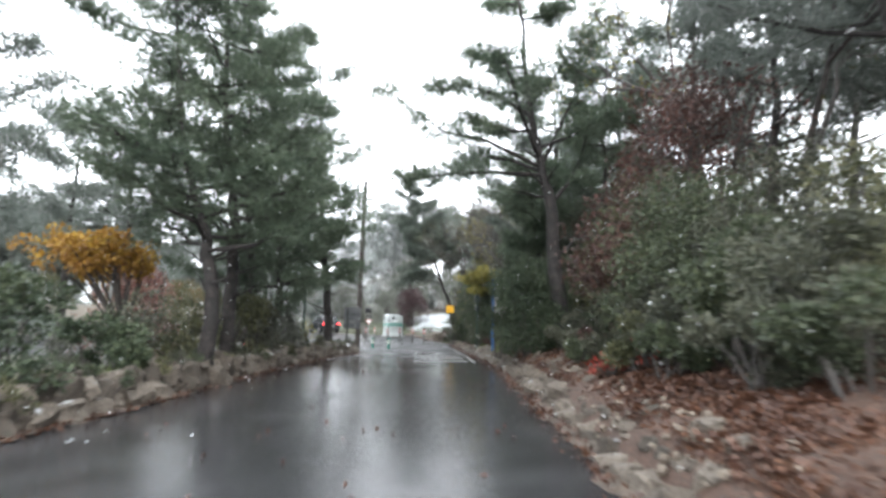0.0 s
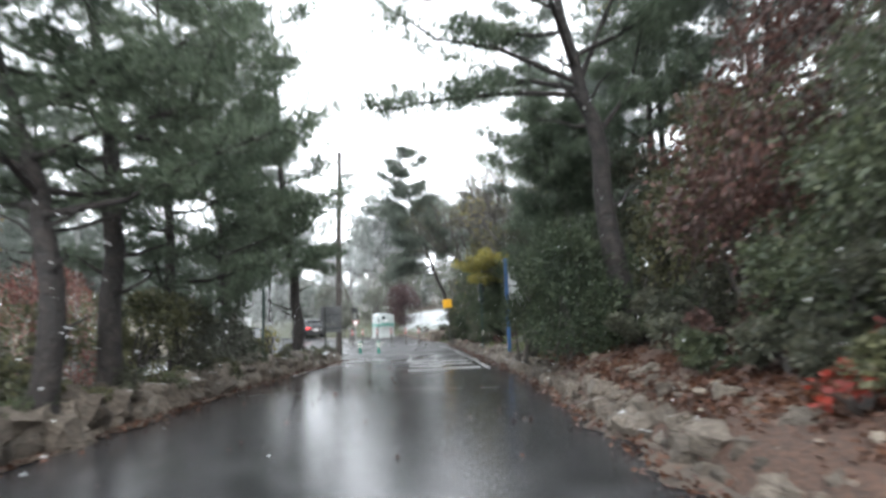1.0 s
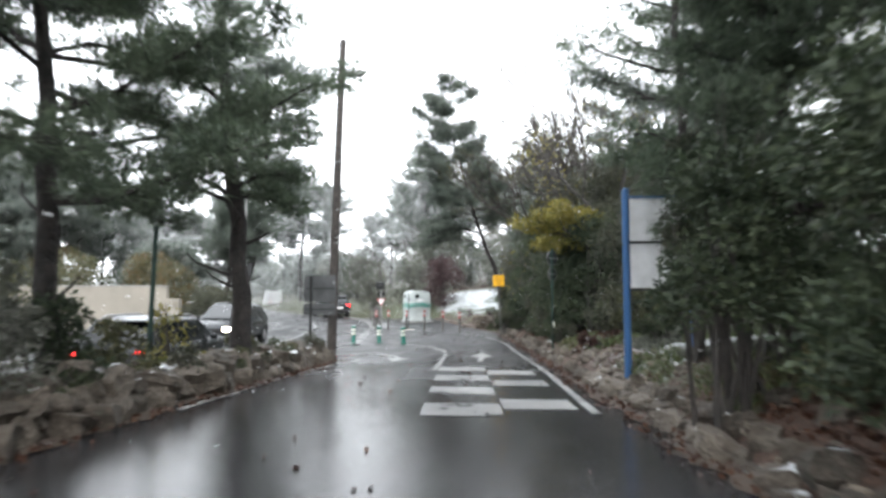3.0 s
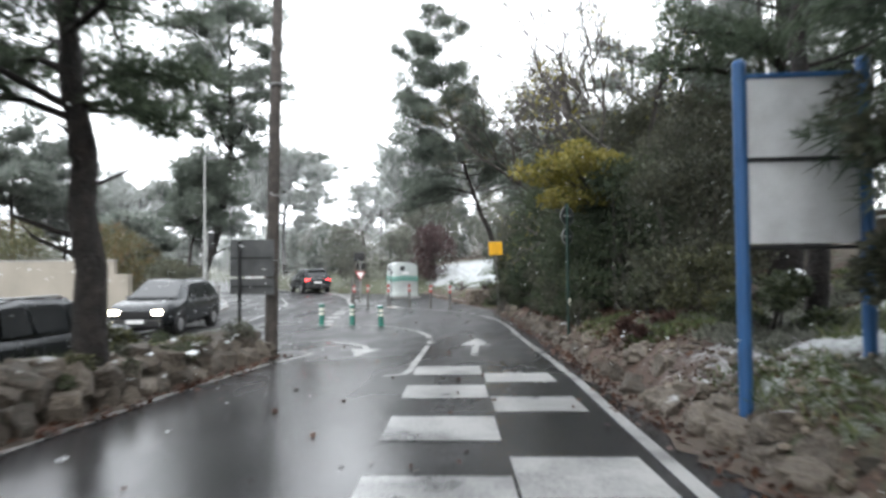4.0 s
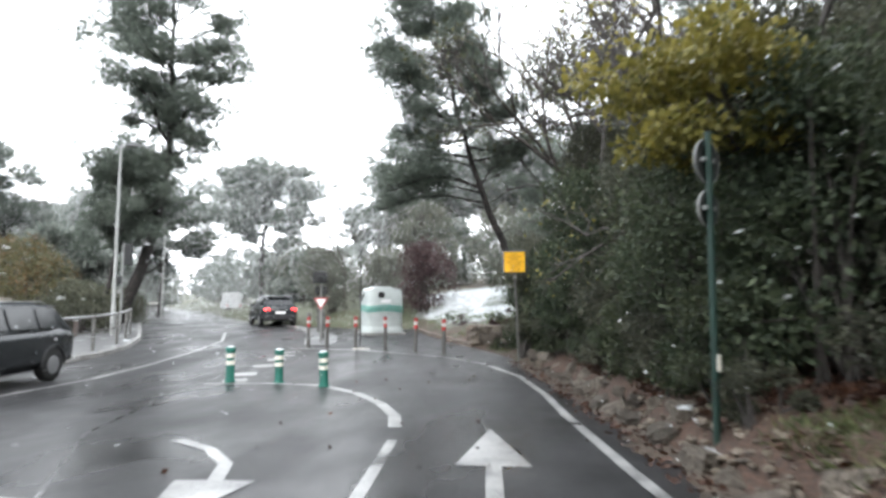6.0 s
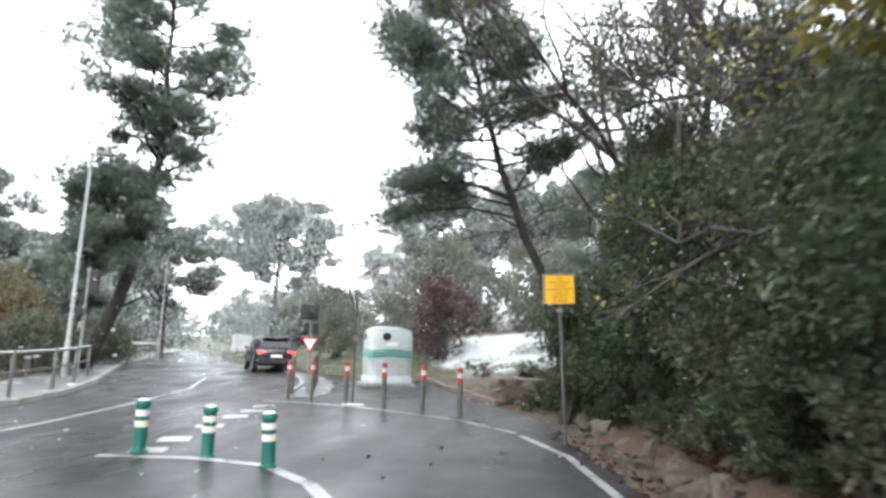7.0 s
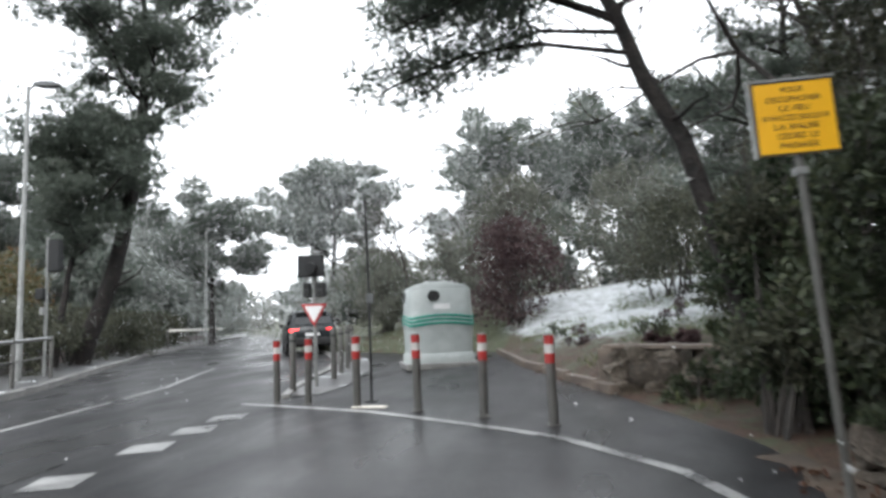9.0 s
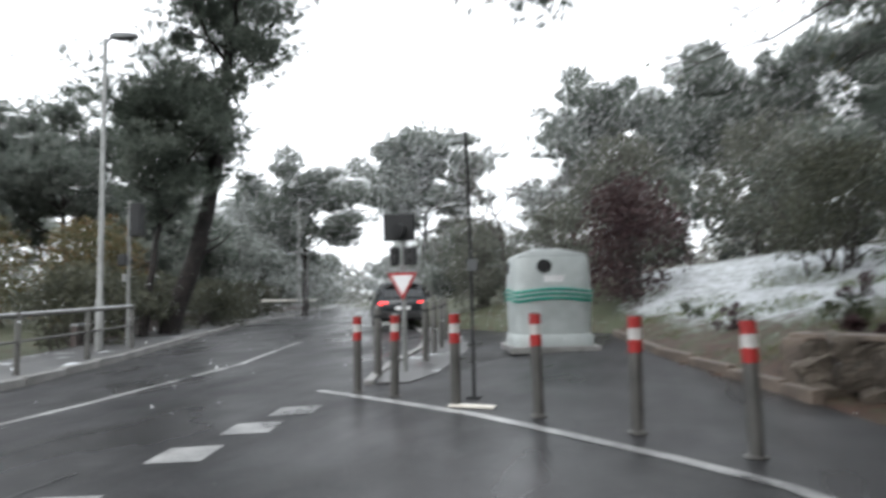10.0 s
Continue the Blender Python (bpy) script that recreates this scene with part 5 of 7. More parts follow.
def bottle_bank():
    """A moulded bottle bank: a slab-sided tank with bowed faces, a ridge lid and three arched stripes round its middle."""
    ob = thing("bottle_bank", spot(-4.39, 50.95, 0.0, 0, 0, 25) @ Matrix.Diagonal((1, 1, 0.91, 1)), "pale grey bottle bank with three green stripes", "recycling bin")

    def girth(w, d, z, bow=0.05, arch=0.0, cut=0.09, steps=8):
        """Once round the tank: four bowed faces with blunt corners; arch lifts the middle of each face."""
        pts = []
        for turn, (a, b) in enumerate(((w, d), (d, w), (w, d), (d, w))):
            for k in range(steps + 1):
                u = -1 + 2 * k / steps
                x, y = u * (a / 2 - cut), -b / 2 - bow * (1 - u * u)
                for _ in range(turn):
                    x, y = -y, x
                pts.append((x, y, z + arch * (1 - u * u)))
        return pts

    part("body", Geo().loft([girth(1.34, 1.18, 0.16), girth(1.34, 1.18, 0.36), girth(1.38, 1.22, 0.95), girth(1.40, 1.24, 1.06), girth(1.40, 1.24, 1.20), girth(1.38, 1.21, 1.30), girth(1.34, 1.16, 1.84, 0.04), girth(1.32, 1.13, 1.88, 0.04)]), BANK_BODY, ob, smooth=True)
    roof = [(-0.655, 1.87), (-0.64, 1.93), (-0.30, 2.03), (0.12, 2.035), (0.60, 1.94), (0.655, 1.87)]
    part("lid", Geo().slab(roof, 1.13), BANK_BODY, ob, "pale ridged lid", bevel=0.025, smooth=True)
    part("skirt", Geo().loft([girth(1.42, 1.26, 0.13), girth(1.42, 1.26, 0.30), girth(1.35, 1.19, 0.36)]), BANK_BODY, ob, "pale moulded skirt", smooth=True)
    for z in (0.985, 1.075, 1.165):
        part("stripe", Geo().loft([girth(1.405, 1.245, z, 0.05, 0.06), girth(1.435, 1.275, z + 0.012, 0.05, 0.06), girth(1.435, 1.275, z + 0.040, 0.05, 0.06), girth(1.405, 1.245, z + 0.052, 0.05, 0.06)]), BANK_GREEN, ob, "raised green stripe")
    for x, y, turn in ((-0.17, -0.615, 0), (-0.70, 0.0, -90)):
        hole = part("opening", Geo().lathe([(0.125, -0.03), (0.125, 0.02), (0.095, 0.025)], 20, pose(x, y, 1.70, 86, 0, turn)), CAR_BLACK, ob, "round black bottle opening", smooth=True)
        part("rim", Geo().tube([Vector((math.cos(a) * 0.125, math.sin(a) * 0.125, 0.022)) for a in (2 * math.pi * k / 20 for k in range(21))], [0.013] * 21, 6, pose(x, y, 1.70, 86, 0, turn)), DARK_METAL, hole)
    part("notice", Geo().box((0.0, -0.645, 1.45), (0.36, 0.02, 0.13), None), SIGN_WHITE, ob, "faded white notice")
    for x in (-0.25, 0.3):
        part("lifting_eye", Geo().tube([Vector((x + 0.05 * math.cos(a), 0, 2.02 + 0.06 * math.sin(a))) for a in (math.pi * k / 8 for k in range(9))], [0.012] * 9, 6), GALV, ob, "steel lifting loop")
    part("plinth", Geo().box((0, 0, 0.06), (1.6, 1.36, 0.14)), KERB, ob, "concrete plinth", bevel=0.02)
    part("snow_cap", Geo().slab([(-0.60, 1.945), (-0.30, 2.032), (0.12, 2.037), (0.57, 1.948), (0.5, 1.972), (0.12, 2.055), (-0.3, 2.052), (-0.52, 1.985)], 0.98), SNOW, ob, "thin layer of wet snow", smooth=True)


bottle_bank()


def lettering(text, z, size, parent, wide):
    """A line of black capitals, each word a part of its own."""
    words, at = [], 0.0
    for word in text.split():
        cu = bpy.data.curves.new("lettering", "FONT")
        cu.body, cu.size, cu.extrude = word, size, 0.001
        tmp = bpy.data.objects.new("lettering", cu)
        me = bpy.data.meshes.new_from_object(tmp)
        bpy.data.objects.remove(tmp)
        me.materials.clear()
        me.materials.append(INK)
        words.append((me, at))
        at += max(v.co.x for v in me.vertices) + 0.35 * size
    k = wide / (at - 0.35 * size)
    for me, x in words:
        for v in me.vertices:
            v.co.x *= k
        ob = new("lettering", me)
        ob.parent = parent
        ob.matrix_basis = pose(x * k - wide / 2, -0.0135, z, 90)


def yellow_sign():
    x, y = 0.55, 41.98
    ob = thing("information_sign", pose(x, y, float(land_z(x, y)), 0, -1.8, 8), "square yellow notice with black lettering on a grey pole", "road sign")
    foot = 2.56 - float(land_z(x, y))
    part("pole", Geo().tube([(0.03, 0.03, -0.1), (0, 0.03, foot + 0.3)], [0.028, 0.028], 12), POST_GREY, ob, smooth=True)
    board = part("board", Geo().box((0, 0, 0), (0.60, 0.022, 0.58)), SIGN_YELLOW, ob, "yellow sheet with a dark edge", bevel=0.006, at=pose(0, 0, foot) @ Matrix.Scale(0.87, 4))
    for cx, cz, sx, sz in ((0, 0.283, 0.60, 0.014), (0, -0.283, 0.60, 0.014), (-0.293, 0, 0.014, 0.555), (0.293, 0, 0.014, 0.555)):
        part("border", Geo().box((cx, -0.0125, cz), (sx, 0.004, sz)), INK, board)
    part("rim", Geo().box((-0.312, 0.012, 0), (0.02, 0.045, 0.60)), GALV, board)
    part("rim", Geo().box((0, 0.012, 0.302), (0.64, 0.045, 0.02)), GALV, board)
    rows = (("POUR", 0.165), ("DECLENCHER", 0.40), ("LE FEU", 0.22), ("AVANCEZ JUSQU'A", 0.49), ("LA BALISE", 0.33), ("CEDEZ LE", 0.30), ("PASSAGE", 0.28))
    for i, (text, wide) in enumerate(rows):
        z = 0.195 - i * 0.072
        lettering(text, z, 0.062, board, wide)
    part("clamp", Geo().box((0.0, 0.03, foot - 0.36), (0.08, 0.07, 0.05)), GALV, ob, "bare metal clamp")


yellow_sign()


def round_signs():
    x, y = 2.09, 33.45
    z0 = float(land_z(x, y))
    ob = thing("round_signs", pose(x, y, z0, 0, 0, 42), "two round road signs seen from behind on a green pole", "road sign")
    part("pole", Geo().tube([(0, 0, -0.1), (0, 0, 3.33 - z0)], [0.034, 0.034], 12), DARK_GREEN, ob, smooth=True)
    for z, r in ((3.05, 0.22), (2.57, 0.18)):
        disc = part("sign_disc", Geo().lathe([(r, -0.012), (r, 0.012)], 32, pose(0.07, 0.06, z - z0, 90)), SIGN_DULL, ob, "dull grey back of a round sign")
        part("rim", Geo().tube([Vector((math.cos(a) * r + 0.07, 0.06, math.sin(a) * r + z - z0)) for a in (2 * math.pi * k / 28 for k in range(29))], [0.014] * 29, 6), GALV, disc)
        part("bracket", Geo().box((0.03, 0.03, z - z0), (0.2, 0.06, 0.04)), GALV, disc)
    part("label_plate", Geo().box((0.0, -0.045, 0.75), (0.07, 0.01, 0.16)), WHITE_BAND, ob, "small torn white sticker")


round_signs()


def notice_board():
    x0, x1, y = 2.47, 3.47, 24.5
    z0 = float(land_z(x0, y))
    ob = thing("notice_board", pose(x0, y, z0, 0, 0, 0), "back of a grey-white notice board on blue posts", "notice board")
    top = 3.58 - z0
    for x in (0, x1 - x0):
        low = float(land_z(x0 + x, y)) - z0 - 0.3
        leg = part("post", Geo().tube([(x, 0, low), (x, 0, top)], [0.055, 0.055], 14), BLUE, ob, "blue painted steel post", smooth=True)
        part("cap", Geo().lathe([(0.058, top), (0.058, top + 0.02), (0.03, top + 0.045)], 14, pose(x, 0, 0)), BLUE, leg, smooth=True)
    for za, zb in ((2.06, 2.75), (2.79, 3.46)):
        part("panel", Geo().box(((x1 - x0) / 2, 0.0, (za + zb) / 2 - z0), (x1 - x0 - 0.12, 0.03, zb - za)), BOARD, ob, "grey-white sheet", bevel=0.005)
    for z in (2.03, 2.77, 3.48):
        part("rail", Geo().box(((x1 - x0) / 2, -0.01, z - z0), (x1 - x0 - 0.06, 0.05, 0.035)), BLUE if z > 3 else DARK_METAL, ob, bevel=0.005)


notice_board()


def utility_pole():
    z0 = float(land_z(-3.95, 30.75))
    ob = thing("utility_pole", pose(-3.95, 30.75, z0), "leaning wooden pole with a street lantern near its top", "utility pole")
    part("pole", Geo().tube([(0, 0, -0.4), (0.04, 0.02, 2.5), (0.10, 0.06, 6.0), (0.17, 0.1, 8.95 - z0)], [0.13, 0.12, 0.105, 0.09], 14), POLEWOOD, ob, smooth=True)
    arm = part("bracket", Geo().tube([(0.15, 0.08, 7.85 - z0), (0.35, 0.02, 7.95 - z0)], [0.025, 0.025], 8), GALV, ob)
    part("lantern", Geo().loft([[(0.28 + s * 0.55, -0.02 + j * w, 7.93 - z0 + k * h + 0.03 * s) for j, k in ((-1, -0.6), (1, -0.6), (1, 0.3), (0.5, 1), (-0.5, 1), (-1, 0.3))] for s, w, h in ((0, 0.05, 0.05), (0.3, 0.11, 0.10), (0.8, 0.11, 0.10), (1, 0.04, 0.04))]), GALV, arm, "grey oval lantern", smooth=True)
    for z in (3.2, 5.4):
        part("band", Geo().lathe([(0.124, z), (0.124, z + 0.03)], 14, pose(0.05 + 0.012 * z, 0.03, 0)), GALV, ob)
    part("peg", Geo().tube([(0.17, 0.1, 8.7 - z0), (-0.1, 0.1, 8.95 - z0)], [0.02, 0.015], 6), GALV, ob)


utility_pole()


def dark_sign():
    z0 = float(land_z(-4.4, 30.35))
    ob = thing("direction_sign", pose(-4.4, 30.35, z0), "dark back of a two-panel road sign on a post", "road sign")
    part("post", Geo().tube([(0, 0, -0.2), (0, 0, 2.42 - z0)], [0.035, 0.035], 10), DARK_METAL, ob, smooth=True)
    for za, zb in ((1.74, 2.44), (1.40, 1.70)):
        p = part("panel", Geo().box((0.22, 0.06, (za + zb) / 2 - z0), (0.86, 0.025, zb - za)), SIGN_BACK, ob, "dark grey sign back", bevel=0.008)
        part("rail", Geo().box((0.22, 0.036, (za + zb) / 2 - z0), (0.80, 0.022, 0.03)), DARK_METAL, p)


dark_sign()
green = thing("green_pole", pose(*lz(-4.95, 23.9)), "slim dark green pole among the verge shrubs", "pole")
part("pole", Geo().tube([(0, 0, -0.1), (0.05, 0, 2.2)], [0.04, 0.036], 10), DARK_GREEN, green, smooth=True)
part("cap", Geo().lathe([(0.045, 2.2), (0.045, 2.23), (0.02, 2.25)], 10, pose(0.05, 0, 0)), DARK_GREEN, green)
white = thing("pale_pole", pose(*lz(-10.4, 20.0)), "slim pale pole across the main road", "pole")
part("pole", Geo().tube([(0, 0, -0.1), (0.02, 0, 4.2)], [0.05, 0.04], 10), GALV, white, smooth=True)
part("cap", Geo().lathe([(0.045, 4.2), (0.045, 4.22), (0.015, 4.24)], 10, pose(0.02, 0, 0)), GALV, white)


def street_lamp(x, y, turn):
    ob = thing("street_lamp", pose(*lz(x, y, 0.1), 0, 0, turn), "tall grey steel street lamp on the pavement", "street lamp", "street lamps along the main road")
    part("pole", Geo().tube([(0, 0, -0.1), (0, 0, 1.2), (0, 0, 1.25), (0, 0, 7.4)], [0.09, 0.085, 0.065, 0.045], 14), GALV, ob, smooth=True)
    arm = part("arm", Geo().tube([(0, 0, 7.3), (0.12, 0, 7.42), (0.3, 0, 7.46)], [0.03, 0.028, 0.026], 8), GALV, ob, smooth=True)
    part("lantern", Geo().loft([[(x, w * j, 7.46 + h * k) for j, k in ((-1, -0.5), (1, -0.5), (0.7, 0.6), (-0.7, 0.6))] for x, w, h in ((0.12, 0.06, 0.08), (0.3, 0.12, 0.12), (0.6, 0.12, 0.1), (0.74, 0.06, 0.05))]), SIGN_BACK, arm, "flat dark lantern")
    part("door", Geo().box((0.08, 0, 0.6), (0.02, 0.07, 0.35)), GALV, ob)
    return ob


lamp = street_lamp(-14.45, 49.5, 25)
for x, y in ((-25.2, 72), (-38, 93), (-50, 113), (-11.9, 26)):
    copy_thing(lamp, pose(*lz(x, y, 0.1), 0, 0, 25))


def pavement_signal():
    ob = thing("traffic_signal", pose(*lz(-14.85, 50.6, 0.1), 0, 0, 20), "slim pole with dark signal heads on the pavement", "traffic signal")
    part("pole", Geo().tube([(0, 0, -0.1), (0, 0, 3.7)], [0.045, 0.04], 12), GALV, ob, smooth=True)
    for z, w, h, x in ((3.2, 0.28, 0.85, 0.2), (2.2, 0.22, 0.3, -0.12)):
        head = part("signal_head", Geo().box((x, -0.02, z), (w, 0.24, h)), DARK_METAL, ob, "dark signal head", bevel=0.03)
        for k in (-1, 0, 1) if h > 0.5 else (0,):
            part("visor", Geo().tube([(x, 0.1, z + k * 0.26), (x, 0.26, z + k * 0.26 - 0.01)], [0.1, 0.095], 12), DARK_METAL, head)
    part("push_box", Geo().box((-0.08, -0.03, 1.75), (0.1, 0.1, 0.2)), GALV, ob, bevel=0.01)


pavement_signal()


def railing():
    ob = tagged(thing("guard_rail", pose(0, 0, 0), "grey steel guard rail along the pavement edge", "railing"), group="")
    ys = list(np.arange(38.4, 50.5, 1.95))
    tops = []
    me = Geo().lathe([(0.045, -0.15), (0.045, 1.02), (0.03, 1.04)], 12).mesh("post", POST_GREY, smooth=True)
    for y in ys:
        x = float(main_left(y)) - 0.45
        z = float(road_z(x, y)) + 0.12
        part("post", me, POST_GREY, ob, at=pose(x, y, z))
        tops.append(Vector((x, y, z)))
    for h, r in ((0.98, 0.035), (0.55, 0.022)):
        part("rail", Geo().tube([p + Vector((0, 0, h)) for p in tops], [r] * len(tops), 8), POST_GREY, ob, smooth=True)
    part("snow_line", Geo().tube([p + Vector((0, 0, 1.012)) for p in tops], [0.016] * len(tops), 6), SNOW, ob, "line of wet snow", smooth=True)
    far = thing("guard_rail", pose(0, 0, 0), "pale guard rail farther along the bend", "railing")
    run = [Vector((float(main_left(y)) - 0.45, y, float(road_z(-20, y)) + 0.12)) for y in np.arange(66.0, 90.0, 3.0)]
    for p in run:
        part("post", me, POST_GREY, far, at=Matrix.Translation(p))
    part("rail", Geo().tube([p + Vector((0, 0, 0.95)) for p in run], [0.07] * len(run), 8), WHITE_BAND, far, smooth=True)


railing()

# ---- low wall behind the pavement ----
def pavement_wall():
    """A low rendered wall along the back of the pavement, its top white with snow."""
    body, top = Geo(), Geo()
    ys = np.arange(50.5, 97.0, 1.5)
    rings = [(float(main_left(y)) - 2.75, float(y), float(road_z(main_left(y), y))) for y in ys]
    body.loft([[(x + 0.1, y, z - 0.1), (x + 0.1, y, z + 0.62), (x - 0.1, y, z + 0.62), (x - 0.1, y, z - 0.1)] for x, y, z in rings])
    top.loft([[(x + 0.13, y, z + 0.62), (x + 0.12, y, z + 0.67), (x - 0.12, y, z + 0.67), (x - 0.13, y, z + 0.62)] for x, y, z in rings])
    structure("wall_pavement", body, OLD_RENDER, "low stained grey-pink wall behind the pavement")
    structure("wall_pavement_snow", top, SNOW, "line of wet snow on the low wall")


pavement_wall()

# ---- paved tongue behind the posts ----
tongue, edge_pts = Geo(), [(-6.0, 47.2, 0.45), (-6.35, 48.0, 0.85), (-6.85, 49.8, 0.95), (-7.35, 52, 0.9), (-8.75, 55.5, 0.8), (-11.0, 59.5, 0.5)]
tongue.loft([[(x, y, float(road_z(x, y)) - 0.1), (x, y, float(road_z(x, y)) + 0.035), (x + w, y + 0.3 * w, float(road_z(x + w, y)) + 0.02), (x + w, y + 0.3 * w, float(road_z(x + w, y)) - 0.1)] for x, y, w in edge_pts])
structure("pavement_tongue", tongue, PAVING, "pale wet paving behind the kerb with slush")

# ---- garden wall across the road ----
wall = structure("wall_garden", Geo().box((-28.2, 48.2, 0.95), (19.6, 0.3, 2.8)), RENDER_WALL, "smooth cream-rendered garden wall", 0.02)
structure("wall_garden_coping", Geo().box((-28.2, 48.2, 2.37), (19.7, 0.36, 0.05)), KERB, "thin pale coping with wet snow", 0.01)
structure("wall_garden_pillar", Geo().box((-17.95, 48.1, 0.6), (0.75, 0.4, 2.1)), RENDER_WALL, "low cream-rendered gate pillar", 0.02)
WALL_TURN = math.degrees(math.atan(-0.55))
structure("wall_bank", Geo().box((0, 0.10, 0), (4.6, 0.24, 0.85), pose(1.28, 46.36, 0.36, 0, 0, WALL_TURN)), CORE, "low weathered retaining wall under the slope", 0.04)
structure("wall_bank_coping", Geo().box((0, 0.04, 0), (4.7, 0.42, 0.06), pose(1.28, 46.36, 0.80, 0, 0, WALL_TURN)), BROWN_KERB, "thin stone coping with moss", 0.012)
structure("wall_bank_end", Geo().box((0, 0, 0), (0.26, 0.34, 0.80), pose(-0.74, 47.45, 0.38, 0, 0, WALL_TURN)), BROWN_KERB, "squared stone pier at the wall's end", 0.03)


# ---- garden wall up the wooded bank ----
low_wall = Geo()
for x, y in ((11.0, 27.0), (11.6, 32.0), (12.4, 37.0), (13.4, 42.0)):
    low_wall.box((x, y, float(land_z(x, y)) + 0.2), (0.28, 4.98, 0.9), None)
structure("wall_wood", low_wall, CORE, "low garden wall up among the trees", 0.02)
cap = Geo()
for x, y in ((11.0, 27.0), (11.6, 32.0), (12.4, 37.0), (13.4, 42.0)):
    cap.box((x, y, float(land_z(x, y)) + 0.68), (0.34, 4.98, 0.06), None)
structure("wall_wood_snow", cap, SNOW, "line of wet snow along the low garden wall", 0.02)


# ---- a van far along the road ----
def van():
    ob = thing("van", pose(-30.8, 97, float(road_z(-30.6, 95)), 0, 0, 33) @ Matrix.Scale(0.82, 4), "white box van far along the wet road", "van")
    part("box", Geo().box((0, -0.6, 1.6), (2.1, 3.8, 2.3)), BOARD, ob, bevel=0.05)
    part("cab", Geo().loft([[(-1, y, 0.45), (1, y, 0.45), (0.9, y, h), (-0.9, y, h)] for y, h in ((1.3, 2.2), (2.0, 2.0), (2.7, 1.2), (2.9, 0.9))]), SIGN_WHITE, ob, bevel=0.04)
    for s in (-1, 1):
        part("tail_lamp", Geo().box((s * 0.9, -2.52, 0.9), (0.14, 0.05, 0.3)), SIGN_RED, ob)
        for y in (-1.7, 1.9):
            part("wheel", Geo().lathe([(0.2, -0.1), (0.36, -0.1), (0.36, 0.1), (0.2, 0.1)], 18, pose(s * 0.9, y, 0.36, 0, 90)), TYRE, ob)
    part("rear_bumper", Geo().box((0, -2.54, 0.5), (2.0, 0.12, 0.2)), CAR_BLACK, ob)


van()


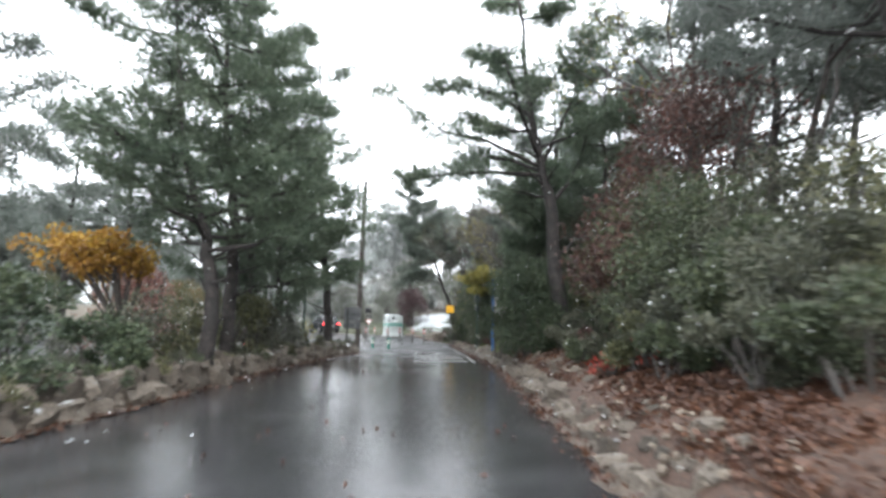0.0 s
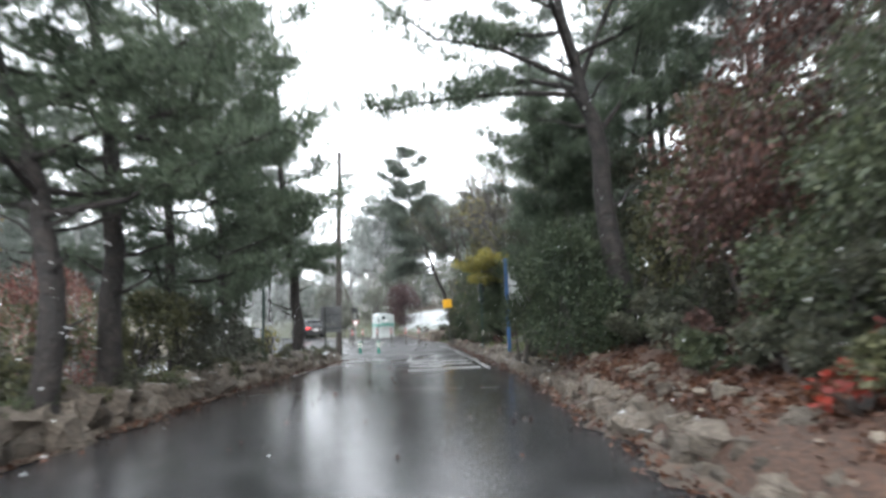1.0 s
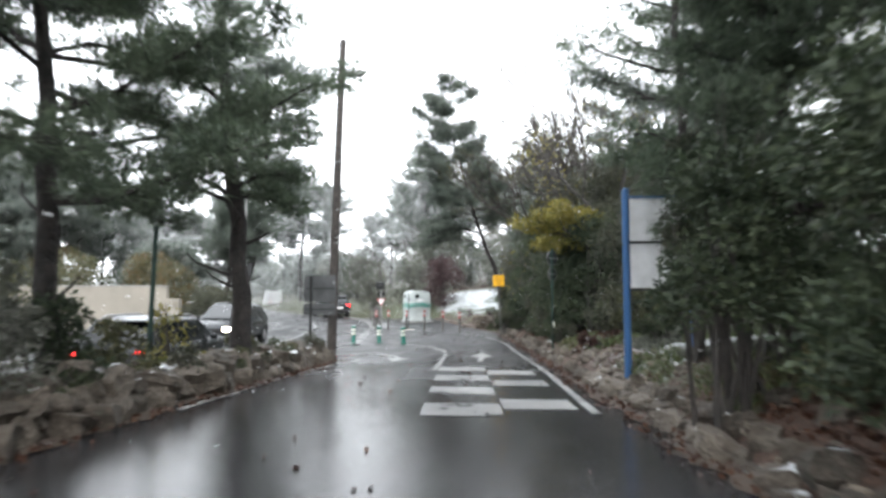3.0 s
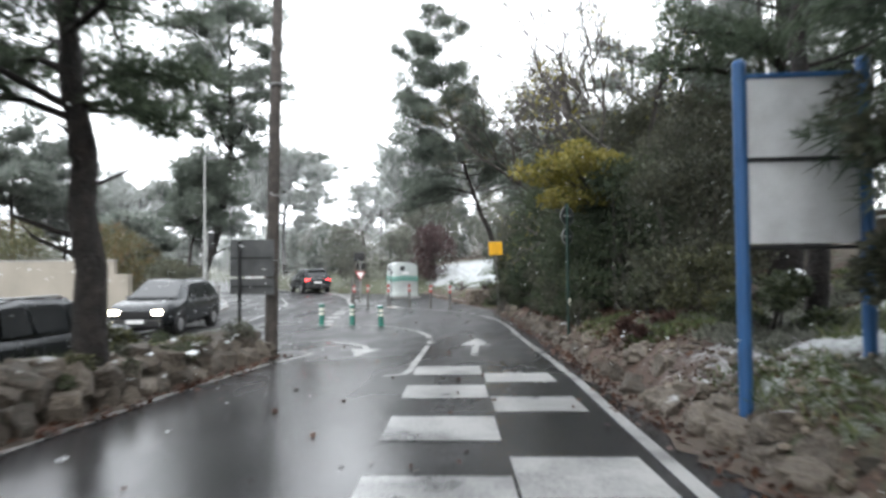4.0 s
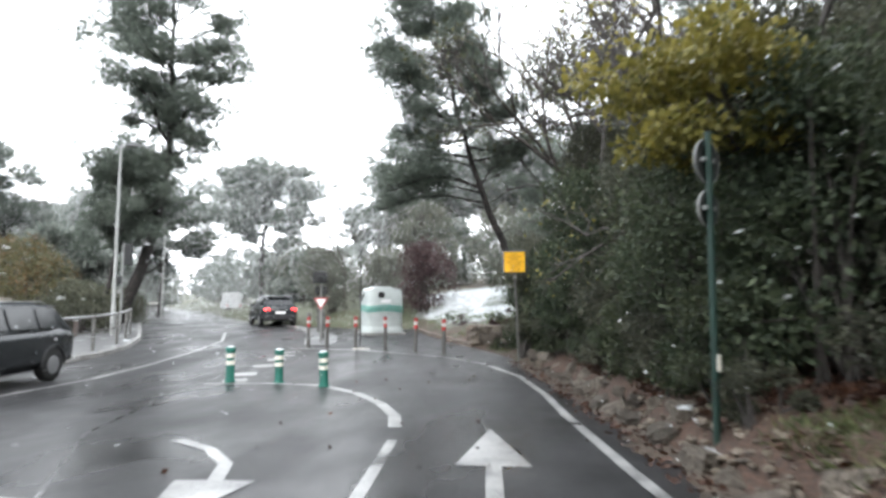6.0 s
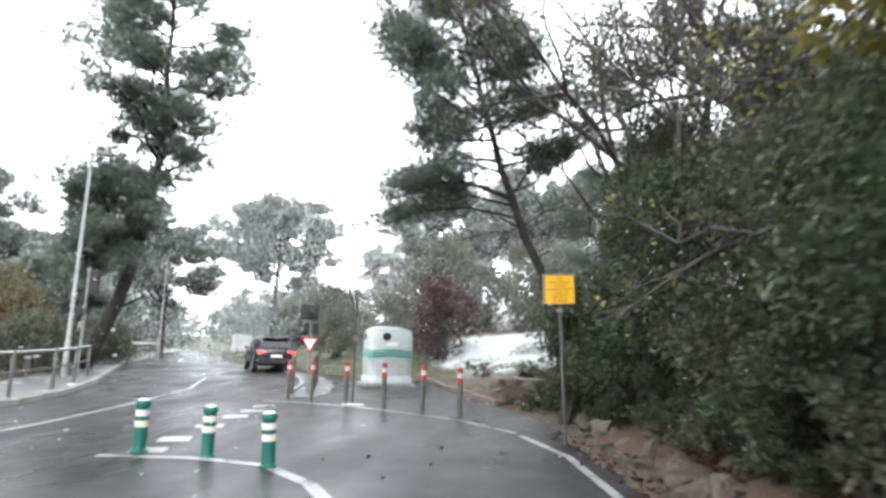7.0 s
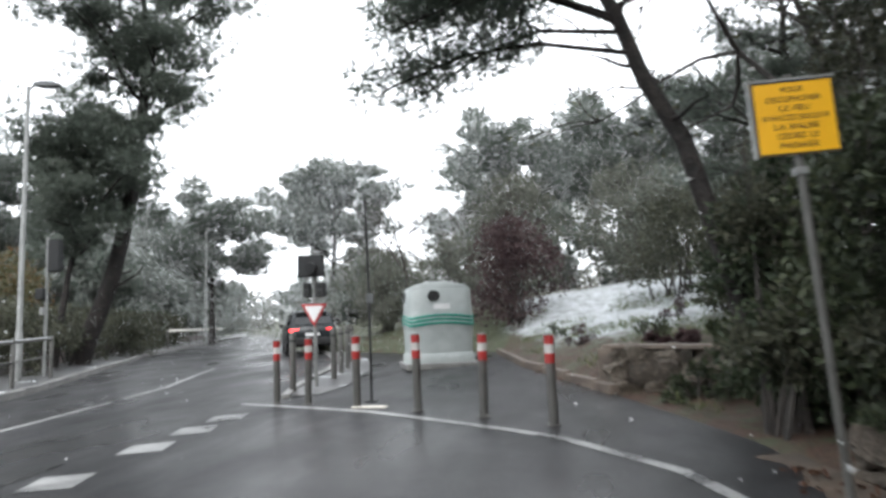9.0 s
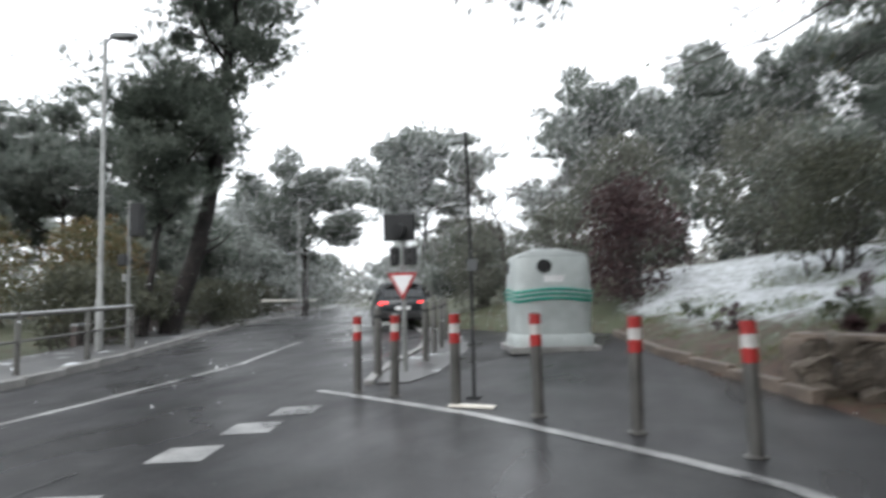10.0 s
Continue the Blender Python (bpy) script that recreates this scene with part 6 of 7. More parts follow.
# ---- cars ----
def car(m, label, lights):
    """An estate-type car, nose towards +y; lights: whether tail lamps or headlamps are seen lit."""
    ob = thing("car", m, label, "car")
    hw = 0.93

    def section(y, low, high, w, tuck=0.12):
        return [(-w + tuck, y, low), (w - tuck, y, low), (w, y, low + 0.16), (w, y, high - 0.16), (w - 0.09, y, high), (-w + 0.09, y, high), (-w, y, high - 0.16), (-w, y, low + 0.16)]

    part("body", Geo().loft([section(-2.28, 0.45, 0.90, hw - 0.16), section(-2.2, 0.35, 1.06, hw - 0.05), section(-1.7, 0.27, 1.09, hw), section(0.9, 0.26, 1.07, hw), section(1.35, 0.27, 1.04, hw), section(1.85, 0.29, 0.97, hw - 0.03), section(2.12, 0.32, 0.88, hw - 0.09), section(2.26, 0.40, 0.76, hw - 0.2)]), CAR_DARK, ob, bevel=0.03, smooth=True)

    def hoop(y, low, high, wl, wh):
        return [(-wl, y, low), (wl, y, low), (wh + 0.03, y, high - 0.08), (wh - 0.08, y, high), (-wh + 0.08, y, high), (-wh - 0.03, y, high - 0.08)]

    part("cabin", Geo().loft([hoop(-2.17, 1.03, 1.09, 0.84, 0.80), hoop(-1.8, 1.03, 1.54, 0.86, 0.66), hoop(-1.0, 1.03, 1.64, 0.88, 0.68), hoop(0.2, 1.03, 1.61, 0.88, 0.68), hoop(1.2, 1.0, 1.09, 0.86, 0.80)]), CAR_DARK, ob, bevel=0.02, smooth=True)
    part("rear_window", Geo().add([(-0.66, -2.165, 1.12), (0.66, -2.165, 1.12), (0.55, -1.85, 1.49), (-0.55, -1.85, 1.49)], [(0, 1, 2, 3)]).add([(-0.64, -2.08, 1.08), (0.64, -2.08, 1.08), (0.54, -1.75, 1.45), (-0.54, -1.75, 1.45)], [(3, 2, 1, 0)]), GLASS_DARK, ob, "dark rear window")
    part("windscreen", Geo().add([(0.70, 1.17, 1.125), (-0.70, 1.17, 1.125), (-0.58, 0.30, 1.575), (0.58, 0.30, 1.575)], [(0, 1, 2, 3)]).add([(0.70, 1.12, 1.08), (-0.70, 1.12, 1.08), (-0.58, 0.25, 1.53), (0.58, 0.25, 1.53)], [(3, 2, 1, 0)]), GLASS_DARK, ob, "dark windscreen")
    for s in (-1, 1):
        for ya, yb, ta, tb in ((-1.62, -1.0, -1.5, -1.0), (-0.92, -0.12, -0.92, -0.12), (-0.04, 0.66, -0.04, 0.2)):
            part("side_window", Geo().add([(s * 0.892, ya, 1.11), (s * 0.892, yb, 1.11), (s * 0.742, tb, 1.51), (s * 0.742, ta, 1.51)], [(0, 1, 2, 3)]).add([(s * 0.83, ya, 1.08), (s * 0.83, yb, 1.08), (s * 0.68, tb, 1.49), (s * 0.68, ta, 1.49)], [(3, 2, 1, 0)]), GLASS_DARK, ob, "dark side window")
        part("side_mirror", Geo().box((s * 0.99, 0.55, 1.08), (0.18, 0.1, 0.13)), CAR_DARK, ob, bevel=0.03)
        part("roof_rail", Geo().tube([(s * 0.6, -1.6, 1.58), (s * 0.6, -1.4, 1.645), (s * 0.6, 0.0, 1.645), (s * 0.6, 0.15, 1.6)], [0.018] * 4, 6), RIM, ob)
        part("tail_lamp", Geo().box((s * 0.66, -2.24, 0.90), (0.32, 0.07, 0.10)), TAIL, ob, "lit red tail lamp", bevel=0.02)
        part("headlamp", Geo().box((s * 0.60, 2.215, 0.74), (0.26, 0.12, 0.11)), HEAD if lights == "front" else GLASS_DARK, ob, "lit headlamp" if lights == "front" else "", bevel=0.02)
        for y in (-1.42, 1.38):
            w = part("wheel", Geo().lathe([(0.2, -0.1), (0.31, -0.11), (0.355, -0.08), (0.355, 0.08), (0.33, 0.11), (0.22, 0.1)], 26, pose(s * 0.83, y, 0.355, 0, 90)), TYRE, ob, "black tyre", smooth=True)
            part("rim", Geo().lathe([(0.2, -0.02), (0.19, 0.03), (0.06, 0.045)], 20, pose(s * 0.91, y, 0.335, 0, 90 * s)), RIM, w)
            part("arch", Geo().tube([Vector((s * 0.925, y + 0.39 * math.cos(a), 0.335 + 0.39 * math.sin(a))) for a in (math.pi * k / 12 for k in range(13))], [0.03] * 13, 6), CAR_BLACK, ob)
    part("bumper", Geo().box((0, -2.24, 0.50), (1.62, 0.14, 0.26)), CAR_BLACK, ob, "dark rear bumper", bevel=0.04)
    part("bumper", Geo().box((0, 2.2, 0.42), (1.5, 0.16, 0.24)), CAR_BLACK, ob, "dark front bumper", bevel=0.04)
    part("grille", Geo().box((0, 2.24, 0.68), (0.8, 0.08, 0.2)), CAR_BLACK, ob, bevel=0.01)
    part("number_plate", Geo().box((0, -2.29, 0.74), (0.5, 0.02, 0.11)), SIGN_WHITE, ob, "plain pale plate")
    part("number_plate", Geo().box((0, 2.29, 0.48), (0.5, 0.02, 0.11)), SIGN_WHITE, ob, "plain pale plate")
    part("spoiler", Geo().box((0, -1.86, 1.55), (1.16, 0.22, 0.03)), CAR_DARK, ob, bevel=0.01)
    return ob


car(spot(-12.2, 60.2, 0, 0, 0, 31), "dark grey estate car with lit tail lamps on the wet road", "rear")
car(spot(-10.0, 38.0, 0, 0, 0, 186), "dark car with lit headlamps on the wet road", "front")
car(spot(-7.5, 28.8, 0, 0, 0, 4), "black estate car with lit tail lamps passing the stone verge", "rear")


# ---- stones ----
def stone_meshes(count):
    out = []
    for k in range(count):
        bm = bmesh.new()
        bmesh.ops.create_cube(bm, size=1.0)
        bmesh.ops.subdivide_edges(bm, edges=bm.edges, cuts=2, use_grid_fill=True)
        for v in bm.verts:
            p = v.co.copy()
            n = noise.noise_vector(p * 1.6 + Vector((k * 7.3, k * 3.1, 0)))
            v.co = p.lerp(p.normalized() * 0.62, 0.38) + n * 0.26 + noise.noise_vector(p * 4.5 + Vector((k, 0, 9))) * 0.10
        bmesh.ops.triangulate(bm, faces=bm.faces)
        for f in bm.faces:
            f.smooth = True
        me = bpy.data.meshes.new("stone")
        bm.to_mesh(me)
        bm.free()
        me.set_sharp_from_angle(angle=radians(32))
        me.materials.append(STONE)
        out.append(me)
    return out


STONES = stone_meshes(9)


def boulder(x, y, size, seed, label, cap=False):
    """A rounded field stone half sunk in the bank, with a rim of wet snow on some."""
    z = float(land_z(x, y))
    ob = thing("boulder", pose(x, y, z), label, "boulder")
    for name, mat, grow in (("stone", STONE, 0.0), ("snow_cap", SNOW, 0.012)):
        if grow and not cap:
            continue
        bm = bmesh.new()
        bmesh.ops.create_icosphere(bm, subdivisions=4, radius=0.5)
        for v in bm.verts:
            p = v.co.normalized()
            v.co = p * (0.5 + 0.22 * noise.noise(p * 1.6 + Vector((seed, 0, 0))) + 0.10 * noise.noise(p * 4 + Vector((0, seed, 0))) + 0.04 * noise.noise(p * 11 + Vector((0, seed, 0))))
            v.co = Vector((v.co.x * size[0], v.co.y * size[1], v.co.z * size[2] + 0.02 * size[2])) + p * grow
        if grow:
            gone = [f for f in bm.faces if f.normal.z < 0.90 or f.calc_center_median().z < 0.3 * size[2]]
            bmesh.ops.delete(bm, geom=gone, context="FACES")
            skin = bmesh.ops.extrude_face_region(bm, geom=bm.faces[:])
            for v in (g for g in skin["geom"] if isinstance(g, bmesh.types.BMVert)):
                v.co.z -= 0.016
        me = bpy.data.meshes.new(name)
        bm.to_mesh(me)
        bm.free()
        me.shade_smooth()
        me.materials.append(mat)
        part(name, me, None, ob)
    return ob


boulder(5.05, 29.2, (1.3, 0.9, 0.85), 3, "large dark boulder with a rim of snow on the bank", True)
boulder(4.3, 30.4, (0.6, 0.5, 0.4), 8, "grey boulder on the litter bank")
boulder(2.4, 27.9, (0.42, 0.4, 0.34), 11, "dark brown boulder at the road edge")


def small_stones(seed, n):
    """Small broken stones lying about the bank, past counting."""
    rng = np.random.default_rng(seed)
    t = (1 + 5 ** 0.5) / 2
    ico = unit(np.array([(-1, t, 0), (1, t, 0), (-1, -t, 0), (1, -t, 0), (0, -1, t), (0, 1, t), (0, -1, -t), (0, 1, -t), (t, 0, -1), (t, 0, 1), (-t, 0, -1), (-t, 0, 1)]))
    hull = np.array([(0, 11, 5), (0, 5, 1), (0, 1, 7), (0, 7, 10), (0, 10, 11), (1, 5, 9), (5, 11, 4), (11, 10, 2), (10, 7, 6), (7, 1, 8), (3, 9, 4), (3, 4, 2), (3, 2, 6), (3, 6, 8), (3, 8, 9), (4, 9, 5), (2, 4, 11), (6, 2, 10), (8, 6, 7), (9, 8, 1)])
    vs, fs = [], []
    for k in range(n):
        y = rng.uniform(4, 22) if k % 3 == 0 else rng.uniform(22, 36)
        x = float(drive_right(y)) + 0.05 + (rng.uniform(0, 1.0) ** 1.6) * (1.3 if 22 < y < 31 else 0.7)
        s = rng.uniform(0.018, 0.06) * np.array([1.2, 1.0, 0.7]) * rng.uniform(0.75, 1.3, 3)
        p = ico * s * rng.uniform(0.7, 1.25, (12, 1))
        a = rng.uniform(0, 6.28)
        p = p @ np.array([(math.cos(a), math.sin(a), 0), (-math.sin(a), math.cos(a), 0), (0, 0, 1)])
        fs.append(hull + 12 * k)
        vs.append(p + np.array([x, y, float(land_z(x, y)) + 0.03]))
    me = bpy.data.meshes.new("small_stones")
    me.from_pydata(np.concatenate(vs).tolist(), [], np.concatenate(fs).tolist())
    me.materials.append(GRAVEL)
    tagged(new("small_stones", me), "small broken stones scattered over the bank", "stones", kind="stuff")


small_stones(41, 800)


def lay_stones(name, label, rows, seed):
    """rows: (y from, y to, spacing, x of y, height above the tarmac, size)."""
    rng = np.random.default_rng(seed)
    holder = tagged(new(name), label, kind="structure")
    for y0, y1, gap, xs, up, size in rows:
        y = y0
        while y < y1:
            s = size * rng.uniform(0.55, 1.45)
            x = xs(y) + rng.normal() * 0.05
            z = float(road_z(np.clip(x, -3.9, 9), y)) + up + rng.normal() * 0.03
            at = pose(x, y, z, *(rng.normal(size=3) * 14)) @ pose(0, 0, 0, 0, 0, rng.uniform(0, 360)) @ Matrix.Diagonal((s * rng.uniform(0.9, 1.3), s * rng.uniform(0.8, 1.1), s * rng.uniform(0.65, 0.9), 1))
            part("stone", STONES[rng.integers(len(STONES))], None, holder, at=at)
            y += gap * s / size
    return holder


lay_stones("wall_left", "low wall of rough brown rubble along the verge", [
    (6.0, 30.9, 0.34, lambda y: DRIVE_LEFT - 0.12, 0.10, 0.38), (6.2, 30.7, 0.36, lambda y: DRIVE_LEFT - 0.22, 0.32, 0.34), (7, 30.2, 0.5, lambda y: DRIVE_LEFT - 0.46, 0.43, 0.28)], 5)
lay_stones("wall_right", "tumbled rubble edging of brown and pale stones half sunk in litter", [
    (2.5, 26.0, 0.36, lambda y: float(drive_right(y)) + 0.10, 0.05, 0.27), (4.3, 26.0, 0.42, lambda y: float(drive_right(y)) + 0.31, 0.24, 0.25), (5.0, 26, 0.6, lambda y: float(drive_right(y)) + 0.62, 0.47, 0.22),
    (26.3, 35.0, 0.62, lambda y: float(drive_right(y)) + 0.12, 0.05, 0.30), (26.8, 35.0, 1.0, lambda y: float(drive_right(y)) + 0.42, 0.30, 0.28),
    (35.2, 43.0, 0.40, lambda y: float(drive_right(y)) + 0.12, 0.06, 0.27), (35.4, 42.8, 0.5, lambda y: float(drive_right(y)) + 0.32, 0.26, 0.25), (36, 42.4, 0.8, lambda y: float(drive_right(y)) + 0.6, 0.48, 0.22)], 6)
bank = tagged(new("wall_bank_face"), "rough brown rubble facing of the low retaining wall", kind="structure")
pick = np.random.default_rng(63)
for z, size in ((0.16, 0.46), (0.46, 0.38), (0.68, 0.26)):
    for x in np.arange(-0.55, 3.2, size * 0.86):
        g = float(pick.uniform(0.85, 1.25)) * size
        part("stone", STONES[int(pick.integers(len(STONES)))], None, bank, at=pose(float(x + pick.normal() * 0.04), float(bank_wall(x)) - 0.06, z + float(pick.normal() * 0.02), *(pick.normal(size=3) * 12)) @ pose(0, 0, 0, 0, 0, float(pick.uniform(0, 360))) @ Matrix.Diagonal((g * 1.15, g * 0.9, g * 0.8, 1)))
core = Geo()
ys = np.linspace(2, 30.9, 30)
core.loft([[(DRIVE_LEFT - 0.12, y, float(road_z(-3.9, y)) - 0.15), (DRIVE_LEFT - 0.2, y, float(road_z(-3.9, y)) + 0.34), (DRIVE_LEFT - 0.5, y, float(road_z(-3.9, y)) + 0.38), (DRIVE_LEFT - 0.62, y, float(road_z(-3.9, y)) - 0.15)] for y in ys])
structure("wall_left_core", core, CORE, "earth packed between the verge stones")


def edge_dirt(name, edge, side, y0, y1, width, seed, label):
    """Washed-down soil and leaves along the foot of a bank, with a ragged edge."""
    rng = np.random.default_rng(seed)
    vs, ys = [], np.arange(y0, y1, 0.18)
    for y in ys:
        w = width * (0.55 + 0.5 * noise.noise(Vector((seed, y * 0.8, 0))) + 0.25 * rng.uniform(-1, 1))
        for f, up in ((-0.12, 0.05), (0.35, 0.03), (1.0, 0.004)):
            x = edge(y) + side * w * f
            vs.append((x, y, float(road_z(x, y)) + up + 0.004))
    fs = [(3 * k + i, 3 * k + i + 1, 3 * k + i + 4, 3 * k + i + 3) for k in range(len(ys) - 1) for i in (0, 1)]
    me = bpy.data.meshes.new(name)
    me.from_pydata(vs, [], fs)
    me.shade_smooth()
    me.materials.append(CORE)
    tagged(new(name, me), label, kind="structure")


edge_dirt("ground_edge_left", lambda y: DRIVE_LEFT, 1, 2, 31.0, 0.34, 3, "muddy soil washed along the verge wall")
edge_dirt("ground_edge_right", lambda y: float(drive_right(y)), -1, 2, 43.5, 0.42, 4, "muddy soil and litter washed along the bank")


def snow_clumps(spots, seed):
    """Small sodden heaps of snow lying on stones and soil."""
    rng = np.random.default_rng(seed)
    heaps = Geo()
    for x, y, z, s in spots:
        n, rings = 14, []
        for k, (r, h) in enumerate(((1.0, 0.0), (0.8, 0.55), (0.4, 0.85), (0.05, 0.95))):
            rings.append([(x + s * r * (1 + 0.3 * rng.uniform(-1, 1)) * math.cos(2 * math.pi * q / n), y + s * 1.3 * r * (1 + 0.3 * rng.uniform(-1, 1)) * math.sin(2 * math.pi * q / n), z + s * 0.45 * h + rng.normal() * 0.008) for q in range(n)])
        heaps.loft(rings)
    ob = new("snow_clumps", heaps.mesh("snow_clumps", SNOW, smooth=True))
    tagged(ob, "small sodden clumps of snow on stones and soil", "snow", kind="stuff")


place = np.random.default_rng(77)
spots = [(DRIVE_LEFT - 0.3 + place.normal() * 0.12, y, float(road_z(-3.9, y)) + 0.46 + place.normal() * 0.03, place.uniform(0.03, 0.085)) for y in place.uniform(22, 30.9, 30)]
spots += [(x, y, float(land_z(x, y)) + 0.01, place.uniform(0.03, 0.06)) for x, y in zip(place.uniform(2.2, 4.6, 16), place.uniform(22.5, 34, 16)) if x > drive_right(y) + 0.3]
snow_clumps(spots, 8)


# ---- falling snow ----
def snowfall(name, x0, x1, y0, y1, top, per_cubic_metre, size, seed, clear, label):
    """Wet flakes hanging in the air; clear: how far they stay from the way the camera takes."""
    rng = np.random.default_rng(seed)
    n = int((x1 - x0) * (y1 - y0) * top * per_cubic_metre)
    p = np.stack([rng.uniform(x0, x1, n), rng.uniform(y0, y1, n), rng.uniform(0.0, top, n)], 1)
    p[:, 2] += road_z(np.clip(p[:, 0], -9, 2), p[:, 1])
    lane = np.interp(p[:, 1], [0, 20, 38, 42], [1.1, 0.3, -1.0, -2.8])
    p = p[(np.abs(p[:, 0] - lane) > clear) & (p[:, 2] > land_z(p[:, 0], p[:, 1]) + 0.1)]
    tagged(new(name, raw_mesh(name, sprays(p, np.full((len(p), 3), 0.02), 1, size, size * 1.05, rng, 0.0), 3, FLAKES)), label, "snow", kind="stuff")


snowfall("falling_snow", -10, 8, 3, 52, 8.0, 1.2, 0.025, 501, 1.4, "wet white snowflakes falling over the drive")
snowfall("falling_snow", -24, 10, 50, 64, 10.0, 2.0, 0.025, 503, 0.0, "wet white snowflakes falling beyond the junction")
# Far flakes are enlarged and crowded to make the haze over the road.
snowfall("falling_snow", -58, 20, 64, 112, 13.0, 6.0, 0.058, 502, 0.0, "enlarged wet snowflakes standing in for haze over the far road")

# ---- loose growth and litter ----
def scatter(name, label, mat, n, x0, x1, y0, y1, length, width, seed, up=1.0, keep=None, lie=land_z):
    rng = np.random.default_rng(seed)
    x, y = rng.uniform(x0, x1, n), rng.uniform(y0, y1, n)
    if keep is not None:
        ok = keep(x, y)
        x, y = x[ok], y[ok]
    p = np.stack([x, y, lie(x, y) + 0.012], 1)
    way = unit(rng.normal(size=(len(x), 3)) * np.array([1, 1, 0.15]) + np.array([0, 0, up]))
    side = unit(np.cross(way, rng.normal(size=(len(x), 3))))
    ln, wd = length * rng.uniform(0.5, 1.4, (len(x), 1)), width * rng.uniform(0.7, 1.3, (len(x), 1))
    vs = np.stack([p, p + way * ln * 0.5 + side * wd / 2, p + way * ln, p + way * ln * 0.5 - side * wd / 2], 1).reshape(-1, 3)
    return tagged(new(name, raw_mesh(name, vs, 4, mat)), label, name.replace("_", " "), kind="stuff")


off_right = lambda x, y: (x > drive_right(y) + 0.3) & (np.random.default_rng(5).random(len(x)) > 0.93 * np.exp(-((x - 4.2) / 2.0) ** 2 - ((y - 25.5) / 3.4) ** 2) ** 0.5)
patchy = lambda x, y: (x > drive_right(y) + 0.3) & (np.sin(x * 2.1 + y * 0.9) + np.sin(y * 1.7 - x) > 0.1)
scatter("fallen_leaves", "brown fallen leaves on the bank", LITTER, 70000, 1.8, 8, 0, 44, 0.065, 0.042, 11, 0.12, off_right)
scatter("grass_tufts", "short winter grass on the bank", DRYGRASS, 70000, 1.8, 8, 19, 36, 0.13, 0.014, 12, 1.2, patchy)
glade_edge = lambda x, y: (x > drive_right(y) + 0.9) & (np.sin(x * 1.7 - y * 1.1) + np.sin(y * 2.3 + x) > -0.4)
scatter("low_plants", "low grey-green plants dusted with snow on the bank", HAZED_FROSTED, 34000, 2.6, 8, 22, 30.5, 0.12, 0.034, 18, 0.9, glade_edge)
scatter("bank_litter", "red-brown sodden leaves on the bank", LITTER, 110000, 1.6, 6, 3, 43, 0.075, 0.048, 19, 0.14, lambda x, y: (x > drive_right(y) + 0.35) & (x < drive_right(y) + 3.0) & ((y < 22) | (y > 28)))
scatter("slope_grass", "short grass poking through snow on the slope", DRYGRASS, 26000, -4, 8, 45, 58, 0.16, 0.014, 13, 1.2, patchy)
scatter("verge_leaves", "brown leaves and grass on the verge", LITTER, 7000, -5.4, -4.2, 6, 30.8, 0.09, 0.05, 14, 0.3)
scatter("verge_grass", "rough grass on the verge", DRYGRASS, 9000, -5.4, -4.2, 6, 30.8, 0.22, 0.014, 15, 1.4)
near_edge = lambda x, y: (np.abs(x - drive_right(y) + 0.15) < 0.3 * np.random.default_rng(2).random(len(x)) + 0.05) | ((np.abs(x - DRIVE_LEFT - 0.15) < 0.3 * np.random.default_rng(3).random(len(x)) + 0.05) & (y < 30.9))
scatter("gutter_leaves", "sodden brown leaves along the road edges", LITTER, 40000, -4.0, 2.8, 2, 43, 0.08, 0.05, 16, 0.1, near_edge, lambda x, y: road_z(x, y) + 0.03)
scatter("stray_leaves", "a few sodden leaves stuck to the wet asphalt", LITTER, 200, -3.9, 2.2, 3, 43, 0.07, 0.05, 17, 0.05, lambda x, y: x < drive_right(y) - 0.2, lambda x, y: road_z(x, y) + 0.002)
shrub(3.5, 9.9, 0.7, 0.45, 110, SCARLET, 190, "small plant with scarlet leaves among the litter", (0.09, 0.06))
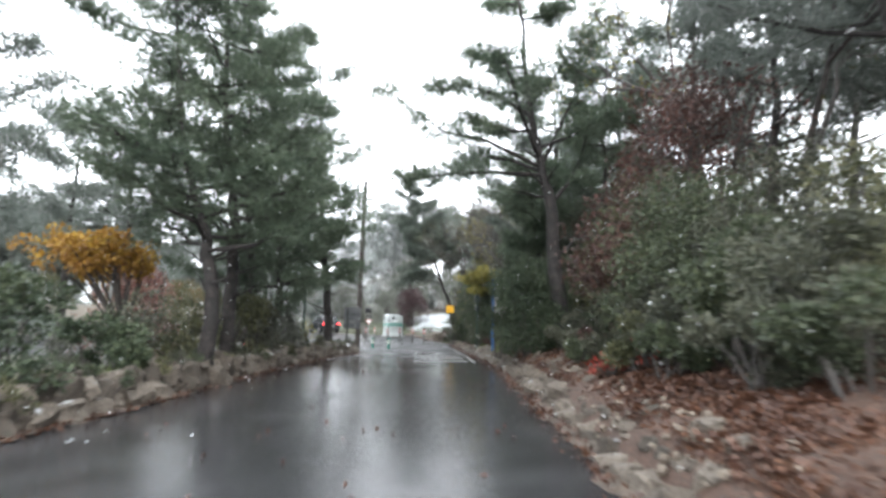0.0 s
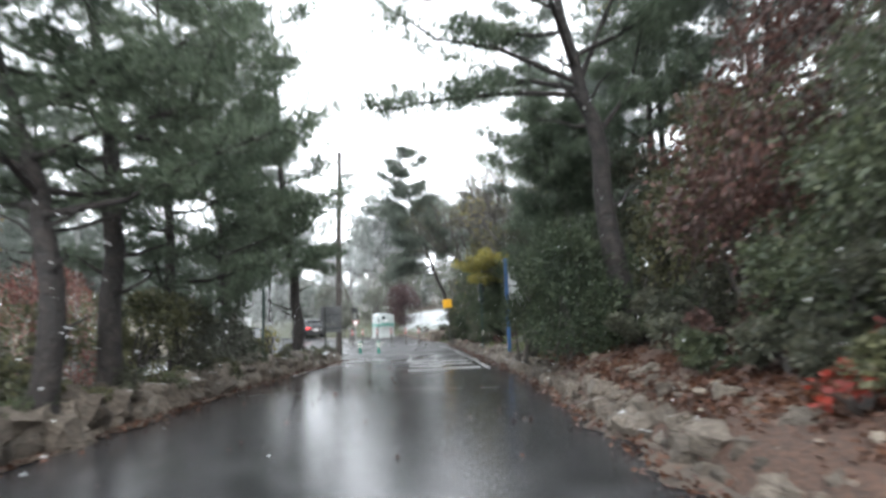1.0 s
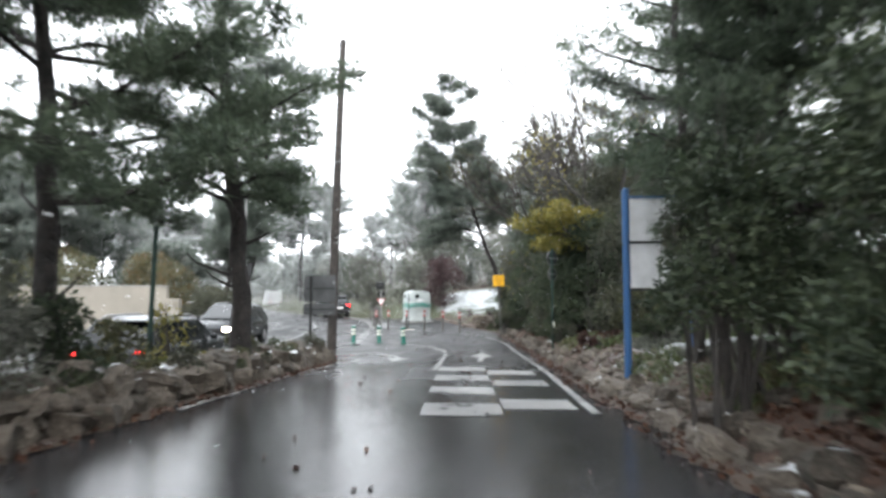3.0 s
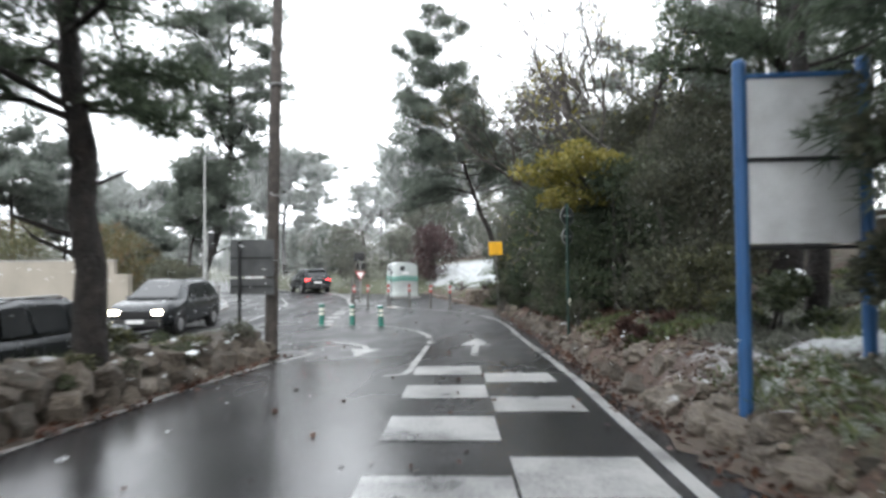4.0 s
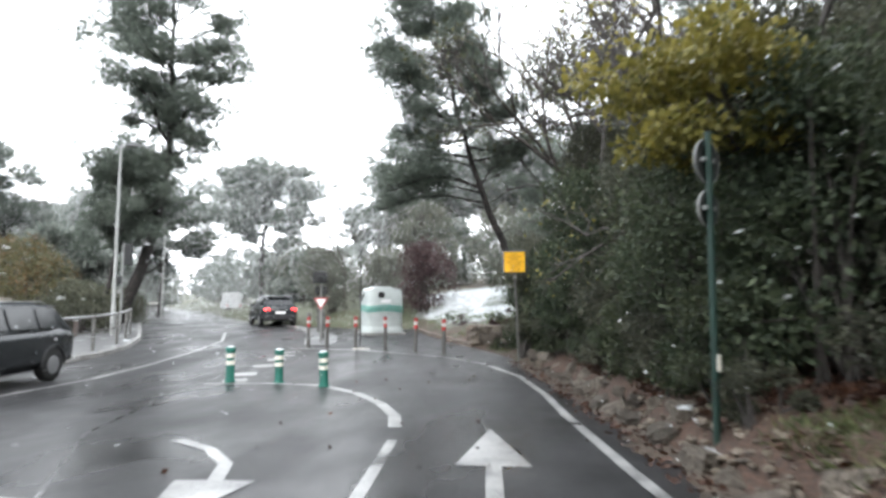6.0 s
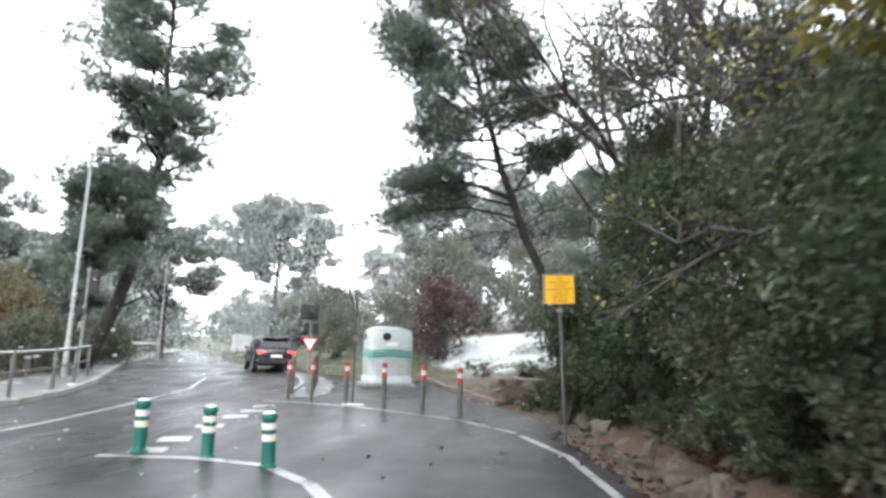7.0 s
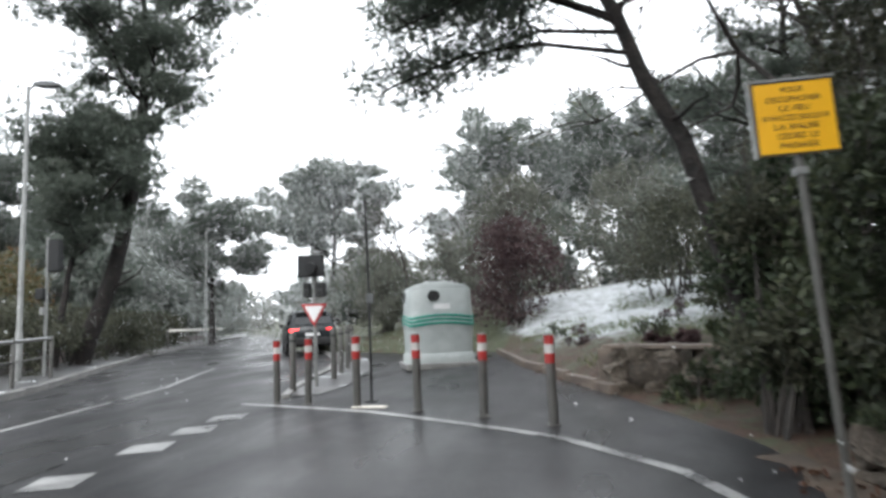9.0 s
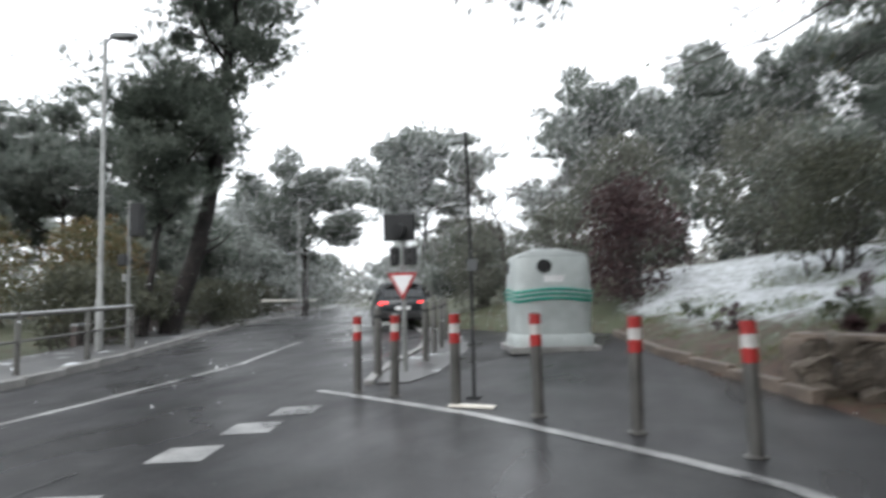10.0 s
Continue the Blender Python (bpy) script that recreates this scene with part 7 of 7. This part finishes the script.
shrub(4.1, 10.2, 0.6, 0.5, 90, SCARLET, 191, "small plant with scarlet leaves among the litter", (0.09, 0.06))
for i, (x, y, w, h, mat) in enumerate(((4.9, 8.8, 1.8, 1.1, BRAMBLE), (4.25, 13.2, 1.2, 0.8, RUSSET), (5.1, 11.8, 1.6, 1.3, DARKLEAF), (4.35, 15.2, 1.2, 0.9, BRAMBLE), (4.9, 17.6, 1.5, 1.2, DARKLEAF), (5.6, 7.0, 1.6, 1.0, RUSSET))):
    shrub(x, y, w, h, int(1500 * w), mat, 260 + i, "low straggling undergrowth on the litter bank", (0.075, 0.036))
for i, (x, y, w, h, mat) in enumerate(((4.1, 6.4, 1.3, 1.0, DARKLEAF), (4.6, 7.6, 1.6, 1.5, BRAMBLE), (4.0, 9.6, 1.2, 0.9, OLIVE), (4.4, 10.9, 1.4, 1.5, DARKLEAF), (3.7, 12.6, 0.9, 0.6, BRAMBLE), (4.2, 14.3, 1.3, 1.2, DARKLEAF), (5.2, 9.4, 2.0, 2.2, DARKLEAF), (5.4, 12.6, 2.0, 2.4, BRAMBLE), (3.9, 8.3, 1.0, 0.7, BRAMBLE), (4.0, 16.0, 1.2, 1.0, DARKLEAF), (4.3, 8.9, 1.1, 1.2, DARKLEAF), (4.5, 5.4, 1.4, 1.2, BRAMBLE), (5.0, 6.6, 1.8, 1.8, DARKLEAF), (4.6, 11.9, 1.5, 1.6, BRAMBLE), (3.95, 11.3, 1.0, 0.8, DARKLEAF), (4.9, 8.2, 1.6, 2.0, BRAMBLE))):
    shrub(x, y, w, h, int(2300 * w), mat, 320 + i, "dark wet undergrowth crowding the litter bank", (0.08, 0.038))
shrub(3.6, 19.9, 1.4, 1.1, 1800, OLIVE, 192, "straggling olive-green undergrowth on the bank", (0.09, 0.04))
shrub(3.0, 28.6, 1.9, 0.3, 1300, RUSSET, 193, "dry brown undergrowth on the litter bank", (0.09, 0.04))
shrub(3.9, 29.6, 1.6, 1.2, 2000, OLIVE, 194, "straggling undergrowth on the litter bank", (0.09, 0.04))
